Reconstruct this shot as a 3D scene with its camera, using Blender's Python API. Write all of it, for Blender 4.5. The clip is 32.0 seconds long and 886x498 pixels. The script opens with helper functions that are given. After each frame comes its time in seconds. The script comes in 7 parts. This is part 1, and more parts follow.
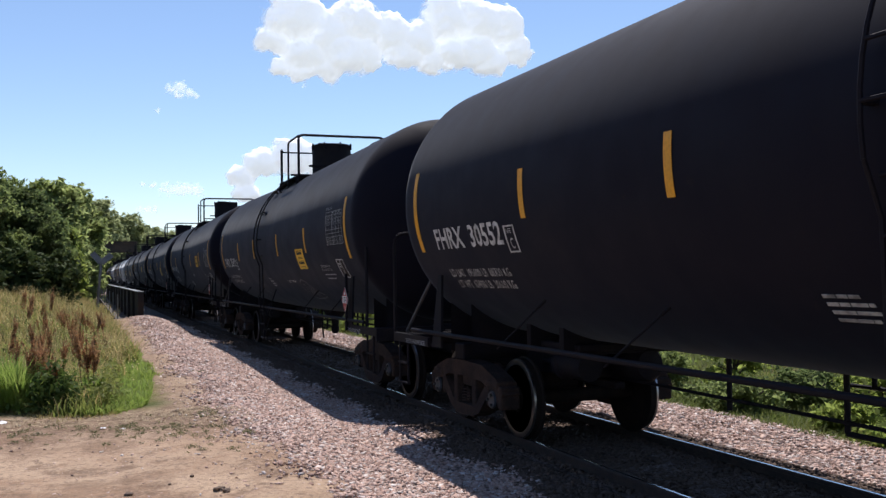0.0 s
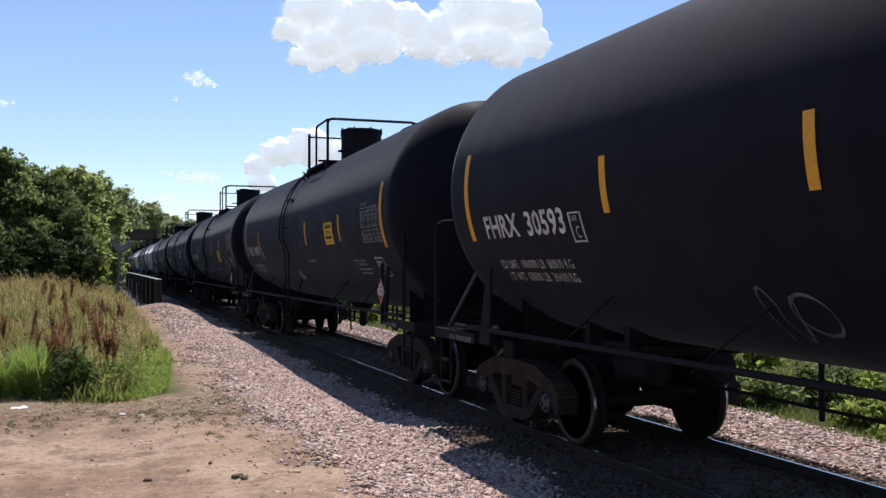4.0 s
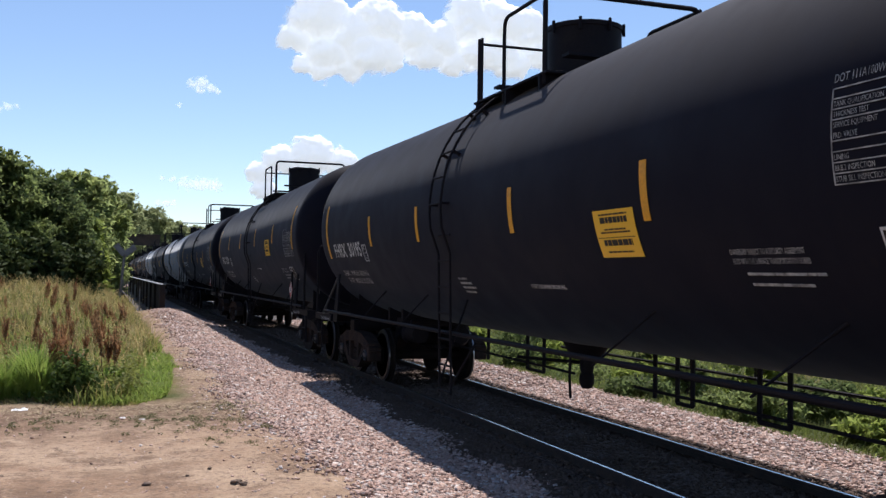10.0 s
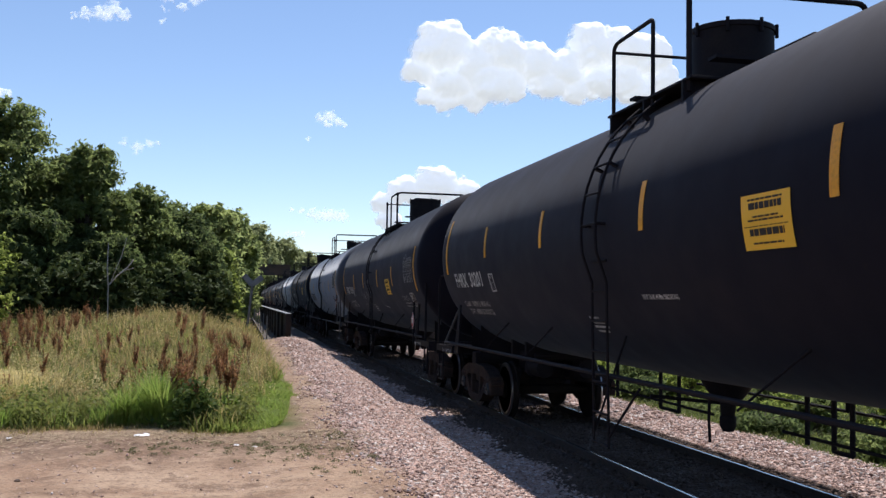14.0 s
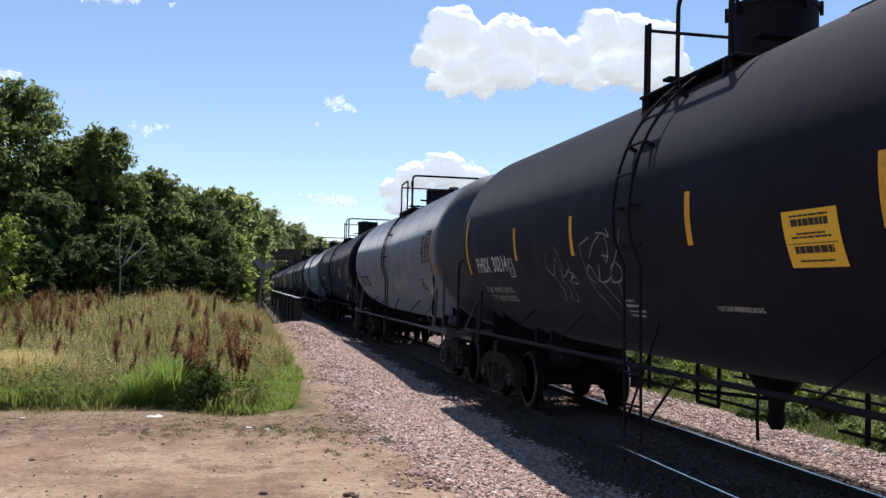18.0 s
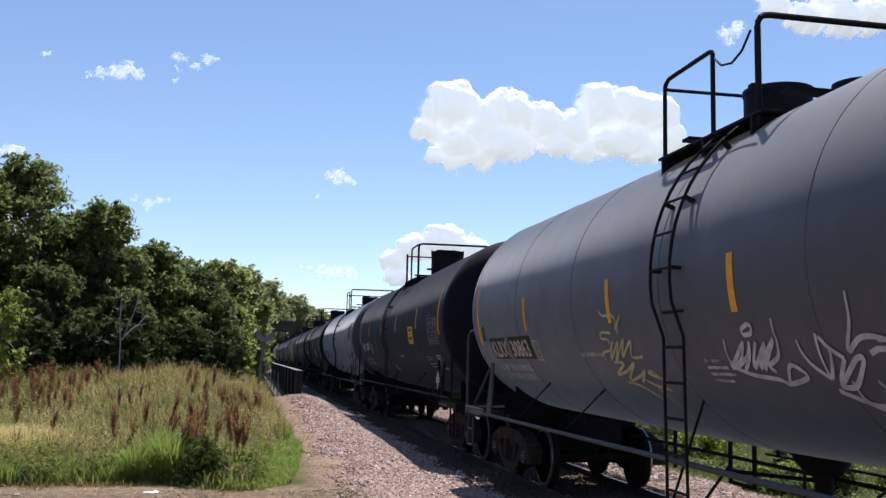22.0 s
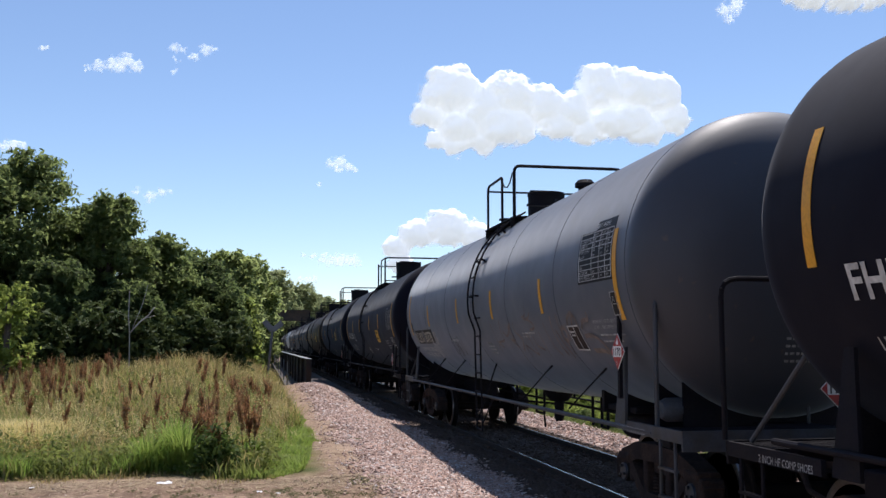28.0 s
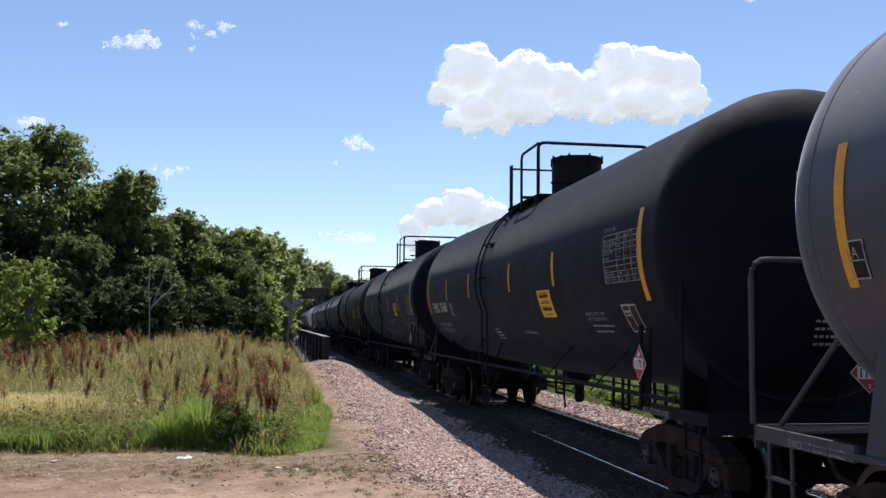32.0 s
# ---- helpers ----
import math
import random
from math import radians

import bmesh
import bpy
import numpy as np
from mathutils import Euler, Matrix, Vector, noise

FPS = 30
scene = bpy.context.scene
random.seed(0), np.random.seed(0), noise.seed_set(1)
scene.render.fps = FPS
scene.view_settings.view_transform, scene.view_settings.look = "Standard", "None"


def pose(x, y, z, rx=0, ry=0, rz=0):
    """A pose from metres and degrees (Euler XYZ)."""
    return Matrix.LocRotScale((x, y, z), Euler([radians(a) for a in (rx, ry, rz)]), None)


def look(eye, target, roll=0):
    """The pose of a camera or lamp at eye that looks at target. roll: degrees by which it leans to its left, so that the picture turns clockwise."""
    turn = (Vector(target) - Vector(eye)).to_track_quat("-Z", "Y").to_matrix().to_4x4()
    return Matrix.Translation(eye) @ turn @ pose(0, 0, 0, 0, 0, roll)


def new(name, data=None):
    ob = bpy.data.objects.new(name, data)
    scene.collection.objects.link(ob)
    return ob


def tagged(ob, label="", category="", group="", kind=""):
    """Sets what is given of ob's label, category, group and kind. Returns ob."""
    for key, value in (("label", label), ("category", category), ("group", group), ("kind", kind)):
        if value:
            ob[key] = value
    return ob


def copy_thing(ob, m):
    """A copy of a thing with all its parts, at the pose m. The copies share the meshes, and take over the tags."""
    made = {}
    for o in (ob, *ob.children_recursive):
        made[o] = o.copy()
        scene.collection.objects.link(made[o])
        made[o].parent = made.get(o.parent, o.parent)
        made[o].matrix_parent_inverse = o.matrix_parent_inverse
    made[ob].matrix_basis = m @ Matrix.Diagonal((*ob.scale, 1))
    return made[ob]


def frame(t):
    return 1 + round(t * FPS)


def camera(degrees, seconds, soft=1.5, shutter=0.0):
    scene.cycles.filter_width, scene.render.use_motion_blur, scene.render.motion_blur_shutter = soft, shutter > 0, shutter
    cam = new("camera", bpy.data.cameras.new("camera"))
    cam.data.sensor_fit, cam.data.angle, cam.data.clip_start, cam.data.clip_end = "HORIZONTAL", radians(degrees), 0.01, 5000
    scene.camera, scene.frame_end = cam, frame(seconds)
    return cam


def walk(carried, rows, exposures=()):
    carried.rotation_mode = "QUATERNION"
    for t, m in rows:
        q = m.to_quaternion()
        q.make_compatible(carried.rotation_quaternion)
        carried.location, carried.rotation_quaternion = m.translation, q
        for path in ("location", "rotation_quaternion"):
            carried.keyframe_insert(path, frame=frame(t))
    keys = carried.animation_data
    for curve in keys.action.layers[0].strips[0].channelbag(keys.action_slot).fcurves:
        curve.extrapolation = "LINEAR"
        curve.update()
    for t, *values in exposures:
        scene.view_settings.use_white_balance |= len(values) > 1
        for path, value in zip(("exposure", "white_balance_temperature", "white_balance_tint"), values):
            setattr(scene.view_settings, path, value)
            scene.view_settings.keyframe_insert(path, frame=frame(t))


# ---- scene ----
# x: across the track (away from the camera), y: along the track, z: up from the dirt yard
cam = camera(49.71, 32.0, soft=1.45)
PATH = [
    (0.0, pose(-0.107, -0.009, 1.712, 91.479, 0.873, -20.562)),
    (0.5, pose(-0.105, -0.010, 1.710, 91.510, 0.871, -20.497)),
    (1.0, pose(-0.106, -0.010, 1.710, 91.431, 0.816, -20.429)),
    (1.5, pose(-0.106, -0.011, 1.706, 91.364, 0.555, -20.437)),
    (2.0, pose(-0.112, -0.009, 1.706, 91.389, 0.350, -20.288)),
    (2.5, pose(-0.115, -0.006, 1.707, 91.435, 0.138, -19.950)),
    (3.0, pose(-0.119, -0.003, 1.706, 91.234, 0.261, -19.905)),
    (3.5, pose(-0.121, -0.000, 1.706, 90.991, 0.281, -19.652)),
    (5.5, pose(-0.134, 0.015, 1.707, 91.014, -0.024, -19.447)),
    (6.0, pose(-0.134, 0.015, 1.707, 90.999, -0.059, -19.252)),
    (6.5, pose(-0.135, 0.018, 1.712, 91.064, -0.064, -18.041)),
    (7.0, pose(-0.134, 0.018, 1.715, 91.607, 0.025, -17.501)),
    (7.5, pose(-0.128, 0.015, 1.708, 91.731, -0.356, -18.079)),
    (8.0, pose(-0.123, 0.014, 1.703, 91.573, -0.320, -18.795)),
    (8.5, pose(-0.125, 0.014, 1.700, 91.334, -0.492, -19.153)),
    (9.0, pose(-0.128, 0.015, 1.700, 91.376, -0.988, -18.910)),
    (9.5, pose(-0.126, 0.015, 1.699, 91.515, -1.088, -18.882)),
    (10.0, pose(-0.123, 0.014, 1.696, 91.593, -0.813, -19.370)),
    (10.5, pose(-0.118, 0.009, 1.691, 89.817, 0.875, -20.064)),
    (11.0, pose(-0.112, 0.006, 1.691, 89.017, 1.612, -20.442)),
    (11.5, pose(-0.081, -0.005, 1.709, 90.480, 2.434, -18.725)),
    (12.0, pose(0.047, -0.012, 1.719, 92.656, 0.343, -13.624)),
    (12.5, pose(0.085, -0.025, 1.724, 91.967, -0.023, -11.360)),
    (13.0, pose(0.093, -0.024, 1.727, 91.862, -0.748, -10.042)),
    (13.5, pose(0.102, -0.024, 1.725, 92.877, -1.271, -12.074)),
    (14.0, pose(0.100, -0.024, 1.724, 93.228, -0.915, -11.879)),
    (14.5, pose(0.100, -0.024, 1.723, 93.690, -1.139, -12.032)),
    (16.5, pose(0.082, -0.014, 1.710, 91.896, -0.889, -12.193)),
    (17.0, pose(0.079, -0.013, 1.704, 91.866, -1.115, -12.385)),
    (17.5, pose(0.067, -0.010, 1.702, 91.349, -1.189, -12.179)),
    (18.0, pose(0.065, -0.005, 1.705, 92.405, -1.482, -11.314)),
    (18.5, pose(0.063, -0.002, 1.709, 93.188, -1.109, -10.869)),
    (19.0, pose(0.063, -0.001, 1.707, 93.438, -1.362, -9.823)),
    (19.5, pose(0.062, -0.002, 1.703, 93.856, -1.515, -10.270)),
    (20.0, pose(0.061, -0.003, 1.711, 94.037, -1.611, -10.041)),
    (20.5, pose(0.066, -0.004, 1.714, 95.220, -1.476, -10.049)),
    (21.0, pose(0.070, -0.007, 1.710, 96.468, -1.368, -10.845)),
    (21.5, pose(0.080, -0.008, 1.706, 96.590, -0.945, -11.026)),
    (22.0, pose(0.085, -0.009, 1.706, 96.676, -1.258, -11.197)),
    (22.5, pose(0.085, -0.006, 1.712, 96.346, -1.172, -11.023)),
    (23.0, pose(0.085, -0.003, 1.714, 96.372, -1.092, -10.532)),
    (23.5, pose(0.088, 0.002, 1.712, 96.574, -0.856, -10.406)),
    (24.0, pose(0.088, 0.005, 1.708, 96.475, -0.610, -10.527)),
    (24.5, pose(0.084, 0.009, 1.708, 96.545, -0.697, -10.787)),
    (25.0, pose(0.076, 0.011, 1.709, 96.894, -0.889, -10.998)),
    (25.5, pose(0.074, 0.011, 1.704, 96.778, -1.000, -10.847)),
    (26.0, pose(0.073, 0.013, 1.702, 96.641, -0.632, -10.356)),
    (26.5, pose(0.077, 0.015, 1.699, 96.324, -0.213, -10.083)),
    (28.5, pose(0.080, 0.003, 1.708, 95.771, -0.075, -10.915)),
    (29.0, pose(0.075, 0.002, 1.705, 95.802, -0.249, -11.021)),
    (29.5, pose(0.069, 0.003, 1.704, 95.622, -0.287, -10.826)),
    (30.0, pose(0.063, 0.006, 1.703, 95.433, -0.344, -10.251)),
    (30.5, pose(0.061, 0.009, 1.701, 95.218, -0.548, -9.924)),
    (31.0, pose(0.061, 0.014, 1.699, 95.039, -0.792, -9.688)),
    (31.5, pose(0.062, 0.019, 1.701, 94.807, -0.730, -9.461)),
    (32.0, pose(0.063, 0.022, 1.703, 94.554, -0.564, -9.678)),
]
walk(cam, PATH, exposures=[(0.0, 0.42, 6420, 15), (32.0, 0.42, 6420, 15)])

RAIL_Z = -0.205      # top of rail
TRACK_X = 5.410      # track centre line
PITCH = 18.1         # coupled length of a car

# ---- world, sun ----
SUN_TO = Vector((0.19, 0.40, 0.90)).normalized()
world = bpy.data.worlds.new("sky_world")
scene.world = world
world.use_nodes = True
wn = world.node_tree
sky = wn.nodes.new("ShaderNodeTexSky")
sky.sky_type = "NISHITA"
sky.sun_disc = False
sky.sun_elevation = math.asin(SUN_TO.z)
sky.sun_rotation = math.atan2(SUN_TO.x, SUN_TO.y)
sky.air_density, sky.dust_density, sky.ozone_density = 1.0, 0.05, 2.8
sky.altitude = 600.0
wn.links.new(sky.outputs[0], wn.nodes["Background"].inputs[0])
wn.nodes["Background"].inputs[1].default_value = 0.107
sun = new("sun", bpy.data.lights.new("sun", "SUN"))
sun.data.energy, sun.data.angle, sun.data.color = 4.1, radians(0.53), (1.0, 0.955, 0.89)
sun.matrix_world = look((0, 0, 60), Vector((0, 0, 60)) - SUN_TO)


# ---- materials ----
def mat(name, base, rough=0.6, metal=0.0, vary=(), vscale=3.0, fine=40.0, bump=0.0, bscale=60.0, rnd=None, spec=0.5, coords="Object", sheen=None, trans=0.0):
    """A surface with two scales of colour change: vary is the other colour, rnd a colour mixed in by piece."""
    m = bpy.data.materials.new(name)
    m.use_nodes = True
    n, l = m.node_tree.nodes, m.node_tree.links
    b = n["Principled BSDF"]
    b.inputs["Roughness"].default_value = rough
    b.inputs["Metallic"].default_value = metal
    b.inputs["Specular IOR Level"].default_value = spec
    col = n.new("ShaderNodeRGB")
    col.outputs[0].default_value = (*base, 1)
    out = col.outputs[0]
    tc = n.new("ShaderNodeTexCoord")

    def mix(a, other, fac):
        x = n.new("ShaderNodeMix")
        x.data_type = "RGBA"
        l.new(a, x.inputs["A"])
        x.inputs["B"].default_value = (*other, 1)
        if isinstance(fac, float):
            x.inputs["Factor"].default_value = fac
        else:
            l.new(fac, x.inputs["Factor"])
        return x.outputs["Result"]

    def noise_fac(scale, lo, hi, detail=5.0, k=1.0):
        t = n.new("ShaderNodeTexNoise")
        t.inputs["Scale"].default_value = scale
        t.inputs["Detail"].default_value = detail
        l.new(tc.outputs[coords], t.inputs["Vector"])
        r = n.new("ShaderNodeMapRange")
        r.inputs["From Min"].default_value, r.inputs["From Max"].default_value = lo, hi
        r.inputs["To Max"].default_value = k
        l.new(t.outputs["Fac"], r.inputs["Value"])
        return r.outputs["Result"]

    if vary:
        out = mix(out, vary, noise_fac(vscale, 0.38, 0.68))
        out = mix(out, tuple(c * 0.6 for c in base), noise_fac(fine, 0.45, 0.75, 4.0, 0.6))
    if rnd:
        for island, other, lo, hi in rnd:
            g = n.new("ShaderNodeNewGeometry" if island else "ShaderNodeObjectInfo")
            r = n.new("ShaderNodeMapRange")
            r.inputs["From Min"].default_value, r.inputs["From Max"].default_value = lo, hi
            l.new(g.outputs["Random Per Island" if island else "Random"], r.inputs["Value"])
            out = mix(out, other, r.outputs["Result"])
    l.new(out, b.inputs["Base Color"])
    if bump:
        t = n.new("ShaderNodeTexNoise")
        t.inputs["Scale"].default_value = bscale
        t.inputs["Detail"].default_value = 6.0
        l.new(tc.outputs[coords], t.inputs["Vector"])
        u = n.new("ShaderNodeBump")
        u.inputs["Strength"].default_value = bump
        u.inputs["Distance"].default_value = 0.02
        l.new(t.outputs["Fac"], u.inputs["Height"])
        l.new(u.outputs["Normal"], b.inputs["Normal"])
    if trans:
        tr = n.new("ShaderNodeBsdfTranslucent")
        hs = n.new("ShaderNodeHueSaturation")
        hs.inputs["Value"].default_value, hs.inputs["Saturation"].default_value = 1.7, 1.0
        l.new(out, hs.inputs["Color"])
        l.new(hs.outputs[0], tr.inputs["Color"])
        ms = n.new("ShaderNodeMixShader")
        ms.inputs[0].default_value = trans
        l.new(b.outputs[0], ms.inputs[1])
        l.new(tr.outputs[0], ms.inputs[2])
        l.new(ms.outputs[0], n["Material Output"].inputs[0])
    return m


def tank_paint(name, base, dirt, rust, streak=0.35, rough=0.42, spec=0.18, dust=0.0):
    """Weathered tank paint: an even sheen of dust all over, streaks down the flanks, spots of rust."""
    m = bpy.data.materials.new(name)
    m.use_nodes = True
    n, l = m.node_tree.nodes, m.node_tree.links
    b = n["Principled BSDF"]
    b.inputs["Specular IOR Level"].default_value = spec
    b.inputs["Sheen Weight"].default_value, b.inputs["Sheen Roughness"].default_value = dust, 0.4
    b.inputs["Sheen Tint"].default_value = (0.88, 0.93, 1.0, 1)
    tc = n.new("ShaderNodeTexCoord")
    oi = n.new("ShaderNodeObjectInfo")
    mp = n.new("ShaderNodeMapping")
    mp.inputs["Scale"].default_value = (0.25, 5.0, 0.25)
    l.new(tc.outputs["Object"], mp.inputs["Vector"])
    off = n.new("ShaderNodeMath")
    off.operation = "MULTIPLY"
    off.inputs[1].default_value = 50.0
    l.new(oi.outputs["Random"], off.inputs[0])

    def tex(vec, scale, lo, hi, k, detail=5.0):
        t = n.new("ShaderNodeTexNoise")
        t.noise_dimensions = "4D"
        l.new(off.outputs[0], t.inputs["W"])
        t.inputs["Scale"].default_value, t.inputs["Detail"].default_value = scale, detail
        l.new(vec, t.inputs["Vector"])
        r = n.new("ShaderNodeMapRange")
        r.inputs["From Min"].default_value, r.inputs["From Max"].default_value, r.inputs["To Max"].default_value = lo, hi, k
        l.new(t.outputs["Fac"], r.inputs["Value"])
        return r.outputs["Result"]

    def mix(a, other, fac):
        x = n.new("ShaderNodeMix")
        x.data_type = "RGBA"
        if isinstance(a, tuple):
            x.inputs["A"].default_value = (*a, 1)
        else:
            l.new(a, x.inputs["A"])
        x.inputs["B"].default_value = (*other, 1)
        l.new(fac, x.inputs["Factor"])
        return x.outputs["Result"]

    c = mix(base, dirt, tex(mp.outputs[0], 1.0, 0.42, 0.75, streak))
    c = mix(c, dirt, tex(tc.outputs["Object"], 0.6, 0.45, 0.75, streak * 0.8))
    c = mix(c, rust, tex(tc.outputs["Object"], 7.0, 0.66, 0.74, 0.5, 8.0))
    l.new(c, b.inputs["Base Color"])
    rr = tex(tc.outputs["Object"], 2.2, 0.3, 0.8, 0.22)
    ad = n.new("ShaderNodeMath")
    ad.inputs[1].default_value = rough
    l.new(rr, ad.inputs[0])
    l.new(ad.outputs[0], b.inputs["Roughness"])
    t = n.new("ShaderNodeTexNoise")
    t.inputs["Scale"].default_value = 1.4
    l.new(tc.outputs["Object"], t.inputs["Vector"])
    u = n.new("ShaderNodeBump")
    u.inputs["Strength"].default_value, u.inputs["Distance"].default_value = 0.15, 0.02
    l.new(t.outputs["Fac"], u.inputs["Height"])
    l.new(u.outputs["Normal"], b.inputs["Normal"])
    return m


M = {}
M["black"] = tank_paint("black_tank_paint", (0.0062, 0.0056, 0.0112), (0.0108, 0.0099, 0.0150), (0.018, 0.013, 0.011), 0.3, 0.62, 0.09, 0.085)
M["brown"] = tank_paint("brown_tank_paint", (0.03, 0.02, 0.018), (0.06, 0.04, 0.03), (0.08, 0.035, 0.02), 0.5, 0.5)
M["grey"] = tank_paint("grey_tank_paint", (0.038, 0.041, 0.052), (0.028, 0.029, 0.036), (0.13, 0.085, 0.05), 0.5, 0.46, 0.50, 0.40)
M["pale"] = tank_paint("pale_grey_tank_paint", (0.30, 0.33, 0.37), (0.2, 0.2, 0.21), (0.14, 0.09, 0.05), 0.4, 0.5)
M["fitting"] = mat("black_fitting_paint", (0.0115, 0.0106, 0.0150), 0.62, 0.0, (0.017, 0.015, 0.016), 4.0, spec=0.07)
M["greyfit"] = mat("grey_fitting_paint", (0.060, 0.066, 0.080), 0.55, 0.0, (0.05, 0.045, 0.04), 4.0, spec=0.25)
M["truck"] = mat("rusty_cast_steel", (0.027, 0.021, 0.0205), 0.88, 0.0, (0.054, 0.036, 0.029), 6.0, bump=0.4, spec=0.08)
M["wheel"] = mat("dark_wheel_steel", (0.009, 0.008, 0.0078), 0.8, 0.0, (0.018, 0.013, 0.011), 6.0, spec=0.1)
M["rim"] = mat("worn_wheel_rim_steel", (0.10, 0.096, 0.096), 0.42, 0.85, (0.07, 0.06, 0.055), 5.0)
M["tread"] = mat("polished_tread_steel", (0.34, 0.34, 0.36), 0.30, 1.0)
M["cap"] = mat("blue_grey_bearing_cap", (0.05, 0.065, 0.09), 0.5, 0.3, (0.03, 0.03, 0.03), 8.0)
M["yellow"] = mat("amber_reflector_tape", (0.72, 0.33, 0.012), 0.55, 0.0, (0.6, 0.30, 0.03), 5.0)
M["sign"] = mat("yellow_sign_vinyl", (0.78, 0.45, 0.03), 0.5)
M["ink"] = mat("black_ink", (0.02, 0.015, 0.01), 0.7)
M["white"] = mat("white_stencil_paint", (0.60, 0.60, 0.58), 0.7, 0.0, (0.3, 0.3, 0.29), 9.0)
M["paleink"] = mat("thin_white_stencil", (0.42, 0.42, 0.41), 0.8, 0.0, (0.12, 0.12, 0.12), 14.0)
M["graf"] = mat("white_spray_paint", (0.46, 0.46, 0.48), 0.8, 0.0, (0.26, 0.26, 0.27), 6.0)
M["faint"] = mat("faded_white_spray_paint", (0.12, 0.12, 0.125), 0.8, 0.0, (0.05, 0.05, 0.052), 5.0)
M["worn"] = mat("worn_white_spray_paint", (0.24, 0.24, 0.25), 0.8, 0.0, (0.11, 0.11, 0.115), 5.0)
M["grafy"] = mat("yellow_spray_paint", (0.46, 0.43, 0.22), 0.8, 0.0, (0.3, 0.27, 0.14), 6.0)
M["grafo"] = mat("faded_tan_spray_paint", (0.25, 0.195, 0.165), 0.8, 0.0, (0.10, 0.085, 0.08), 5.0)
M["red"] = mat("red_placard", (0.42, 0.030, 0.028), 0.5, 0.0, (0.36, 0.034, 0.03), 8.0)
M["card"] = mat("brown_card", (0.030, 0.021, 0.020), 0.7, spec=0.2)
M["panel"] = mat("black_number_panel", (0.013, 0.0125, 0.014), 0.6, spec=0.2)
M["cream"] = mat("cream_stencil_paint", (0.52, 0.48, 0.42), 0.7, 0.0, (0.36, 0.32, 0.27), 9.0)
M["plate"] = mat("white_card", (0.72, 0.72, 0.7), 0.6)
M["rail"] = mat("rusty_rail_steel", (0.020, 0.015, 0.013), 0.88, 0.0, (0.045, 0.028, 0.021), 9.0, bump=0.3)
M["railtop"] = mat("polished_rail_head", (0.60, 0.60, 0.61), 0.22, 1.0)
M["tie"] = mat("weathered_creosote_wood", (0.115, 0.090, 0.075), 0.9, 0.0, (0.036, 0.027, 0.021), 6.0, bump=0.7, bscale=30.0, rnd=[(0, (0.11, 0.085, 0.066), 0.3, 1.2)])
M["girder"] = mat("dark_girder_steel", (0.022, 0.018, 0.017), 0.75, 0.0, (0.06, 0.035, 0.025), 1.2, bump=0.2)
M["galv"] = mat("weathered_galvanised_steel", (0.22, 0.225, 0.23), 0.6, 0.2, (0.15, 0.15, 0.15), 6.0)
M["concrete"] = mat("weathered_concrete", (0.36, 0.34, 0.31), 0.9, 0.0, (0.24, 0.22, 0.2), 1.0, bump=0.5)
M["bark"] = mat("grey_brown_bark", (0.10, 0.08, 0.062), 0.95, 0.0, (0.06, 0.05, 0.04), 5.0, bump=0.8, bscale=20.0)
M["deadwood"] = mat("bleached_dead_wood", (0.42, 0.39, 0.35), 0.9, 0.0, (0.3, 0.27, 0.24), 6.0)
M["darkstone"] = mat("dark_brown_ballast", (0.092, 0.064, 0.049), 0.9, 0.0, rnd=[(1, (0.14, 0.098, 0.075), 0.2, 0.9), (1, (0.05, 0.037, 0.030), 0.5, 1.1)], spec=0.2)
M["strawbit"] = mat("dry_straw", (0.42, 0.33, 0.21), 0.9, 0.0, rnd=[(1, (0.20, 0.14, 0.09), 0.2, 1.0)], spec=0.2)
M["litter"] = mat("white_paper", (0.82, 0.82, 0.82), 0.8)


# ---- mesh helpers ----
def part(name, bm, material, parent=None, label="", smooth=False):
    """Links a bmesh as one mesh object under a thing or a part."""
    me = bpy.data.meshes.new(name)
    bm.to_mesh(me)
    bm.free()
    for m in (material if isinstance(material, (list, tuple)) else (material,)):
        me.materials.append(m)
    if smooth:
        me.polygons.foreach_set("use_smooth", [True] * len(me.polygons))
    ob = new(name, me)
    if parent:
        ob.parent = parent
    if label:
        tagged(ob, label)
    return ob


def share(name, me, parent, m, label=""):
    """One more object on a mesh that another piece has."""
    ob = new(name, me)
    ob.parent = parent
    ob.matrix_basis = m
    if label:
        tagged(ob, label)
    return ob


def box(bm, x0, x1, y0, y1, z0, z1, m=None, bev=0.0, mi=0):
    t = bmesh.ops.create_cube(bm, size=1.0, matrix=Matrix.LocRotScale(((x0 + x1) / 2, (y0 + y1) / 2, (z0 + z1) / 2), None, (x1 - x0, y1 - y0, z1 - z0)))
    vs = t["verts"]
    if bev:
        es = list({e for v in vs for e in v.link_edges})
        r = bmesh.ops.bevel(bm, geom=es, offset=bev, segments=2, affect="EDGES", profile=0.5)
        vs = list({v for f in r["faces"] for v in f.verts} | {v for v in vs if v.is_valid})
    if m is not None:
        bmesh.ops.transform(bm, matrix=m, verts=vs)
    if mi:
        for f in {f for v in vs for f in v.link_faces}:
            f.material_index = mi
    return vs


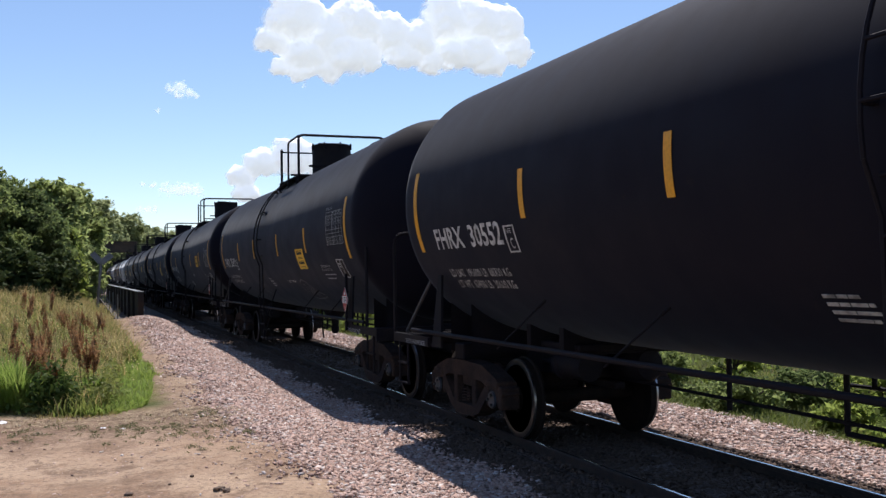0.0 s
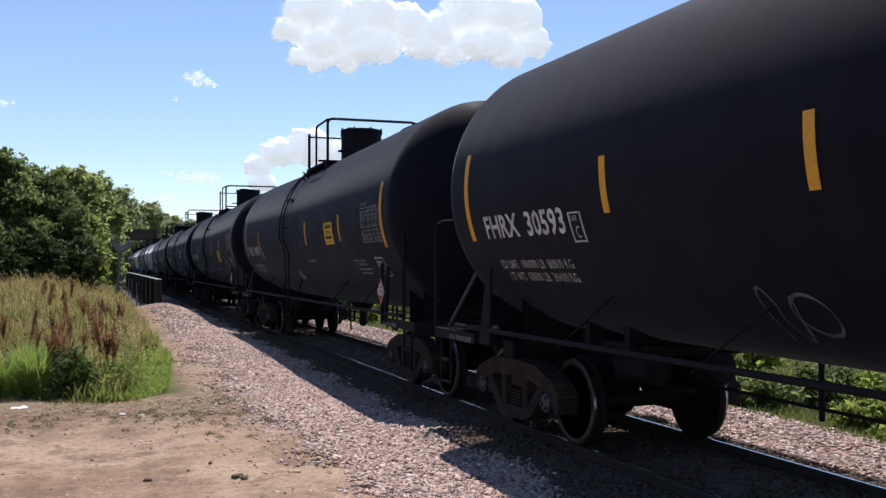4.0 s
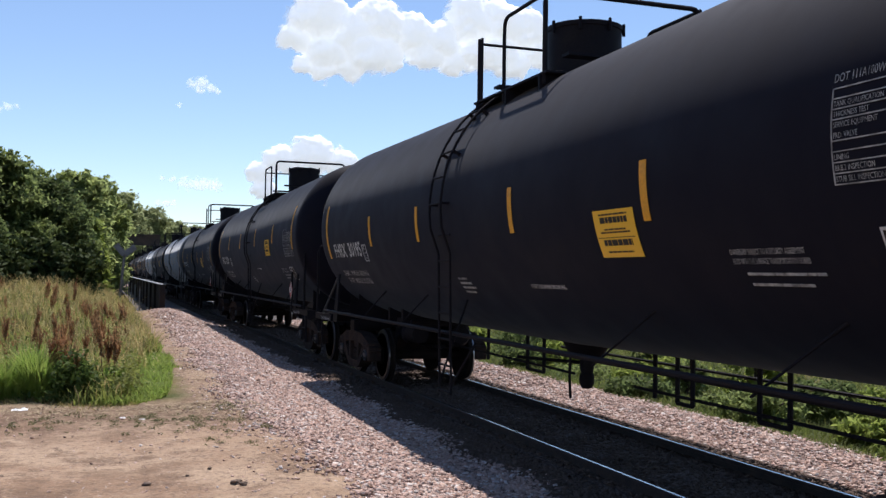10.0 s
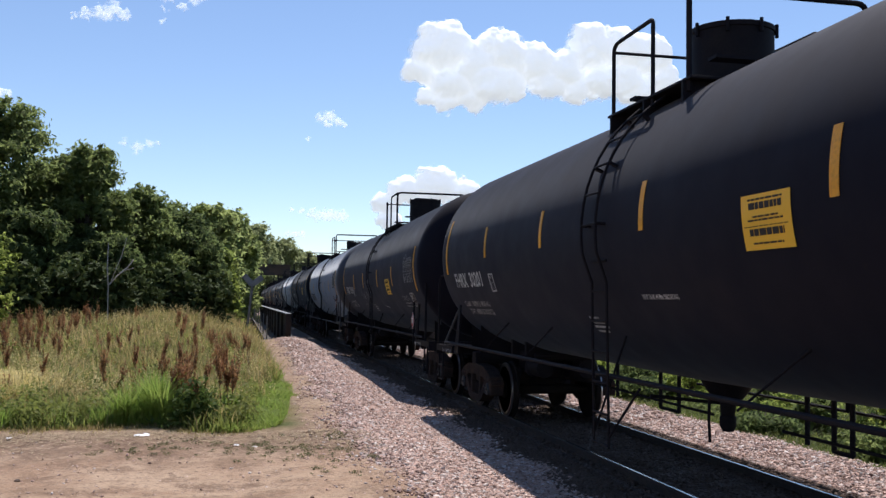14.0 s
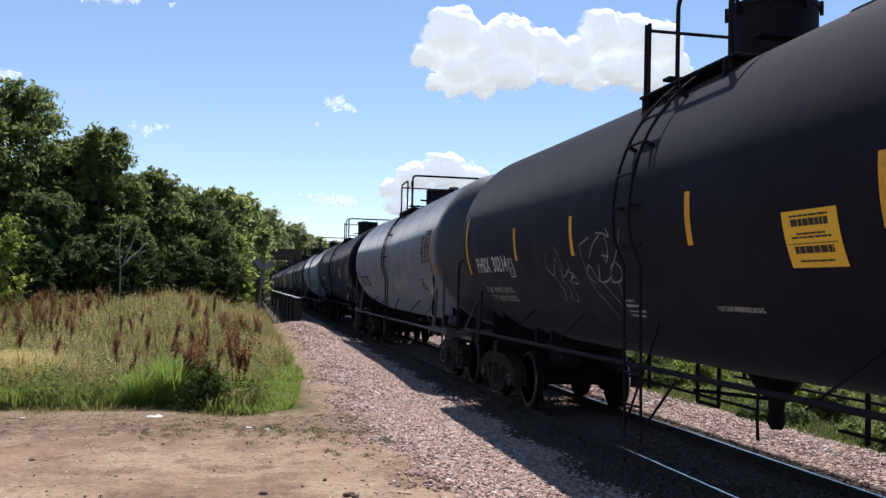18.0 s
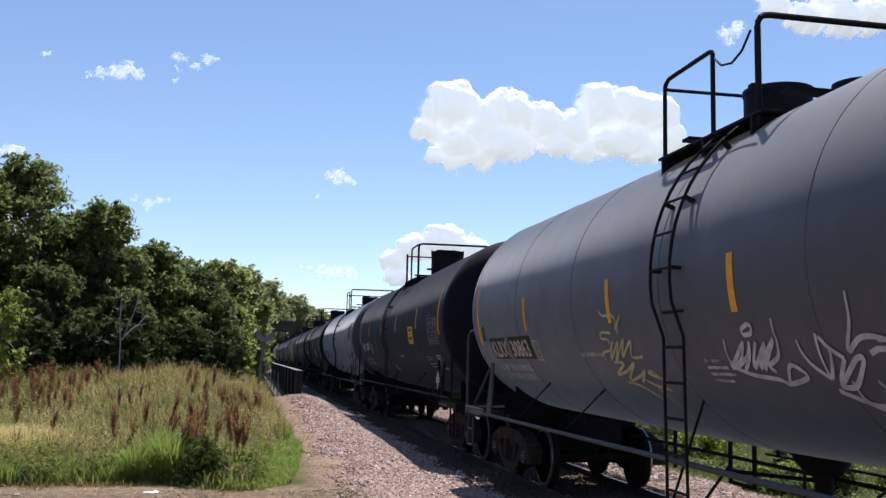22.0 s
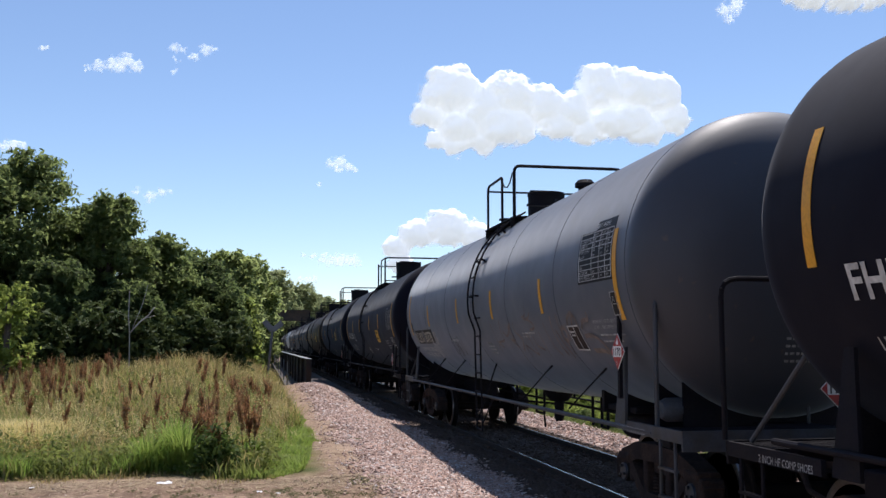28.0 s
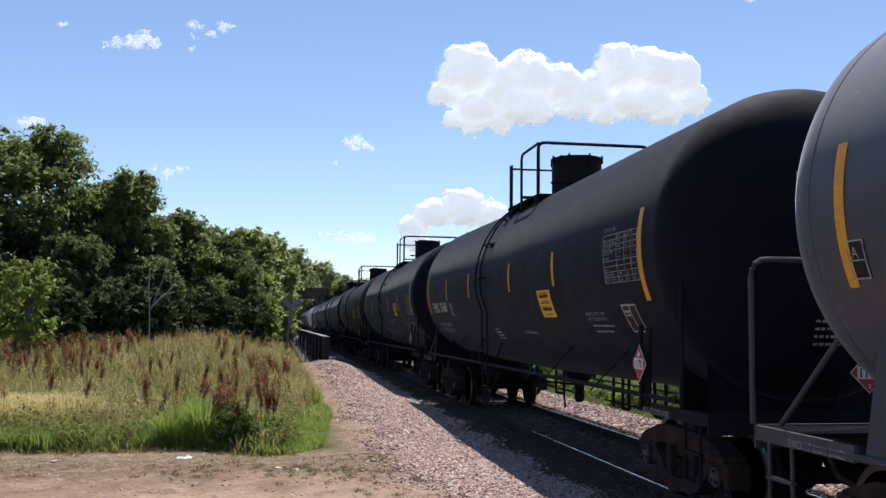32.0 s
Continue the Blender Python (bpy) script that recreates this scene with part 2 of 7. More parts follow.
def rod(bm, a, b, r, seg=8, r2=None, mi=0):
    a, b = Vector(a), Vector(b)
    d = b - a
    m = Matrix.Translation((a + b) / 2) @ d.to_track_quat("Z", "Y").to_matrix().to_4x4()
    t = bmesh.ops.create_cone(bm, cap_ends=True, segments=seg, radius1=r, radius2=r if r2 is None else r2, depth=d.length, matrix=m)
    if mi:
        for f in {f for v in t["verts"] for f in v.link_faces}:
            f.material_index = mi
    return t["verts"]


def pipe(bm, pts, r, seg=8, bend=0.0):
    """A pipe along points; bend rounds the corners."""
    pts = [Vector(p) for p in pts]
    if bend:
        q = [pts[0]]
        for a, b, c in zip(pts, pts[1:], pts[2:]):
            u, v = (a - b).normalized(), (c - b).normalized()
            k = min(bend, (a - b).length * 0.45, (c - b).length * 0.45)
            p0, p2 = b + u * k, b + v * k
            for s in (0, 0.25, 0.5, 0.75, 1):
                q.append(p0 * (1 - s) ** 2 + b * 2 * s * (1 - s) + p2 * s * s)
        pts = q + [pts[-1]]
    rings = []
    up = Vector((0.31, 0.17, 0.93))
    for i, p in enumerate(pts):
        d = (pts[min(i + 1, len(pts) - 1)] - pts[max(i - 1, 0)]).normalized()
        x = d.cross(up)
        if x.length < 0.05:
            x = d.cross(Vector((1, 0, 0)))
        x.normalize()
        y = d.cross(x)
        rings.append([bm.verts.new(p + (x * math.cos(a) + y * math.sin(a)) * r) for a in [2 * math.pi * k / seg for k in range(seg)]])
    for a, b in zip(rings, rings[1:]):
        for k in range(seg):
            bm.faces.new((a[k], a[(k + 1) % seg], b[(k + 1) % seg], b[k]))
    bm.faces.new(rings[0][::-1])
    bm.faces.new(rings[-1])


def lathe(bm, prof, seg=48, axis="y", centre=(0, 0, 0), mi=0):
    """Turns (distance along the axis, radius) pairs about an axis."""
    c = Vector(centre)
    rings = []
    for s, r in prof:
        ring = []
        for k in range(seg):
            a = 2 * math.pi * k / seg
            p = {"y": (r * math.cos(a), s, r * math.sin(a)), "x": (s, r * math.cos(a), r * math.sin(a)), "z": (r * math.cos(a), r * math.sin(a), s)}[axis]
            ring.append(bm.verts.new(c + Vector(p)))
        rings.append(ring)
    for a, b in zip(rings, rings[1:]):
        for k in range(seg):
            f = bm.faces.new((a[k], a[(k + 1) % seg], b[(k + 1) % seg], b[k]))
            f.material_index = mi
    for ring in (rings[0], rings[-1]):
        f = bm.faces.new(ring)
        f.material_index = mi
    bmesh.ops.recalc_face_normals(bm, faces=bm.faces)


def mesh_from(name, co, faces, material, smooth=False):
    """A mesh of triangles or quads from arrays."""
    me = bpy.data.meshes.new(name)
    co, faces = np.asarray(co, dtype=np.float32), np.asarray(faces, dtype=np.int32)
    k = faces.shape[1]
    me.vertices.add(len(co))
    me.vertices.foreach_set("co", co.ravel())
    me.loops.add(faces.size)
    me.loops.foreach_set("vertex_index", faces.ravel())
    me.polygons.add(len(faces))
    me.polygons.foreach_set("loop_start", np.arange(0, faces.size, k, dtype=np.int32))
    me.polygons.foreach_set("loop_total", np.full(len(faces), k, dtype=np.int32))
    if smooth:
        me.polygons.foreach_set("use_smooth", np.ones(len(faces), dtype=bool))
    me.update(calc_edges=True)
    for m in (material if isinstance(material, (list, tuple)) else (material,)):
        me.materials.append(m)
    return me


# ---- ground ----
def smooth_step(a, b, v):
    t = np.clip((v - a) / (b - a), 0, 1)
    return t * t * (3 - 2 * t)


def ground_z(x, y):
    """Height of the land: dirt yard, ballast bed, rise to the woods, ditch behind the track, river under the bridge."""
    x, y = np.asarray(x, dtype=float), np.asarray(y, dtype=float)
    z = np.zeros(np.broadcast(x, y).shape)
    bed = smooth_step(1.2, 3.6, x) * (1 - smooth_step(7.2, 9.5, x))
    z = z - 0.32 * bed
    z = z + 0.16 * np.exp(-((x - 2.6) / 0.9) ** 2) * smooth_step(14, 24, y)
    z = z + 0.16 * np.exp(-((x - 2.2) / 1.2) ** 2) * smooth_step(31, 38, y) * (1 - smooth_step(41, 42, y))
    z = z - 0.62 * smooth_step(7.4, 10.0, x) + 0.55 * smooth_step(12, 18, x)
    z = z + 0.95 * (1 - smooth_step(-2.0, 1.3, x)) * smooth_step(15, 32, y)
    z = z + 0.03 * np.sin(x * 1.7 + y * 0.6) * np.sin(y * 0.9 - x * 0.3) * (1 - bed)
    z = z - 3.2 * smooth_step(41.0, 45.0, y) * (1 - smooth_step(98, 104, y)) * smooth_step(-2.5, 0.4, x) * (1 - smooth_step(16, 20, x))
    return z


def ground_material():
    m = bpy.data.materials.new("dirt_ballast_and_turf")
    m.use_nodes = True
    n, l = m.node_tree.nodes, m.node_tree.links
    b = n["Principled BSDF"]
    b.inputs["Roughness"].default_value = 0.95
    b.inputs["Specular IOR Level"].default_value = 0.2
    geo = n.new("ShaderNodeNewGeometry")
    sep = n.new("ShaderNodeSeparateXYZ")
    l.new(geo.outputs["Position"], sep.inputs[0])

    def tex(scale, detail=6.0, rough=0.55):
        t = n.new("ShaderNodeTexNoise")
        t.inputs["Scale"].default_value, t.inputs["Detail"].default_value, t.inputs["Roughness"].default_value = scale, detail, rough
        l.new(geo.outputs["Position"], t.inputs["Vector"])
        return t.outputs["Fac"]

    def rng(v, lo, hi, a=0.0, c=1.0):
        r = n.new("ShaderNodeMapRange")
        r.inputs["From Min"].default_value, r.inputs["From Max"].default_value, r.inputs["To Min"].default_value, r.inputs["To Max"].default_value = lo, hi, a, c
        l.new(v, r.inputs["Value"])
        return r.outputs["Result"]

    def op(kind, a, c):
        q = n.new("ShaderNodeMath")
        q.operation = kind
        for i, v in enumerate((a, c)):
            if isinstance(v, (int, float)):
                q.inputs[i].default_value = v
            else:
                l.new(v, q.inputs[i])
        return q.outputs[0]

    def mix(a, c, fac):
        x = n.new("ShaderNodeMix")
        x.data_type = "RGBA"
        for s, v in (("A", a), ("B", c)):
            if isinstance(v, tuple):
                x.inputs[s].default_value = (*v, 1)
            else:
                l.new(v, x.inputs[s])
        l.new(fac, x.inputs["Factor"])
        return x.outputs["Result"]

    dirt = mix((0.305, 0.198, 0.128), (0.43, 0.307, 0.208), rng(tex(0.7, 9.0, 0.68), 0.42, 0.58))
    dirt = mix(dirt, (0.150, 0.092, 0.060), rng(tex(1.7, 10.0, 0.78), 0.50, 0.61, 0.0, 0.8))
    dirt = mix(dirt, (0.14, 0.10, 0.075), rng(tex(16.0, 8.0, 0.8), 0.50, 0.62, 0.0, 0.8))
    dirt = mix(dirt, (0.50, 0.39, 0.29), rng(tex(38.0, 5.0, 0.7), 0.56, 0.68, 0.0, 0.7))
    dirt = mix(dirt, (0.17, 0.108, 0.070), rng(tex(0.45, 9.0, 0.7), 0.52, 0.60, 0.0, 0.6))
    # trodden litter and dead straw along the meadow's edge
    band = op("MULTIPLY", rng(sep.outputs["Y"], 10.3, 11.6), rng(sep.outputs["X"], 1.7, 1.1))
    dirt = mix(dirt, (0.140, 0.088, 0.060), op("MULTIPLY", band, rng(tex(4.0, 10.0, 0.8), 0.40, 0.58, 0.2, 0.95)))
    dirt = mix(dirt, (0.36, 0.27, 0.18), op("MULTIPLY", rng(sep.outputs["Y"], 12.0, 12.5), rng(tex(6.0, 9.0, 0.75), 0.45, 0.60, 0.0, 0.8)))
    vor = n.new("ShaderNodeTexVoronoi")
    vor.inputs["Scale"].default_value = 24.0
    l.new(geo.outputs["Position"], vor.inputs["Vector"])
    stone = mix((0.25, 0.165, 0.135), (0.56, 0.42, 0.36), vor.outputs["Color"])
    stone = mix(stone, (0.08, 0.06, 0.055), rng(vor.outputs["Distance"], 0.35, 0.75))
    # darker bed between and beside the rails
    bed_mask = op("MULTIPLY", rng(sep.outputs["X"], 3.6, 4.05), rng(sep.outputs["X"], 7.05, 6.7))
    stone = mix(stone, (0.055, 0.044, 0.038), op("MULTIPLY", bed_mask, 0.75))
    wob = op("MULTIPLY", op("SUBTRACT", tex(0.8), 0.5), 1.6)
    # the gravel's foot runs along the track and swings away from the nearest stretch
    edge = op("ADD", sep.outputs["X"], op("MULTIPLY", wob, 0.6))
    edge = op("SUBTRACT", edge, op("MULTIPLY", op("MAXIMUM", op("SUBTRACT", 10.5, sep.outputs["Y"]), 0.0), 0.11))
    gravel = op("MULTIPLY", rng(edge, 1.42, 1.95), rng(sep.outputs["X"], 8.7, 8.2))
    col = mix(dirt, stone, gravel)
    turf = mix((0.075, 0.085, 0.025), (0.16, 0.13, 0.05), rng(tex(0.9), 0.4, 0.65))
    wob2 = op("MULTIPLY", op("SUBTRACT", tex(1.1), 0.5), 1.4)
    tl = op("MULTIPLY", rng(op("ADD", sep.outputs["X"], op("MULTIPLY", wob2, 0.4)), 1.1, 0.8), rng(op("ADD", sep.outputs["Y"], wob2), 13.0, 13.6))
    tr = rng(op("ADD", sep.outputs["X"], wob2), 8.1, 8.7)
    col = mix(col, turf, op("MAXIMUM", tl, tr))
    l.new(col, b.inputs["Base Color"])
    h = op("ADD", op("MULTIPLY", tex(9.0, 10.0, 0.7), 0.6), op("MULTIPLY", op("MULTIPLY", vor.outputs["Distance"], gravel), -0.9))
    u = n.new("ShaderNodeBump")
    u.inputs["Strength"].default_value, u.inputs["Distance"].default_value = 0.9, 0.06
    l.new(h, u.inputs["Height"])
    l.new(u.outputs["Normal"], b.inputs["Normal"])
    return m


M["ground"] = ground_material()


def build_ground():
    def axis(lims):
        v = [lims[0][0]]
        for a, b, s in lims:
            v += list(np.linspace(a, b, max(2, int(round((b - a) / s)) + 1))[1:])
        return np.array(v)
    xs = axis([(-2500, -300, 200), (-300, -40, 20), (-40, -8, 2), (-8, 20, 0.25), (20, 40, 2), (40, 300, 20), (300, 2500, 200)])
    ys = axis([(-2500, -300, 200), (-300, -20, 20), (-20, 2, 1), (2, 46, 0.25), (46, 110, 1), (110, 300, 10), (300, 2500, 200)])
    X, Y = np.meshgrid(xs, ys)
    Z = ground_z(X, Y)
    near = (np.abs(X) < 12) & (Y > 0) & (Y < 30)
    rng_ = np.random.RandomState(4)
    Z = Z + np.where(near, rng_.normal(0, 0.008, Z.shape), 0)
    co = np.stack([X, Y, Z], -1).reshape(-1, 3)
    w = len(xs)
    i = (np.arange(len(ys) - 1)[:, None] * w + np.arange(w - 1)[None, :]).ravel()
    ob = new("ground", mesh_from("ground", co, np.stack([i, i + 1, i + w + 1, i + w], 1), M["ground"], True))
    tagged(ob, "bare tan dirt yard with pink gravel bed and turf", "ground", kind="structure")


build_ground()


# ---- track ----
def build_track():
    root = tagged(new("track"), "rusty steel rails on weathered wooden sleepers", "railway track", kind="structure")
    root.location = (TRACK_X, 0, RAIL_Z)
    prof = [(-0.07, -0.17), (0.07, -0.17), (0.07, -0.155), (0.012, -0.135), (0.012, -0.045), (0.036, -0.035), (0.036, -0.008), (0.030, 0.0), (0.013, 0.0012), (-0.013, 0.0012), (-0.030, 0.0), (-0.036, -0.008), (-0.036, -0.035), (-0.012, -0.045), (-0.012, -0.135), (-0.07, -0.155)]
    for s in (-0.7525, 0.7525):
        bm = bmesh.new()
        y0, y1 = -60, 400
        a = [bm.verts.new((s + x, y0, z)) for x, z in prof]
        b = [bm.verts.new((s + x, y1, z)) for x, z in prof]
        k = len(prof)
        for i in range(k):
            f = bm.faces.new((a[i], b[i], b[(i + 1) % k], a[(i + 1) % k]))
            f.material_index = 1 if i == 8 else 0
        bm.faces.new(a[::-1])
        bm.faces.new(b)
        bmesh.ops.recalc_face_normals(bm, faces=bm.faces)
        part("rail", bm, [M["rail"], M["railtop"]], root, "rusty rail with a polished running surface")
    bm = bmesh.new()
    box(bm, -1.30, 1.30, -0.115, 0.115, -0.36, -0.172, bev=0.012)
    first = part("sleeper", bm, M["tie"], root)
    pm = bmesh.new()
    box(pm, -0.17, 0.17, -0.095, 0.095, -0.176, -0.158)
    for x in (-0.10, 0.10):
        for y in (-0.06, 0.06):
            box(pm, x - 0.014, x + 0.014, y - 0.014, y + 0.014, -0.16, -0.142)
    plate = part("tie_plate", pm, M["rail"], root)
    rg = random.Random(3)
    y = 2.0
    i = 0
    while y < 41:
        m = pose(rg.uniform(-0.05, 0.05), y, rg.uniform(-0.03, 0.0), 0, 0, rg.uniform(-1.5, 1.5))
        o = first if i == 0 else share("sleeper", first.data, root, m)
        o.matrix_basis = m
        if y < 26:
            for s in (-0.7525, 0.7525):
                q = plate if (i == 0 and s < 0) else share("tie_plate", plate.data, root, pose(0, 0, 0))
                q.matrix_basis = pose(s, y, 0)
        y += 0.5 + rg.uniform(-0.03, 0.03)
        i += 1


build_track()


# ---- tank cars ----
TR, TZ = 1.63, 2.788          # tank radius, height of its axis over the rail at the ends
DROP, HALF = 0.065, 7.66       # the tank's floor falls to the middle outlet; half length of the shell
HEAD = 0.68                   # depth of a dished end
TM = TZ - DROP


def axis_z(y):
    """Height of the tank's axis over the rail."""
    return TZ - DROP * (1 - min(1.0, abs(y) / HALF))


def slide(y, dy, degrees=0.0):
    """Moves what was made on the flank at y along the tank, and round it by an angle, upward."""
    return pose(0, dy, axis_z(y + dy)) @ Matrix.Rotation(radians(degrees), 4, "Y") @ pose(0, 0, -axis_z(y))


def on_tank(y, z, lift=0.006):
    """A point on the near flank of the tank at that height over the rail."""
    c = axis_z(y)
    s = max(-1, min(1, (z - c) / TR))
    return Vector((-(TR + lift) * math.sqrt(max(0.0, 1 - s * s)), y, c + (TR + lift) * s))


def flank(bm, y0, y1, z0, z1, lift=0.006, n=6, skew=0.0, thick=0.004):
    """A thin sheet on the flank."""
    rows = []
    for i in range(n + 1):
        z = z0 + (z1 - z0) * i / n
        sk = skew * (z - z0)
        rows.append([bm.verts.new(on_tank(y, z, li)) for y, li in ((y0 + sk, lift), (y1 + sk, lift), (y1 + sk, lift - thick), (y0 + sk, lift - thick))])
    for a, b in zip(rows, rows[1:]):
        for k in range(4):
            bm.faces.new((a[k], a[(k + 1) % 4], b[(k + 1) % 4], b[k]))
    bm.faces.new(rows[0][::-1])
    bm.faces.new(rows[-1])


def letters(text, size, spacing=1.0, bold=0.0):
    """The flat outline of a line of text as (vertices, faces); it starts at x 0."""
    cu = bpy.data.curves.new("letters", "FONT")
    cu.body, cu.size, cu.space_character = text, size, spacing
    cu.resolution_u = 2
    cu.offset = bold * size
    ob = bpy.data.objects.new("letters", cu)
    me = ob.to_mesh()
    vs = [v.co.copy() for v in me.vertices]
    fs = [tuple(p.vertices) for p in me.polygons]
    ob.to_mesh_clear()
    bpy.data.objects.remove(ob)
    bpy.data.curves.remove(cu)
    return vs, fs


def text_flank(bm, text, y_left, z_base, size, stretch=1.0, lift=0.007, spacing=1.0, bold=0.0):
    """Text on the near flank: it reads from +y to -y as seen from outside."""
    vs, fs = letters(text, size, spacing, bold)
    nv = [bm.verts.new(on_tank(y_left - v.x * stretch, z_base + v.y, lift)) for v in vs]
    for f in fs:
        try:
            bm.faces.new([nv[i] for i in f])
        except ValueError:
            pass


def head_x(x, z, d=HEAD):
    """Depth of the dished end at (x, z)."""
    r2 = (x * x + (z - TZ) ** 2) / (TR * TR)
    return d * math.sqrt(max(0.0, 1 - r2))


def text_head(bm, text, x_left, z_base, size, end=-1):
    vs, fs = letters(text, size, 1.0, 0.015)
    nv = []
    for v in vs:
        x, z = x_left + v.x, z_base + v.y
        nv.append(bm.verts.new((x, end * (HALF + head_x(x, z) + 0.008), z)))
    for f in fs:
        try:
            bm.faces.new([nv[i] for i in f])
        except ValueError:
            pass


def bars_head(bm):
    """Small writing low on the dished end, as bars."""
    rg = random.Random(12)
    for z, w in ((1.97, 0.30), (1.895, 0.50), (1.82, 0.52), (1.745, 0.46)):
        x = -0.22
        while x < -0.22 + w:
            k = rg.uniform(0.025, 0.08)
            c = [(x, z), (x + k, z), (x + k, z + 0.026), (x, z + 0.026)]
            bm.faces.new([bm.verts.new((px, -(HALF + head_x(px, pz) + 0.008), pz)) for px, pz in c])
            x += k + 0.018


def bars_flank(bm, y_left, z_base, rows, lift=0.007, seed=1):
    """Writing too small to read, as bars: rows of (width, height, gap below)."""
    rg = random.Random(seed)
    z = z_base
    for width, h, gap in rows:
        y = y_left
        while y > y_left - width + 0.02:
            w = min(rg.uniform(0.07, 0.22), y - (y_left - width))
            flank(bm, y - w, y, z - h, z, lift, 1)
            y -= w + h * 0.5
        z -= h + gap


def spray(bm, pts, w, lift=0.008):
    """A sprayed line on the flank through (y, z) points."""
    q = []
    n = len(pts)
    for i in range(n - 1):
        p0, p1, p2, p3 = pts[max(i - 1, 0)], pts[i], pts[i + 1], pts[min(i + 2, n - 1)]
        for k in range(6):
            t = k / 6
            q.append(tuple(0.5 * (2 * b + (c - a) * t + (2 * a - 5 * b + 4 * c - d) * t * t + (3 * b - a - 3 * c + d) * t ** 3) for a, b, c, d in zip(p0, p1, p2, p3)))
    q.append(pts[-1])
    prev = None
    for i, (y, z) in enumerate(q):
        a, b = q[max(i - 1, 0)], q[min(i + 1, len(q) - 1)]
        dy, dz = b[0] - a[0], b[1] - a[1]
        le = math.hypot(dy, dz) or 1
        ww = w * (0.7 + 0.5 * abs(dy) / le)
        ny, nz = -dz / le * ww / 2, dy / le * ww / 2
        cur = (bm.verts.new(on_tank(y + ny, z + nz, lift)), bm.verts.new(on_tank(y - ny, z - nz, lift)))
        if prev:
            bm.faces.new((prev[0], prev[1], cur[1], cur[0]))
        prev = cur


def scrawl(seed, y0, y1, z0, z1, glyphs):
    """A row of round looping hand-drawn letters that fill a box on the flank, as strokes."""
    rg = random.Random(seed)
    out = []
    step = (y1 - y0) / glyphs
    hh = (z1 - z0) / 2
    for g in range(glyphs):
        cy, cz = y0 + (g + 0.5) * step, (z0 + z1) / 2 + rg.uniform(-0.15, 0.15) * hh
        ry, rz = abs(step) * rg.uniform(0.36, 0.55), hh * rg.uniform(0.65, 1.0)
        kind = rg.choice((1, 3, 1, 2, 3, 0))
        if kind == 0:
            q = [(cy + ry * math.cos(a), cz + rz * math.sin(a)) for a in [0.6 + 6.6 * k / 12 for k in range(13)]]
            q.append((cy + ry * 1.2, cz - rz * 1.1))
        elif kind == 1:
            q = [(cy - ry * 1.2 + 2.4 * ry * k / 5, cz + rz * (1 - 2 * (k % 2)) * rg.uniform(0.5, 1.3)) for k in range(5)]
            q += [(cy + ry * 0.4, cz - rz), (cy - ry * 0.6, cz - rz * 0.7), (cy - ry, cz)]
        elif kind == 2:
            q = [(cy + ry * math.cos(a) * (1 - 0.06 * k), cz + 0.5 * rz + 0.5 * rz * math.sin(a)) for k, a in enumerate([1.0 + 4.2 * j / 7 for j in range(8)])]
            q += [(cy + ry * math.cos(a), cz - 0.5 * rz + 0.5 * rz * math.sin(a)) for a in [1.4 - 4.2 * j / 7 for j in range(8)]]
        else:
            q = [(cy + ry, cz - rz), (cy + ry * 0.8, cz + rz * 0.6), (cy + ry * 0.3, cz + rz), (cy - ry * 0.2, cz + rz * 0.4), (cy, cz - rz * 0.3), (cy - ry * 0.5, cz - rz), (cy - ry, cz - rz * 0.5)]
        out.append(q)
    q = [(y0, z0 - hh * 0.1), ((y0 + y1) / 2, z0 - hh * 0.25), (y1, z0 + hh * 0.05)]
    if seed % 2:
        out.append(q)
    return out


def chord(bm, pts, w, x0, x1):
    """A cast beam of height w through (y, z) points, from x0 to x1."""
    n = len(pts)
    rows = []
    for i, (y, z) in enumerate(pts):
        a, b = pts[max(i - 1, 0)], pts[min(i + 1, n - 1)]
        dy, dz = b[0] - a[0], b[1] - a[1]
        le = math.hypot(dy, dz)
        ny, nz = -dz / le * w / 2, dy / le * w / 2
        rows.append([bm.verts.new(p) for p in ((x0, y + ny, z + nz), (x1, y + ny, z + nz), (x1, y - ny, z - nz), (x0, y - ny, z - nz))])
    for a, b in zip(rows, rows[1:]):
        for k in range(4):
            bm.faces.new((a[k], a[(k + 1) % 4], b[(k + 1) % 4], b[k]))
    bm.faces.new(rows[0][::-1])
    bm.faces.new(rows[-1])


class Shared:
    meshes = {}


def once(key, make, material, smooth=False):
    """A mesh made once and shared by all that look alike."""
    if key not in Shared.meshes:
        bm = bmesh.new()
        make(bm)
        bmesh.ops.recalc_face_normals(bm, faces=bm.faces)
        me = bpy.data.meshes.new(key)
        bm.to_mesh(me)
        bm.free()
        for m in (material if isinstance(material, (list, tuple)) else (material,)):
            me.materials.append(m)
        if smooth:
            me.polygons.foreach_set("use_smooth", [True] * len(me.polygons))
            me.set_sharp_from_angle(angle=radians(35))
        Shared.meshes[key] = me
    return Shared.meshes[key]


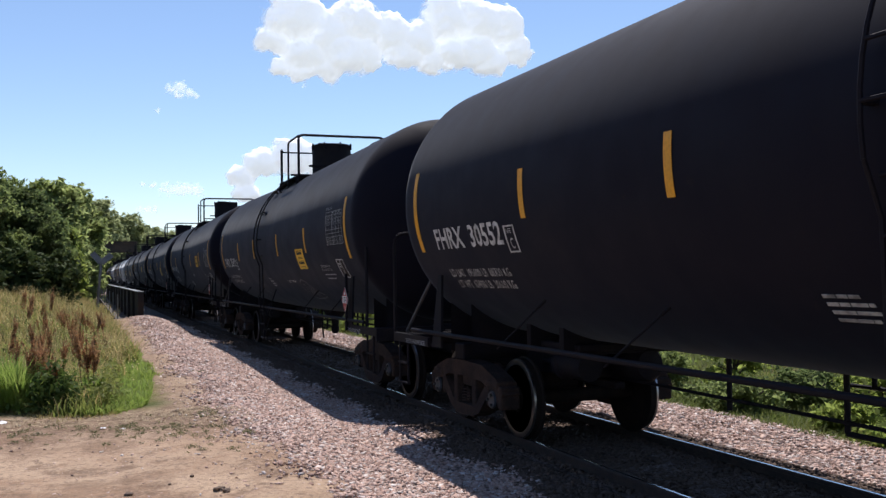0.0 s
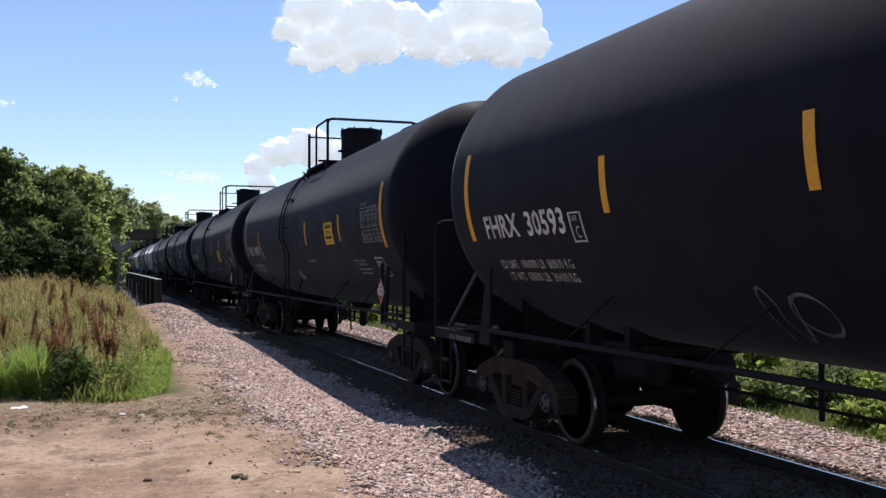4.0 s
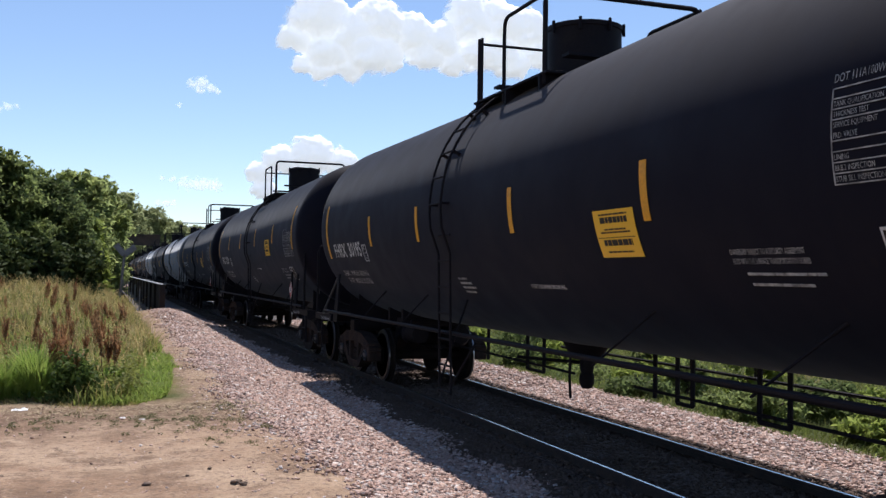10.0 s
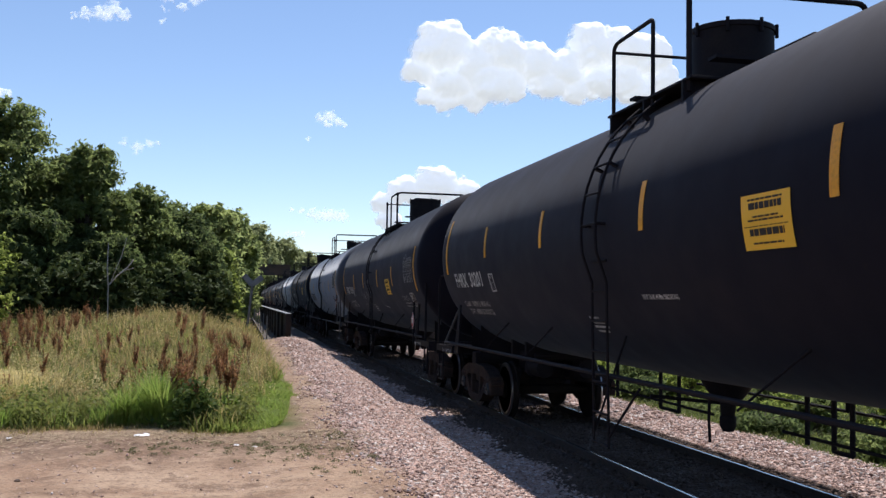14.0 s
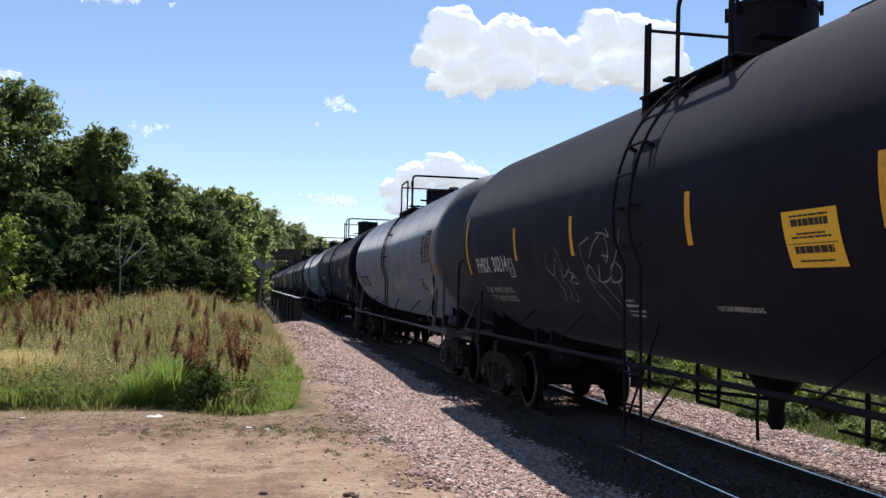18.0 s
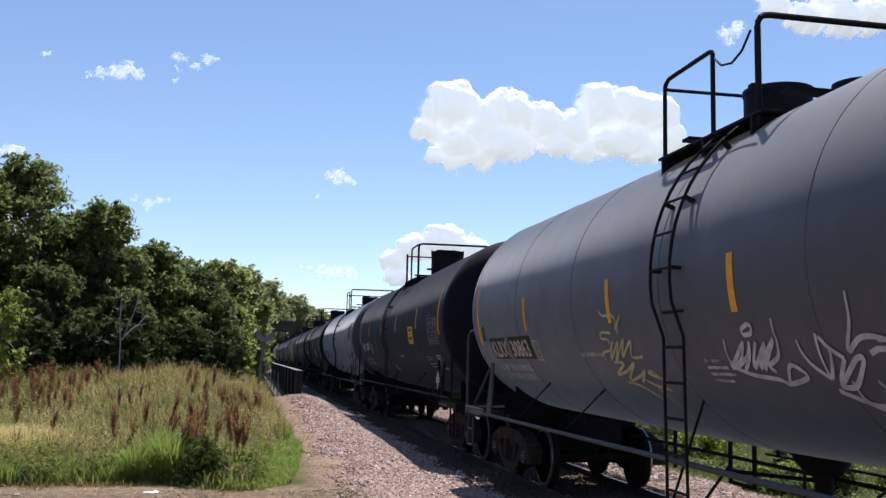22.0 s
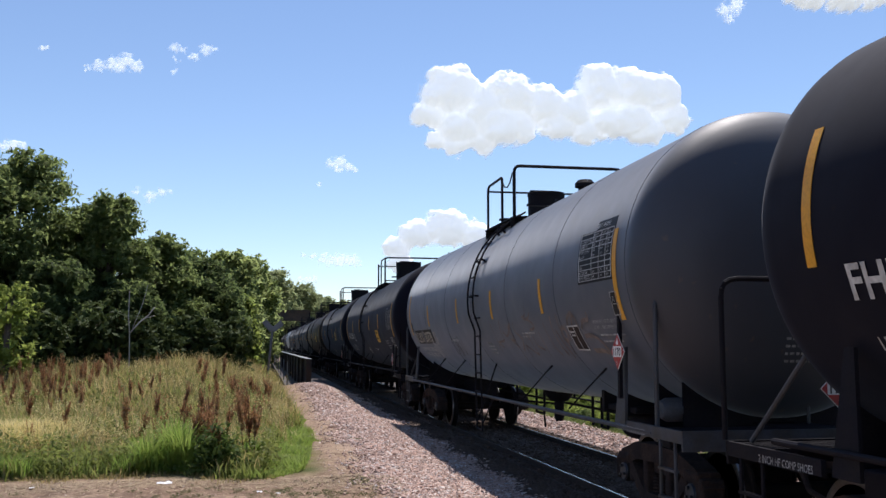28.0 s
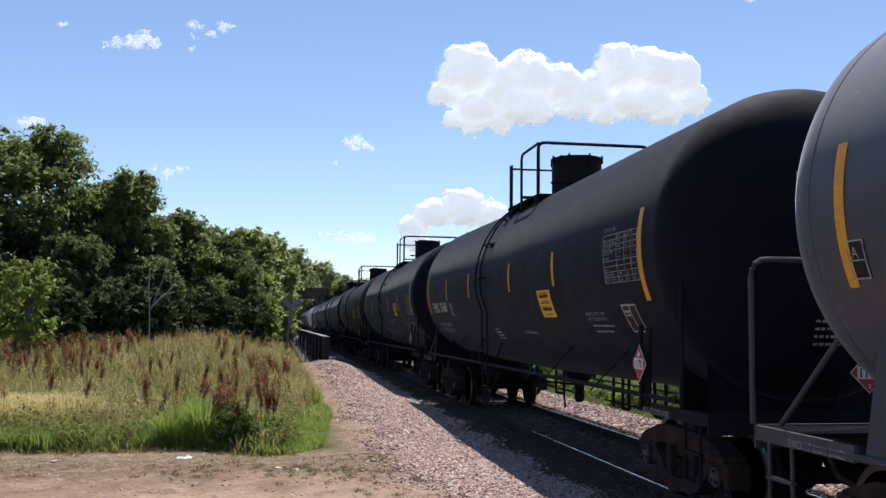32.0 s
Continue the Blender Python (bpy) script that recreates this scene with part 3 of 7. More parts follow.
# -- running gear
def side_frame_mesh(bm):
    x0, x1 = -0.11, 0.11
    chord(bm, [(-1.10, 0.47), (-0.93, 0.62), (-0.55, 0.73), (0, 0.75), (0.55, 0.73), (0.93, 0.62), (1.10, 0.47)], 0.19, x0, x1)
    chord(bm, [(-0.70, 0.55), (-0.42, 0.30), (-0.25, 0.245), (0.25, 0.245), (0.42, 0.30), (0.70, 0.55)], 0.13, x0, x1)
    for s in (-1, 1):
        box(bm, x0, x1, s * 0.30 - 0.055, s * 0.30 + 0.055, 0.27, 0.70, bev=0.02)
        box(bm, x0 - 0.015, x1 + 0.015, s * 1.09 - 0.05, s * 1.09 + 0.05, 0.36, 0.62, bev=0.03)
        box(bm, x0, x1, s * 0.72 - 0.05, s * 0.72 + 0.05, 0.36, 0.66, bev=0.03)
        box(bm, x0 - 0.02, x1 + 0.02, s * 0.89 - 0.17, s * 0.89 + 0.17, 0.58, 0.68, bev=0.03)
    box(bm, x0, x1, -0.25, 0.25, 0.20, 0.27, bev=0.02)
    box(bm, -0.02, 0.03, -0.62, 0.62, 0.62, 0.66)


def springs_mesh(bm):
    pipe(bm, [(0.062 * math.cos(a), 0.062 * math.sin(a), 0.275 + 0.036 * a / 6.283) for a in [0.7854 * k for k in range(53)]], 0.013, 5)


def bolster_mesh(bm):
    box(bm, -1.06, 1.06, -0.21, 0.21, 0.52, 0.72, bev=0.03)
    box(bm, -0.35, 0.35, -0.26, 0.26, 0.45, 0.78, bev=0.04)
    rod(bm, (-0.55, -0.6, 0.40), (0.55, -0.6, 0.40), 0.05)
    rod(bm, (-0.55, 0.6, 0.40), (0.55, 0.6, 0.40), 0.05)


def wheelset_mesh(bm):
    rod(bm, (-1.02, 0, 0), (1.02, 0, 0), 0.085, 16)
    for s in (-1, 1):
        lathe(bm, [(s * 0.675, 0.30), (s * 0.685, 0.49), (s * 0.712, 0.487), (s * 0.722, 0.462)], 48, "x", mi=0)
        lathe(bm, [(s * 0.722, 0.462), (s * 0.785, 0.457)], 48, "x", mi=0)
        lathe(bm, [(s * 0.785, 0.457), (s * 0.81, 0.455)], 48, "x", mi=1)
        lathe(bm, [(s * 0.81, 0.455), (s * 0.814, 0.445), (s * 0.814, 0.392), (s * 0.812, 0.388)], 48, "x", mi=3)
        lathe(bm, [(s * 0.812, 0.388), (s * 0.76, 0.36), (s * 0.74, 0.20), (s * 0.79, 0.16), (s * 0.84, 0.15), (s * 0.84, 0.05)], 48, "x", mi=0)
        lathe(bm, [(s * 0.90, 0.12), (s * 1.10, 0.12), (s * 1.12, 0.10)], 24, "x", mi=0)
        lathe(bm, [(s * 1.121, 0.10), (s * 1.145, 0.095), (s * 1.15, 0.05)], 24, "x", mi=2)
        for k in range(3):
            a = 2 * math.pi * k / 3
            rod(bm, (s * 1.14, 0.062 * math.cos(a), 0.062 * math.sin(a)), (s * 1.175, 0.062 * math.cos(a), 0.062 * math.sin(a)), 0.018, 6, mi=2)


WHEELSETS = []


def truck(car, y):
    me = once("bolster", bolster_mesh, M["truck"])
    t = share("truck", me, car, pose(0, y, 0), "rusty two-axle truck with roller bearings")
    sf = once("side_frame", side_frame_mesh, M["truck"])
    sp = once("springs", springs_mesh, M["truck"])
    ws = once("wheelset", wheelset_mesh, [M["wheel"], M["tread"], M["cap"], M["rim"]], True)
    for s in (-1, 1):
        share("side_frame", sf, t, pose(s * 1.01, 0, 0))
        for q in (-0.16, 0.0, 0.16):
            share("spring", sp, t, pose(s * 1.01, q, 0))
        w = share("wheelset", ws, t, pose(0, s * 0.89, 0.457))
        WHEELSETS.append((s, w))
    return t


# -- tank
def tank_mesh(bm):
    prof = []
    for i in range(13):
        a = math.pi / 2 * i / 12
        prof.append((-HALF - HEAD * math.cos(a), max(0.001, TR * math.sin(a))))
    prof += [(y, TR) for y in (-7.60, -5.0, -2.5, 0, 2.5, 5.0, 7.60)]
    for i in range(12, -1, -1):
        a = math.pi / 2 * i / 12
        prof.append((HALF + HEAD * math.cos(a), max(0.001, TR * math.sin(a))))
    lathe(bm, prof, 96, "y", (0, 0, TZ))
    for v in bm.verts:
        v.co.z += axis_z(v.co.y) - TZ


def seam_mesh(bm, w=0.018, r=TR + 0.004):
    lathe(bm, [(-w, TR - 0.01), (-w * 0.5, r), (w * 0.5, r), (w, TR - 0.01)], 96, "y", (0, 0, TZ))


def ladder_mesh(bm, bottom):
    for y in (-0.21, 0.21):
        pts = [(-(TR + 0.10) * math.cos(a), y, TM + (TR + 0.10) * math.sin(a)) for a in [radians(v) for v in range(-8, 66, 6)]]
        pts = [(-1.56, y, bottom), (-1.60, y, TM - 0.55)] + pts
        for a, b in zip(pts, pts[1:]):
            rod(bm, a, b, 0.016, 6)
    zs = [bottom + 0.03 + 0.32 * k for k in range(int((TM - 0.3 - bottom) / 0.32) + 1)]
    for z in zs:
        x = -1.57 - 0.04 * (z - bottom) / (TM - bottom)
        rod(bm, (x, -0.21, z), (x, 0.21, z), 0.014, 6)
    rod(bm, (-1.56, -0.21, bottom + 0.12), (-1.48, -0.80, 1.12), 0.014, 6)
    rod(bm, (-1.56, 0.21, bottom + 0.12), (-1.20, 0.21, 1.60), 0.014, 6)
    for v in range(2, 66, 11):
        a = radians(v)
        p = (-(TR + 0.10) * math.cos(a), TM + (TR + 0.10) * math.sin(a))
        rod(bm, (p[0], -0.21, p[1]), (p[0], 0.21, p[1]), 0.014, 6)
        if v in (2, 24, 46):
            q = (-TR * math.cos(a), TM + TR * math.sin(a))
            for y in (-0.21, 0.21):
                box(bm, -0.014, 0.014, -0.03, 0.03, -0.01, 0.10, Matrix.Translation((q[0], y, q[1])) @ Matrix.Rotation(-(math.pi / 2 - a), 4, "Y"))


def rail_mesh(bm, where, style):
    """Handrails round the top platform: the two sides, and the two that cross the car."""
    if where in ("near", "far"):
        x = -1.0 if where == "near" else 1.0
        if style == 1:
            pipe(bm, [(x, -0.12, 3.95), (x, -0.12, 4.97), (x, -1.30, 4.97)], 0.024, bend=0.14)
        else:
            pipe(bm, [(x, 0.70, 3.92), (x, 0.70, 4.88), (x, 0.60, 4.93), (x, -0.42, 4.93), (x, -0.42, 3.95)], 0.024, bend=0.07)
    elif where == "rear":
        pipe(bm, [(-1.0, 0.70, 4.84), (1.0, 0.70, 4.84)], 0.020)
    else:
        pipe(bm, [(-1.0, -1.28, 3.95), (-1.0, -1.28, 4.99), (1.0, -1.28, 4.99), (1.0, -1.28, 3.95)], 0.030, bend=0.12)


def manway_mesh(bm, y=-0.25, r=0.50, top=4.88, flat=False):
    lathe(bm, [(3.98, r * 0.97), (top - 0.06, r * 0.97), (top - 0.055, r), (top, r), (top + 0.012, r * 0.9), (top + 0.02, 0.01)], 36, "z", (0, y, 0))
    for k in range(0 if flat else 8):
        a = 2 * math.pi * k / 8 + 0.2
        rod(bm, (r * 1.02 * math.cos(a), y + r * 1.02 * math.sin(a), top - 0.12), (r * 1.02 * math.cos(a), y + r * 1.02 * math.sin(a), top + 0.03), 0.02, 6)
    box(bm, -0.32, 0.02, y - 0.05, y + 0.05, top + 0.015, top + 0.06, bev=0.01)


def platform_mesh(bm):
    for x in (-1, 1):
        box(bm, x * 0.78 - 0.26, x * 0.78 + 0.26, -1.40, 0.80, 4.055, 4.085, bev=0.006)
        for y in (-1.25, -0.3, 0.65):
            box(bm, x * 0.90 - 0.16, x * 0.90 + 0.16, y - 0.02, y + 0.02, 3.62, 4.055)
    for y in (-1.30, 0.70):
        box(bm, -0.76, 0.76, y - 0.09, y + 0.09, 4.28, 4.315)


def chain_mesh(bm):
    pipe(bm, [(-1.0, -0.42, 4.86), (-1.0, -0.60, 4.72), (-1.0, -0.80, 4.68), (-1.0, -1.0, 4.74), (-1.0, -1.16, 4.88)], 0.012, 5)


def valve_mesh(bm):
    lathe(bm, [(4.1, 0.10), (4.34, 0.10), (4.36, 0.15), (4.44, 0.16), (4.47, 0.11), (4.52, 0.11), (4.54, 0.17), (4.60, 0.17), (4.66, 0.12), (4.68, 0.01)], 20, "z", (0, -2.05, 0))
    lathe(bm, [(4.1, 0.20), (4.36, 0.20), (4.38, 0.25), (4.46, 0.25), (4.48, 0.01)], 20, "z", (0, -1.2, 0))


def sill_pipe_mesh(bm):
    pipe(bm, [(0, -7.9, 0), (0, 7.9, 0)], 0.027, 8)


def grating_mesh(bm):
    """Open walkway across a car's end; local y runs outward."""
    for i in range(9):
        box(bm, -1.48, 1.48, -0.12 + i * 0.06, -0.095 + i * 0.06, -0.02, 0.015)
    for i in range(7):
        box(bm, -1.2 + i * 0.4, -1.18 + i * 0.4, -0.12, 0.40, -0.04, 0.0)


def end_frame_mesh(bm):
    """Sill plates round a car's end walkway."""
    box(bm, -1.52, 1.52, 0.40, 0.43, -0.16, 0.03)
    for x in (-1.50, 1.50):
        box(bm, x - 0.02, x + 0.02, -0.95, 0.42, -0.09, 0.025)


def end_rail_mesh(bm):
    pipe(bm, [(-1.45, 0, 0), (-1.45, 0, 1.37), (1.45, 0, 1.37), (1.45, 0, 0)], 0.024, bend=0.16)
    rod(bm, (0.2, 0, 0), (0.2, 0, 1.37), 0.018, 6)


def stub_sill_mesh(bm):
    box(bm, -0.28, 0.28, -2.6, 0.30, -0.28, 0.14, bev=0.02)


def body_bolster_mesh(bm):
    box(bm, -1.10, 1.10, -1.15, -0.85, -0.15, 0.06, bev=0.02)


def saddle_mesh(bm):
    for y in (-1.32, -0.62):
        lo, hi = [], []
        for i in range(17):
            x = -1.05 + 2.10 * i / 16
            top = TZ - math.sqrt(TR * TR - x * x) - 0.98 + 0.01
            lo.append([bm.verts.new((x, y + d, -0.06)) for d in (-0.012, 0.012)])
            hi.append([bm.verts.new((x, y + d, max(top, 0.0))) for d in (-0.012, 0.012)])
        for i in range(16):
            for d in (0, 1):
                bm.faces.new((lo[i][d], lo[i + 1][d], hi[i + 1][d], hi[i][d]))
            bm.faces.new((hi[i][0], hi[i + 1][0], hi[i + 1][1], hi[i][1]))


def coupler_mesh(bm):
    box(bm, -0.08, 0.08, 0.2, 0.72, -0.16, 0.0, bev=0.02)
    box(bm, -0.17, 0.15, 0.66, 0.86, -0.22, 0.06, bev=0.05)
    box(bm, -0.16, -0.06, 0.80, 0.93, -0.20, 0.04, bev=0.03)
    rod(bm, (-0.5, 0.36, -0.05), (0.1, 0.36, -0.02), 0.018, 6)
    pipe(bm, [(0.28, 0.3, -0.15), (0.30, 0.5, -0.35), (0.26, 0.75, -0.42), (0.2, 0.93, -0.30)], 0.028, 8)


def stirrup_mesh(bm):
    for y in (-0.17, 0.17):
        pipe(bm, [(0, y, 0.02), (0, y, -0.55)], 0.018, 6)
    for z in (-0.55, -0.28):
        box(bm, -0.025, 0.025, -0.19, 0.19, z - 0.012, z + 0.012)


def bracket_mesh(bm):
    """Gusset from the side rail up to the tank."""
    co = [(0.0, -0.16, -0.08), (0.0, 0.16, -0.08), (0.06, 0.05, 0.80), (0.06, -0.06, 0.80)]
    a = [bm.verts.new(c) for c in co]
    b = [bm.verts.new((c[0] + 0.03, c[1], c[2])) for c in co]
    bm.faces.new(a)
    bm.faces.new(b[::-1])
    for i in range(4):
        bm.faces.new((a[i], b[i], b[(i + 1) % 4], a[(i + 1) % 4]))


def stay_mesh(bm):
    rod(bm, (-1.48, 0.0, 1.12), (-1.16, -0.56, 1.66), 0.011, 6)
    rod(bm, (-1.22, -0.46, 1.56), (-1.13, -0.60, 1.70), 0.015, 8)


def control_mesh(bm):
    """Brake control valve and pipes on the end platform."""
    box(bm, -0.16, 0.16, -0.12, 0.12, 0.10, 0.42, bev=0.03)
    lathe(bm, [(-0.34, 0.02), (-0.33, 0.11), (-0.16, 0.12)], 16, "x", (0, 0, 0.30))
    lathe(bm, [(0.16, 0.12), (0.33, 0.11), (0.34, 0.02)], 16, "x", (0, 0, 0.26))
    rod(bm, (-0.42, -0.05, 0.0), (-0.30, -0.05, 0.45), 0.022, 6)
    pipe(bm, [(-0.5, 0.0, 0.06), (-0.45, 0.0, 0.14), (0.5, 0.0, 0.12), (0.6, 0.0, 0.02)], 0.02, 6)
    box(bm, -0.40, 0.40, -0.04, 0.04, 0.0, 0.10)


def outlet_mesh(bm):
    lathe(bm, [(0.92, 0.16), (1.02, 0.24), (1.16, 0.32), (1.32, 0.52)], 24, "z")
    lathe(bm, [(0.56, 0.06), (0.62, 0.09), (0.72, 0.09), (0.74, 0.075), (0.80, 0.085), (0.92, 0.09)], 18, "z")
    rod(bm, (-0.9, 0.05, 0.95), (0.0, 0.05, 0.86), 0.02, 6)
    pipe(bm, [(-0.35, -0.25, 1.0), (-0.36, -0.25, 0.72), (-0.33, -0.22, 0.48)], 0.018, 6)


def brake_mesh(bm):
    """Brake rods under the tank and the straps that carry them."""
    rod(bm, (0.22, -6.2, 0.85), (0.22, 5.2, 0.88), 0.022, 6)
    rod(bm, (0.20, -6.2, 0.64), (0.20, -0.9, 0.66), 0.018, 6)
    rod(bm, (0.20, 0.6, 0.66), (0.20, 5.2, 0.70), 0.018, 6)
    for y in (-3.52, -3.10, -2.02, -1.74, -1.30, 1.55, 2.10, 3.6):
        rod(bm, (0.22, y, 0.58), (0.22, y, 1.20), 0.026, 6)
    for a, b in ((-3.52, -3.10), (-2.02, -1.74), (1.55, 2.10)):
        rod(bm, (0.22, a, 0.58), (0.22, b, 0.58), 0.024, 6)
    for y in (-5.9, -5.4, -4.4, -0.4, 2.9):
        rod(bm, (1.30, y, 0.80), (1.30, y, 1.30), 0.026, 6)
    rod(bm, (1.30, -6.2, 0.80), (1.30, 3.2, 0.80), 0.020, 6)


def reservoir_mesh(bm):
    lathe(bm, [(5.05, 0.02), (5.08, 0.16), (5.18, 0.22), (6.00, 0.22), (6.10, 0.16), (6.12, 0.02)], 24, "y", (0.30, 0, 0.88))


def cylinder_mesh(bm):
    lathe(bm, [(5.1, 0.02), (5.12, 0.15), (5.60, 0.15), (5.64, 0.18), (5.70, 0.18), (5.74, 0.05), (6.2, 0.04)], 20, "y", (-0.42, 0, 0.88))


def hanger_mesh(bm):
    box(bm, -0.75, 0.75, -0.05, 0.05, 1.02, 1.40)


def lever_mesh(bm):
    box(bm, -0.06, 0.06, 5.2, 6.4, 0.62, 0.70, bev=0.02)


def tray_mesh(bm):
    box(bm, -0.62, 0.70, 5.0, 6.2, 1.06, 1.14, bev=0.02)


def placard_mesh(bm):
    d = 0.195
    for s, mi in ((d, 1), (d * 0.95, 0)):
        x = -0.004 if mi == 0 else 0.0
        vs = [bm.verts.new((x, y, z)) for y, z in ((0, s), (s, 0), (0, -s), (-s, 0))]
        ws = [bm.verts.new((x + 0.006, y, z)) for y, z in ((0, s), (s, 0), (0, -s), (-s, 0))]
        fs = [bm.faces.new(vs), bm.faces.new(ws[::-1])]
        for i in range(4):
            fs.append(bm.faces.new((vs[i], ws[i], ws[(i + 1) % 4], vs[(i + 1) % 4])))
        for f in fs:
            f.material_index = mi
    box(bm, -0.0075, -0.005, -0.125, 0.125, -0.058, 0.058, mi=1)
    # flame
    vs = [bm.verts.new((-0.006, y, z)) for y, z in ((-0.03, 0.075), (0.03, 0.075), (0.038, 0.10), (0.012, 0.11), (0.0, 0.155), (-0.02, 0.115), (-0.04, 0.10))]
    bm.faces.new(vs).material_index = 1
    for text, size, yl, zb, mi in (("1170", 0.118, 0.118, -0.042, 2), ("3", 0.055, 0.016, -0.145, 1)):
        lv, lf = letters(text, size, 1.0, 0.03)
        nv = [bm.verts.new((-0.009, yl - v.x * 0.95, zb + v.y)) for v in lv]
        for f in lf:
            bm.faces.new([nv[i] for i in f]).material_index = mi


def sign_mesh(bm, yc):
    """Yellow emergency card with dark lines of writing."""
    flank(bm, yc - 0.33, yc + 0.33, 2.21, 2.61, 0.008, 5)
    for f in bm.faces:
        f.material_index = 0
    n0 = len(bm.faces)
    for z, h, w in ((2.565, 0.014, 0.46), (2.50, 0.05, 0.44), (2.44, 0.013, 0.34), (2.415, 0.013, 0.48), (2.375, 0.006, 0.60), (2.31, 0.05, 0.46), (2.25, 0.013, 0.40)):
        y = w / 2
        rg = random.Random(int(z * 1000))
        while y > -w / 2:
            k = rg.uniform(0.03, 0.09)
            flank(bm, yc + max(y - k, -w / 2), yc + y, z, z + h, 0.011, 1, thick=0.002)
            y -= k + 0.012
    for f in list(bm.faces)[n0:]:
        f.material_index = 1


def box_mesh(bm, station="TMMX", done="2012", due="2022"):
    """The stencilled test-date table."""
    y0, y1, z0, z1 = -7.18, -6.12, 2.22, 2.78
    rows = 9
    for i in range(rows + 1):
        if i in (5,):
            continue
        z = z0 + (z1 - z0 - 0.02) * i / rows
        flank(bm, y0, y1, z - 0.0035, z + 0.0035, 0.007, 1)
    for y in (y0, y1, -6.56, -6.80, -7.0):
        flank(bm, y - 0.004, y + 0.004, z0, z1 - 0.02, 0.007, 6)
    rg = random.Random(5)
    names = ["STUB SILL INSPECTION", "88.B.2 INSPECTION", "LINING", "", "PRD. VALVE", "SERVICE EQUIPMENT", "THICKNESS TEST", "TANK QUALIFICATION", ""]
    h = (z1 - z0 - 0.02) / rows
    for i in range(rows):
        z = z0 + h * i + 0.014
        if names[i]:
            text_flank(bm, names[i], y1 - 0.015, z, 0.045, 0.80)
        if i in (3, 2):
            continue
        for yl, txt in ((-6.60, station), (-6.84, done), (-7.04, due)) if i < 8 else ((-6.585, "STATION"), (-6.81, "QUALIFIED"), (-7.03, "DUE")):
            text_flank(bm, txt, yl, z, 0.042, 0.85 if i < 8 else 0.72)
    text_flank(bm, "DOT 111A100W1", -6.64 if station == "RESI" else y1, z1 + 0.015, 0.075, 0.72)


def owner_mesh(bm):
    text_flank(bm, "OWNERSHIP SUBJECT TO A SECURITY AGREEMENT", -4.98, 1.945, 0.052, 0.62)
    text_flank(bm, "FILED WITH THE SURFACE TRANSPORTATION BOARD", -4.98, 1.885, 0.052, 0.60)
    bars_flank(bm, -5.08, 1.83, [(0.75, 0.016, 0.05), (0.60, 0.016, 0.03)], seed=9)
    bars_flank(bm, 0.66, 1.76, [(0.30, 0.022, 0.028), (0.38, 0.022, 0.028), (0.44, 0.022, 0.028), (0.34, 0.020, 0.03)], seed=4)


def vent_mesh(bm, y):
    text_flank(bm, "VENT TANK WHEN UNLOADING", y, 1.88, 0.062, 0.84, bold=0.012)


def card_mesh(bm):
    """Card pocket: a pale frame round a dark card."""
    flank(bm, -6.80, -6.38, 1.70, 1.985, 0.005, 6)
    n0 = len(bm.faces)
    for a in ((-6.80, -6.38, 1.968, 1.985), (-6.80, -6.38, 1.70, 1.712)):
        flank(bm, *a, 0.009, 1)
    for y in (-6.80, -6.60, -6.385):
        flank(bm, y - 0.006, y + 0.006, 1.70, 1.985, 0.009, 5)
    flank(bm, -6.57, -6.42, 1.90, 1.92, 0.009, 1)
    flank(bm, -6.56, -6.44, 1.86, 1.88, 0.009, 1)
    bm.faces.ensure_lookup_table()
    for f in bm.faces[n0:]:
        f.material_index = 1


def shoe_mesh(bm):
    vs, fs = letters("2 INCH HF COMP SHOES", 0.085)
    nv = [bm.verts.new((0, -v.x * 0.8, v.y)) for v in vs]
    for f in fs:
        bm.faces.new([nv[i] for i in f])


def tag_mesh(bm):
    """Small framed tag by the end of the tank."""
    flank(bm, 6.78, 6.98, 2.28, 2.54, 0.005, 6)
    n0 = len(bm.faces)
    for y in (6.79, 6.97):
        flank(bm, y - 0.006, y + 0.006, 2.28, 2.54, 0.009, 4)
    for z in (2.28, 2.40, 2.53):
        flank(bm, 6.78, 6.98, z, z + 0.010, 0.009, 1)
    text_flank(bm, "A", 6.93, 2.42, 0.11, 1.0, 0.010)
    bm.faces.ensure_lookup_table()
    for f in bm.faces[n0:]:
        f.material_index = 1


def holder_mesh(bm):
    box(bm, -0.02, 0.02, -0.025, 0.025, -0.50, 0.42)


def strip_mesh(y, long, z):
    def make(bm):
        if long:
            flank(bm, y - 0.055, y + 0.055, z - 0.50, z + 0.48, 0.007, 14)
        else:
            flank(bm, y - 0.05, y + 0.05, z - 0.235, z + 0.235, 0.007, 7)
    return make


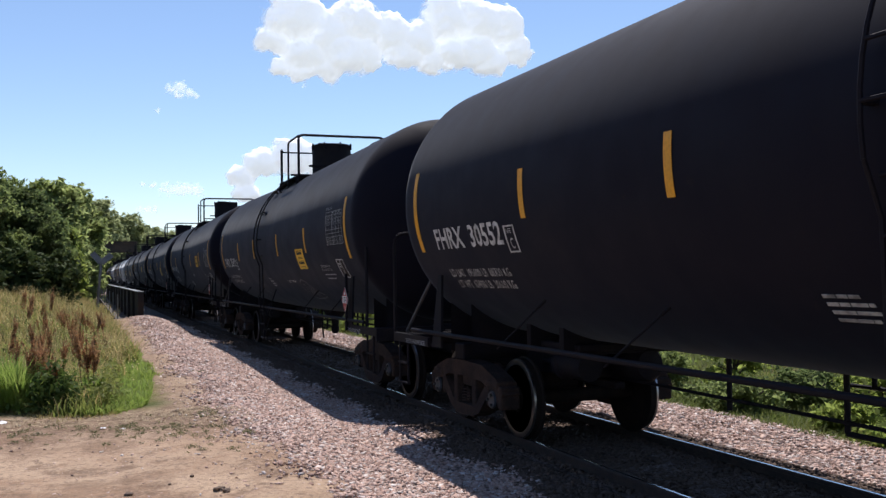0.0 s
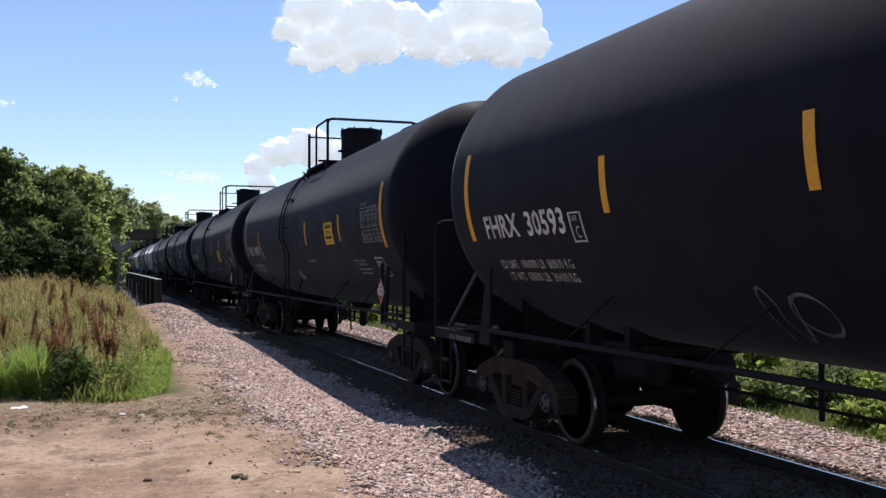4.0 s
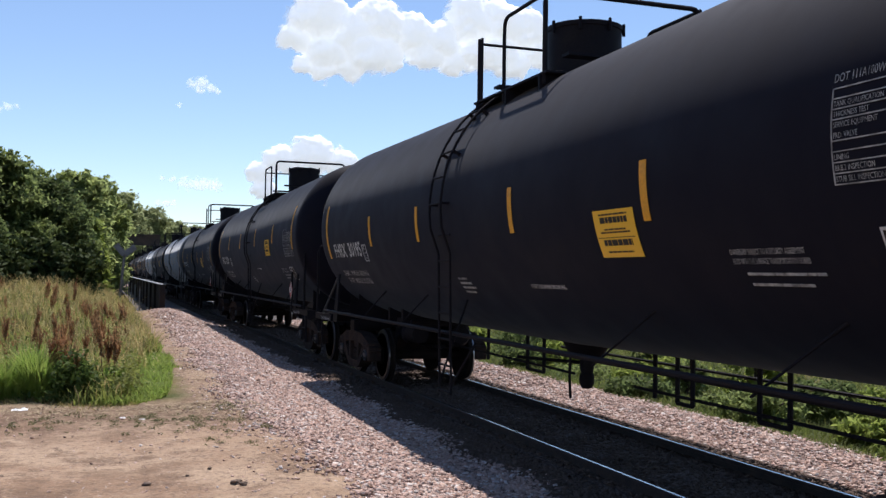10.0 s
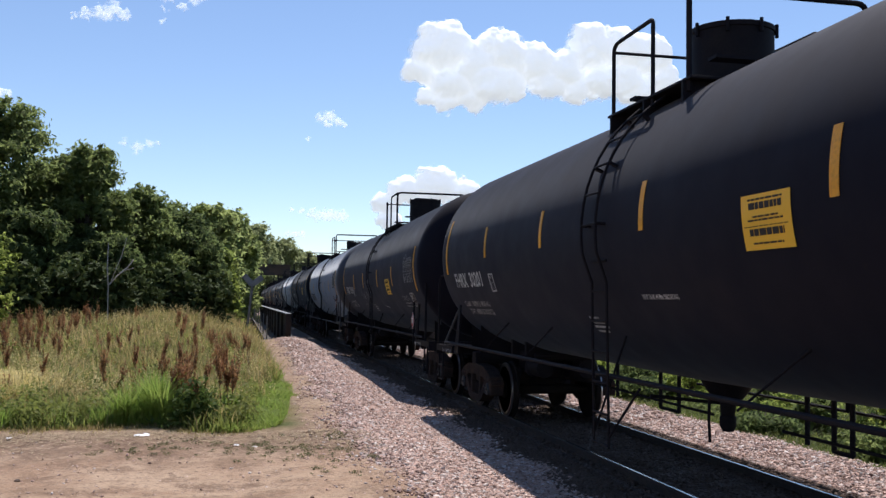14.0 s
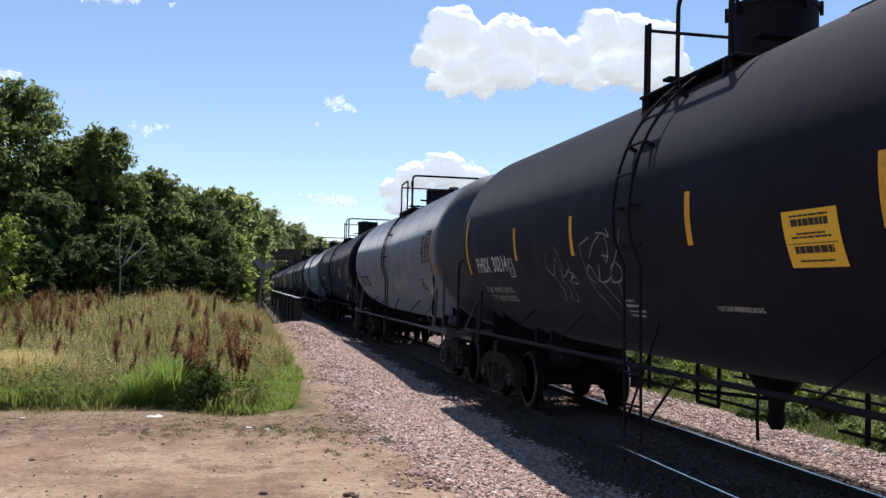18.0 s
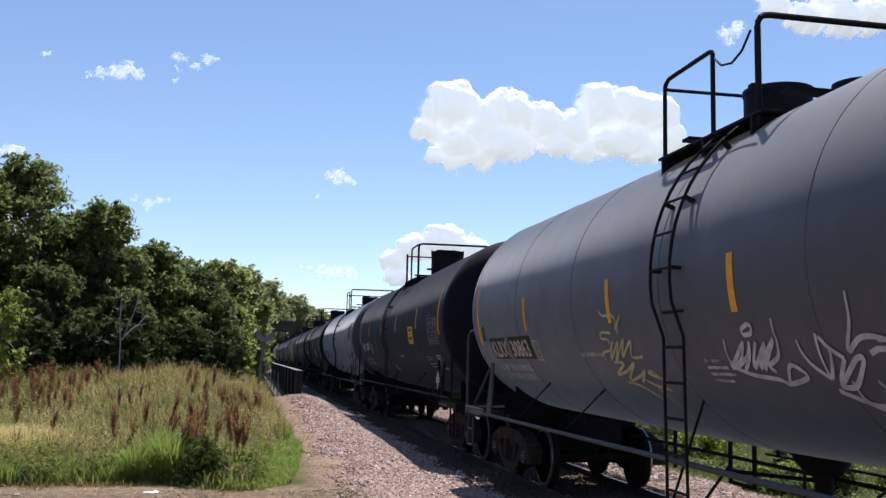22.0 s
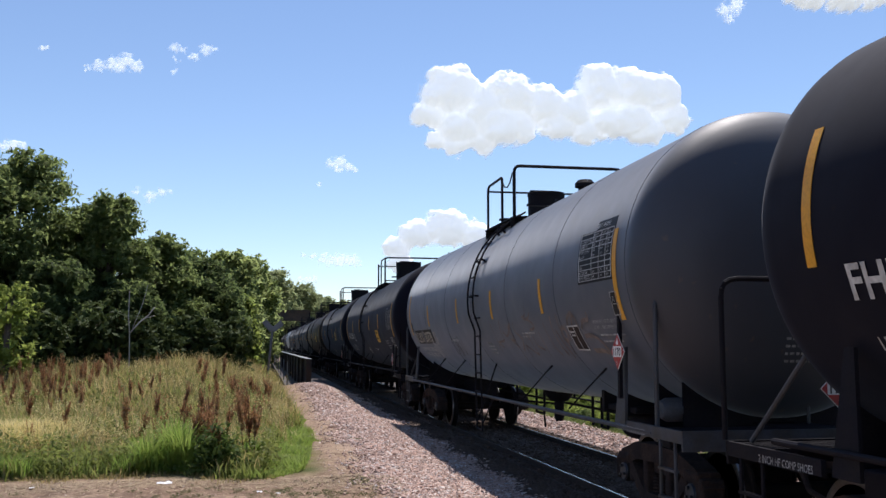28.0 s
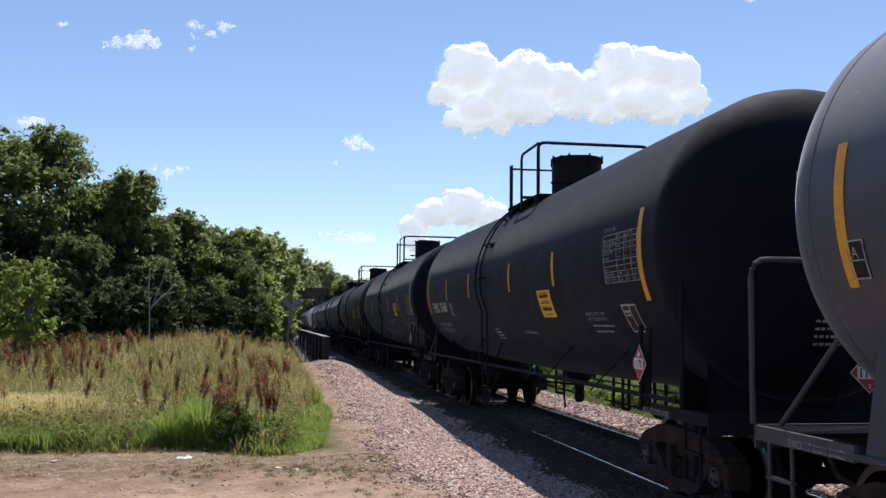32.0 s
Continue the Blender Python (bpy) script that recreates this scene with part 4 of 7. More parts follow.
def tank_car(k, paint, mark="", lines=(), style=1, zs=2.585, graffiti=(), detail=2, label="", offs=None, nd=0.0, lad=None, low=0.0, sy=0.83, hi=0.0, tdy=0.0):
    """One tank car; detail 2 has its writing, 0 is for those that stay far off."""
    car = new("tank_car")
    grey = paint in ("grey", "pale")
    fit_ = M["greyfit"] if grey else M["fitting"]
    fk = "grey" if grey else "black"
    idm = pose(0, 0, 0)
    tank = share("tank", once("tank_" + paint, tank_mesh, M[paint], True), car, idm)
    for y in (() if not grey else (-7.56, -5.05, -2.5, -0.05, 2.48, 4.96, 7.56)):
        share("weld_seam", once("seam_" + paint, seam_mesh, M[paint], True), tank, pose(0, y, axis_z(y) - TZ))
    lad = share("ladder", once("ladder_%s%d" % (fk, style), lambda bm: ladder_mesh(bm, 0.45), fit_ if style == 1 else M["fitting"]), car, pose(0, lad if lad is not None else 0.62 if style == 1 else -0.32, 0))
    deck = pose(0, 0.46, 0.09) if grey else pose(0, 0.09, 0.13) if style == 2 else pose(0, 0.33, 0.09)
    for wh in ("near", "far", "rear", "front"):
        share("handrail", once("handrail_%s_%d" % (wh, style), lambda bm: rail_mesh(bm, wh, style), M["fitting"]), car, deck)
    if style == 1:
        for x in (-1.0, 1.0):
            for y, r in ((0.70, 0.028), (0.62, 0.020)):
                share("railing_post", once("railing_post%.3f" % r, lambda bm: pipe(bm, [(0, 0, 3.95), (0, 0, 4.90)], r), M["fitting"]), car, deck @ pose(x, y, 0))
    if grey:
        share("safety_chain", once("safety_chain", chain_mesh, M["fitting"]), car, deck)
    share("platform", once("platform", platform_mesh, M["fitting"]), car, deck)
    share("manway", once("manway%d" % grey, lambda bm: manway_mesh(bm, *((0.05, 0.36, 4.78, True) if grey else (-0.30, 0.47, 4.90))), M["fitting"], True), car, pose(0, 0.50, 0.04) if grey else deck)
    if grey:
        share("relief_valve", once("valve", valve_mesh, M["fitting"], True), car, pose(0, 0.35, 0.04))
    for s in (-1, 1):
        share("side_rail", once("side_rail_" + fk, sill_pipe_mesh, fit_), car, pose(s * 1.50, 0, 1.05 if grey else 1.19))
    for s in (-1, 1):
        r = idm if s > 0 else pose(0, 0, 0, 0, 0, 180)
        ep = share("end_platform", once("end_platform_" + fk, end_frame_mesh, fit_), car, pose(0, s * 8.20, 1.10) @ r)
        share("grating", once("grating", grating_mesh, M["fitting"]), ep, idm)
        share("end_railing", once("end_railing_" + fk, end_rail_mesh, fit_), car, pose(0, 8.78 if s > 0 else -7.90, 1.12))
        share("draft_sill", once("draft_sill", stub_sill_mesh, M["fitting"]), car, pose(0, s * 8.25, 0.98) @ r)
        share("body_bolster", once("body_bolster", body_bolster_mesh, M["fitting"]), car, pose(0, s * 8.25, 0.98) @ r)
        share("saddle", once("saddle", saddle_mesh, M["fitting"]), car, pose(0, s * 8.25, 0.98) @ r)
        share("coupler", once("coupler", coupler_mesh, M["truck"]), car, pose(0, s * 8.19, 0.92) @ r)
        truck(car, s * 7.05 + (0.3 if k == 4 and s < 0 else 0))
        for sx in (-1, 1):
            share("step", once("step_" + fk, stirrup_mesh, fit_), car, pose(sx * 1.50, s * 8.25, 1.02))
            share("bracket", once("bracket_" + fk, bracket_mesh, fit_), car, pose(sx * 1.50, s * 7.0, 1.10) @ (idm if sx < 0 else pose(0, 0, 0, 0, 0, 180)))
        for y in (3.0, 5.2):
            share("stay", once("stay", stay_mesh, M["fitting"]), car, pose(0, s * y, 0))
    share("brake_valve", once("brake_valve", control_mesh, M["fitting"]), car, pose(0.35, 8.40, 1.10))
    share("brace", once("end_brace", lambda bm: rod(bm, (-1.40, 8.42, 1.14), (-1.22, 7.70, 1.98), 0.022, 8), M["greyfit"]), car, idm, "pale steel brace from the walkway to the tank's end")
    if grey:
        share("air_reservoir", once("end_reservoir", lambda bm: lathe(bm, [(-0.31, 0.02), (-0.29, 0.09), (-0.23, 0.125), (0.23, 0.125), (0.29, 0.09), (0.31, 0.02)], 24, "x", (0, 0, 0.13)), fit_, True), car, pose(-0.95, -7.50, 1.12))
    share("outlet_valve", once("outlet", outlet_mesh, M["fitting"], True), car, pose(0, -0.12, 0))
    tray = share("brake_mount", once("brake_mount", tray_mesh, M["fitting"]), car, pose(0, 0.7, 0, 0, 0, 180) if grey else idm)
    share("air_reservoir", once("air_reservoir", reservoir_mesh, M["fitting"], True), tray, idm)
    share("brake_cylinder", once("brake_cylinder", cylinder_mesh, M["fitting"], True), tray, idm)
    share("brake_lever", once("brake_lever", lever_mesh, M["fitting"]), tray, idm)
    for y in (5.15, 5.95):
        share("hanger", once("hanger", hanger_mesh, M["fitting"]), tray, pose(0, y, 0))
    share("brake_rod", once("brake_rod", brake_mesh, M["fitting"]), car, idm)
    for i, v in enumerate(offs or (0, 3.05, 5.85, 8.95, 11.70, 14.65)):
        y = v - 7.32 + (0.06 if i == 0 else 0)
        long = i in (0, 5)
        share("reflector", once("reflector%d_%.2f_%.2f" % (long, zs, y), strip_mesh(y, long, zs if not long else 2.95 if zs > 2.8 else 2.69), M["yellow"]), car, idm)
    if detail >= 1:
        if not grey:
            yc = round((offs[1] - 7.32 if offs else -4.27) + sy, 2)
            share("warning_card", once("warning_card_%.2f" % yc, lambda bm: sign_mesh(bm, yc), [M["sign"], M["ink"]]), car, slide(yc, 0, -low))
        # the grey cars have the table higher on the flank
        up = slide(-6.65, 0.02 + nd, hi) if grey else slide(-6.65, nd + tdy, hi)
        if grey:
            share("table_panel", once("table_panel", lambda bm: (flank(bm, -7.22, -6.08, 2.19, 2.775, 0.0025, 20, thick=0.002), flank(bm, -7.22, -6.62, 2.775, 2.88, 0.0025, 4, thick=0.002)), M["panel"]), car, up)
        share("test_table", once("test_table%d" % grey, (lambda bm: box_mesh(bm, "RESI", "2017", "2027")) if grey else box_mesh, M["white" if grey else "paleink"]), car, up)
        share("stencil", once("owner_stencil", owner_mesh, M["paleink"]), car, slide(-5.5, -1.28, 8.5) if grey else slide(-5.5, 0, hi * 0.6))
        share("stencil", once("vent_stencil%d" % grey, lambda bm: vent_mesh(bm, 2.53 if grey else -1.16), M["white"]), car, slide(2.0, 0, 5.0) if grey else slide(-1.5, -0.26, -4.0) if low > 2 else slide(-1.5, 0, 4.8))
        share("card_pocket", once("card_pocket", card_mesh, [M["card"], M["white"]]), car, slide(-6.6, 1.10, 7.5) if grey else slide(-6.6, nd, hi))
        h = share("placard_holder", once("holder", holder_mesh, M["fitting"]), car, pose(-1.52, -7.10 if grey else -7.01 + nd * 0.8, 1.85 if grey else 1.52))
        share("placard", once("placard", placard_mesh, [M["red"], M["plate"], M["ink"]]), h, pose(-0.026, 0, 0), "red diamond hazard placard reading 1170")
        h = share("placard_holder", once("holder", holder_mesh, M["fitting"]), car, pose(0.15, -8.50, 1.50, 0, 0, 90))
        share("placard", once("placard", placard_mesh, [M["red"], M["plate"], M["ink"]]), h, pose(-0.026, 0, 0), "red diamond hazard placard reading 1170")
    if mark:
        yl, zb = (6.72, 2.01) if grey else (6.78, 2.215)
        if grey:
            share("number_panel", once("number_panel", lambda bm: (flank(bm, 5.82, 6.80, 1.97, 2.29, 0.004, 8), flank(bm, 4.48, 5.66, 1.97, 2.29, 0.004, 8)), M["panel"]), car, idm)
        ink = M["cream"] if grey else M["white"]
        bm = bmesh.new()
        text_flank(bm, mark.replace(" ", "  "), yl, zb, 0.325, 1.20 if grey else 1.08, 0.016 if grey else 0.009, bold=0.022)
        part("reporting_mark", bm, ink, car)
        s5 = (offs[4] if offs else 11.7) - 7.32
        dy, dz = (-0.40, -0.17) if grey else ({2: -0.20}.get(k, -0.36 if s5 > 4.42 else -0.02), 0)
        bm = bmesh.new()
        for a in ((4.54, 4.78, 2.12, 2.135), (4.54, 4.78, 2.375, 2.39)):
            flank(bm, a[0] + dy, a[1] + dy, a[2] + dz, a[3] + dz, 0.007, 1)
        for y in (4.55, 4.77):
            flank(bm, y - 0.01 + dy, y + 0.01 + dy, 2.12 + dz, 2.39 + dz, 0.007, 4)
        text_flank(bm, "PLATE", 4.755 + dy, 2.31 + dz, 0.07, 0.70)
        text_flank(bm, "C", 4.70 + dy, 2.16 + dz, 0.15, 0.85)
        part("clearance_mark", bm, ink, car)
        bm = bmesh.new()
        text_flank(bm, lines[0], 6.72, 1.80 if grey else 1.885, 0.125, 1.06, bold=0.012)
        part("load_limit_stencil", bm, M["white" if grey else "paleink"], car)
        bm = bmesh.new()
        text_flank(bm, lines[1], 6.66, 1.67 if grey else 1.755, 0.125, 1.06, bold=0.012)
        part("load_limit_stencil", bm, M["white" if grey else "paleink"], car)
        bm = bmesh.new()
        text_head(bm, mark, -0.42, 3.30, 0.20)
        part("end_mark", bm, M["white"], car)
        for line, z in ((lines[2], 3.12), (lines[3], 2.96)):
            bm = bmesh.new()
            text_head(bm, line, -0.37, z, 0.12)
            part("capacity_stencil", bm, M["white"], car)
        share("stencil", once("end_stencil", bars_head, M["paleink"]), car, idm)
        for e in (-1, 1):
            share("shoe_stencil", once("shoe_stencil", shoe_mesh, M["paleink"]), car, pose(-1.522, e * 7.55 + 0.55, 1.015))
    if grey:
        bm = bmesh.new()
        bars_flank(bm, -3.08, 2.11, [(0.70, 0.020, 0.030), (0.36, 0.020, 0.03)], seed=12)
        part("stencil", bm, M["paleink"], car)
        share("equipment_tag", once("equipment_tag", tag_mesh, [M["panel"], M["paleink"]]), car, slide(6.88, 0.18, -1.5))
        share("equipment_tag", once("equipment_tag", tag_mesh, [M["panel"], M["paleink"]]), car, slide(6.88, -14.02, -1.5))
    for strokes, w, pm in graffiti:
        bm = bmesh.new()
        for pts in strokes:
            spray(bm, pts, w)
        part("graffiti", bm, M[pm], car)
    tagged(car, label or {"black": "black tank car with yellow reflector strips on the rails", "grey": "weathered grey tank car on the rails", "pale": "pale grey tank car on the rails", "brown": "rusty brown-black tank car on the rails"}[paint], "tank car", "cars of the train")
    car.location = (TRACK_X, start_y(0) + PITCH * k, RAIL_Z)
    return car


# place of the leading car's middle, seconds and metres along the track
RUN = [(0.0, 3.98), (1.5, -3.14), (3.0, -10.33), (5.5, -22.22), (6.0, -24.6), (7.0, -29.37), (10.0, -43.75), (13.5, -60.16), (16.5, -74.26), (17.5, -78.98), (21.5, -97.84), (24.0, -109.43), (25.0, -114.05), (30.0, -136.96), (32.0, -146.07)]


def start_y(i):
    return RUN[i][1]


# ---- rail bridge and overpass ----
def build_bridge():
    br = tagged(new("rail_bridge"), "dark plate-girder rail bridge with a lit top flange and walkway", "bridge")
    br.location = (TRACK_X, 41.5, 0)
    for s in (-1, 1):
        bm = bmesh.new()
        x = s * 3.25
        box(bm, x - 0.012, x + 0.012, 1.5, 61.5, -1.3, 1.12)
        g = part("girder", bm, M["girder"], br)
        bm = bmesh.new()
        box(bm, x - 0.13, x + 0.13, 1.5, 61.5, 1.12, 1.15)
        # the near flange's paler steel stands for sunlight on its top
        part("flange", bm, M["galv"] if s < 0 else M["girder"], g, "top flange, coloured pale for sunlight on the near girder")
        for i in range(13):
            bm = bmesh.new()
            box(bm, x - 0.12, x + 0.12, 1.5 + i * 5, 1.53 + i * 5, -1.3, 1.12)
            part("stiffener", bm, M["girder"], g)
    bm = bmesh.new()
    box(bm, -4.25, 3.3, 0.6, 62.5, -0.62, -0.36)
    part("deck", bm, M["girder"], br)
    bm = bmesh.new()
    box(bm, -4.28, -4.18, 0.2, 62.5, -0.34, 0.02)
    part("walkway_curb", bm, M["girder"], br)
    for i in range(9):
        bm = bmesh.new()
        rod(bm, (-4.2, 1.0 + i * 7, 0.0), (-4.2, 1.0 + i * 7, 1.05), 0.03)
        part("railing_post", bm, M["galv"], br)
    bm = bmesh.new()
    for i in range(60):
        box(bm, -1.3, 1.3, 0.9 + i, 1.15 + i, -0.36, -0.30)
    tagged(part("bridge_tie", bm, M["tie"], br), kind="stuff")
    for i, (y, z, w) in enumerate(((-0.3, -0.12, 1.5), (-0.9, -0.28, 1.7), (-1.6, -0.45, 1.8))):
        bm = bmesh.new()
        box(bm, -5.2 - 0.1 * i, -4.3, y - 0.25, y + 0.25, z - 0.4, z, bev=0.02)
        part("abutment_step", bm, M["concrete"], br)
    bm = bmesh.new()
    box(bm, -4.4, 4.4, 0.2, 1.4, -3.4, -0.40)
    part("abutment", bm, M["concrete"], br)


build_bridge()


def build_overpass():
    op = tagged(new("road_overpass"), "dark steel girder overpass crossing above the track", "overpass")
    op.location = (0, 165, 0)
    bm = bmesh.new()
    box(bm, -22, 8.05, -0.4, 0.4, 5.95, 7.50, bev=0.03)
    part("girder", bm, M["girder"], op)
    bm = bmesh.new()
    box(bm, -22, 8.15, -0.6, 5.0, 7.51, 7.80)
    part("deck", bm, M["girder"], op)
    for x in (-12.0, 7.85):
        bm = bmesh.new()
        box(bm, x - 0.35, x + 0.35, -0.3, 4.5, -0.4, 5.95, bev=0.03)
        part("pier", bm, M["girder"], op)
    for x in np.arange(-20, 8.0, 2.2):
        bm = bmesh.new()
        box(bm, x - 0.03, x + 0.03, -0.55, -0.47, 7.80, 8.5)
        part("railing_post", bm, M["girder"], op)


build_overpass()


def build_crossing_sign():
    s = tagged(new("crossing_sign"), "back of a weathered crossbuck sign on a steel post", "railway sign")
    g = float(ground_z(0.36, 37.6))
    s.location = (0.30, 37.6, g)
    s.rotation_euler = (0, radians(5.0), 0)
    bm = bmesh.new()
    pipe(bm, [(0, 0, -0.3), (0, 0, 2.40 - g)], 0.05, 8)
    part("post", bm, M["galv"], s)
    for a in (-1, 1):
        bm = bmesh.new()
        box(bm, -0.11, 0.11, -0.008, 0.008, 0.0, 0.48, Matrix.Translation((0, -0.06 + 0.02 * a, 2.32 - g)) @ Matrix.Rotation(radians(47 * a), 4, "Y"), bev=0.004)
        part("blade", bm, M["galv"], s)


build_crossing_sign()


# ---- foliage ----
def leaf_mat(name, base, other, dark, trans=0.60):
    return mat(name, base, 0.7, 0.0, rnd=[(1, other, 0.2, 1.0), (1, dark, 0.6, 1.0)], spec=0.12, trans=trans)


M["leaf"] = leaf_mat("tree_leaves", (0.125, 0.158, 0.052), (0.21, 0.245, 0.095), (0.070, 0.098, 0.034))
M["leafdark"] = leaf_mat("deep_green_leaves", (0.085, 0.114, 0.040), (0.150, 0.185, 0.070), (0.045, 0.066, 0.024), 0.54)
M["leafyellow"] = leaf_mat("yellow_green_leaves", (0.16, 0.20, 0.045), (0.25, 0.28, 0.075), (0.09, 0.13, 0.03))
# brighter copy of the tree leaves: sunlight and haze put into the colour
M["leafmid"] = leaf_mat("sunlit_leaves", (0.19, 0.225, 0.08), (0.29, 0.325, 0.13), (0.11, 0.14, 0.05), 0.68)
# distance haze is put into these paler, greyer leaf colours
M["leaffar"] = leaf_mat("haze_paled_far_leaves", (0.20, 0.225, 0.11), (0.27, 0.29, 0.15), (0.13, 0.155, 0.075), 0.68)
M["grass"] = mat("meadow_grass", (0.225, 0.195, 0.070), 0.65, 0.0, (0.42, 0.31, 0.15), 0.8, 3.0, rnd=[(1, (0.56, 0.43, 0.20), 0.45, 1.1), (1, (0.085, 0.080, 0.022), 0.74, 0.98)], spec=0.2, trans=0.42)
M["lush"] = mat("lush_green_grass", (0.18, 0.27, 0.050), 0.6, 0.0, (0.23, 0.29, 0.07), 1.2, 6.0, rnd=[(1, (0.27, 0.31, 0.085), 0.4, 1.1), (1, (0.07, 0.12, 0.02), 0.8, 1.1)], spec=0.2, trans=0.45)
M["herb"] = mat("green_herbs", (0.15, 0.18, 0.042), 0.65, 0.0, (0.20, 0.21, 0.06), 0.9, 4.0, rnd=[(1, (0.21, 0.235, 0.075), 0.3, 1.1), (1, (0.07, 0.10, 0.022), 0.8, 1.2)], spec=0.2, trans=0.45)
M["verge"] = mat("roadside_herbs", (0.095, 0.125, 0.030), 0.65, 0.0, (0.14, 0.155, 0.045), 0.9, 4.0, rnd=[(1, (0.17, 0.19, 0.06), 0.3, 1.1), (1, (0.05, 0.075, 0.018), 0.75, 1.0)], spec=0.2, trans=0.4)
M["straw"] = mat("bleached_straw_grass", (0.66, 0.56, 0.27), 0.7, 0.0, rnd=[(1, (0.32, 0.29, 0.11), 0.3, 1.1)], spec=0.2, trans=0.3)
M["seed"] = mat("rusty_brown_dock_seed", (0.34, 0.165, 0.080), 0.85, 0.0, rnd=[(1, (0.17, 0.075, 0.040), 0.3, 1.1), (0, (0.40, 0.24, 0.12), 0.3, 1.1)], spec=0.15, trans=0.30)
M["weed"] = leaf_mat("dark_weed_leaves", (0.060, 0.095, 0.022), (0.10, 0.14, 0.035), (0.03, 0.05, 0.012), 0.30)
# darker copy of the leaves: the thicket's shade is put into the colour
M["leafshade"] = leaf_mat("shade_toned_thicket_leaves", (0.050, 0.070, 0.022), (0.085, 0.11, 0.036), (0.028, 0.042, 0.014), 0.18)
M["yardweed"] = leaf_mat("dusty_weed_leaves", (0.15, 0.145, 0.075), (0.20, 0.19, 0.10), (0.09, 0.09, 0.045), 0.3)
M["stem"] = mat("brown_green_stem", (0.12, 0.075, 0.03), 0.7)


def leaves(rs, centres, radii, n, size, squash=0.8, shell=0.55, loose=0.0):
    """Leaf quads scattered in the outer shell of many round clumps; loose spreads them past it. Arrays of corners."""
    centres, radii = np.asarray(centres, dtype=float), np.asarray(radii, dtype=float)
    w = radii ** 1.7
    which = rs.choice(len(radii), n, p=w / w.sum())
    d = rs.normal(size=(n, 3))
    d /= np.linalg.norm(d, axis=1)[:, None]
    r = radii[which] * (shell + (1 - shell) * rs.rand(n) ** 0.6) * (1 + 0.10 * rs.normal(size=n))
    if loose:
        r = radii[which] * np.minimum(np.abs(rs.normal(0, 1, n)), 1.9) * loose
    # every clump is stretched its own way, like a spray of twigs
    ax = rs.normal(size=(len(radii), 3)) * np.array([1, 1, 0.35])
    ax /= np.linalg.norm(ax, axis=1)[:, None]
    p = d * r[:, None] * np.array([1, 1, squash])
    if loose:
        p += ax[which] * ((p * ax[which]).sum(1) * 0.7)[:, None]
        p[:, 2] -= 0.10 * (p[:, 0] ** 2 + p[:, 1] ** 2) / radii[which]
    p = centres[which] + p
    # leaves hang out from the clump, tip down
    nrm = d * 0.5 + rs.normal(size=(n, 3)) * 0.6 + np.array([0, 0, 0.5])
    nrm /= np.linalg.norm(nrm, axis=1)[:, None]
    t = np.cross(nrm, rs.normal(size=(n, 3)))
    t /= np.linalg.norm(t, axis=1)[:, None] + 1e-9
    b = np.cross(nrm, t)
    s = size * (0.5 + 1.0 * rs.rand(n))[:, None]
    fold = nrm * s * 0.18
    co = np.stack([p - t * s, p - b * s * 0.42 + fold, p + t * s, p + b * s * 0.42 + fold], 1)
    return co.reshape(-1, 3)


def quads(co):
    return np.arange(len(co), dtype=np.int32).reshape(-1, 4)


def tree(name, label, x, y, top, r, seed, material, n=9000, leaf=0.14, category="tree", low=0.12, lean=0.0):
    """Trunk with limbs, and a crown of leaves in uneven clumps."""
    rs = np.random.RandomState(seed)
    z0 = float(ground_z(x, y))
    h = top - z0
    root = tagged(new(name), label, category, "wood at the field's edge" if category == "tree" else "")
    root.location = (x, y, z0)
    cents, rad = [], []
    m = int(90 + 28 * r)
    for i in range(m):
        u = rs.rand() ** 0.8
        zz = h * (low + (0.96 - low) * u)
        # widest at 45 % of the height
        prof = math.sqrt(max(0.02, 1 - ((zz / h - 0.45) / 0.58) ** 2))
        a = rs.rand() * 2 * math.pi
        rr = r * prof * math.sqrt(rs.rand()) * 0.85
        q = r * (0.10 + 0.15 * rs.rand() ** 1.5) * (0.75 + 0.4 * prof)
        cents.append((rr * math.cos(a) + lean * zz, rr * math.sin(a), min(zz, h - q * 0.7)))
        rad.append(q)
    # sprigs that break the outline
    for i in range(m):
        k = rs.randint(len(rad) if i else 1)
        d = rs.normal(size=3)
        d[2] = abs(d[2])
        d /= np.linalg.norm(d)
        c = np.array(cents[k]) + d * rad[k] * 0.95
        if c[2] < h * 1.03:
            cents.append(tuple(c))
            rad.append(rad[k] * 0.42)
    bm = bmesh.new()
    pts = [(0, 0, -0.3), (0.05 * r * rs.normal(), 0.05 * r * rs.normal(), h * 0.35), (lean * h * 0.8, 0, h * 0.8)]
    tr = 0.05 + 0.022 * h
    for a, b, ra, rb in ((pts[0], pts[1], tr, tr * 0.7), (pts[1], pts[2], tr * 0.7, tr * 0.2)):
        rod(bm, a, b, ra, 9, rb)
    for i in range(9):
        c = cents[rs.randint(m)]
        zb = h * (0.2 + 0.35 * rs.rand())
        rod(bm, (0, 0, zb), (c[0] * 0.85, c[1] * 0.85, max(c[2], zb + 0.2)), tr * 0.32, 6, tr * 0.08)
    part("trunk", bm, M["bark"], root)
    co = leaves(rs, cents, rad, n, leaf, 0.7, 0.5, 0.54)
    big = leaves(rs, [(c[0] * 0.8, c[1] * 0.8, c[2] * 0.95) for c in cents[:m]], [v * 0.7 for v in rad[:m]], n // 9, leaf * 2.2, shell=0.1)
    co = np.concatenate([co, big])
    cr = new("crown", mesh_from("crown", co, quads(co), material))
    cr.parent = root
    return root


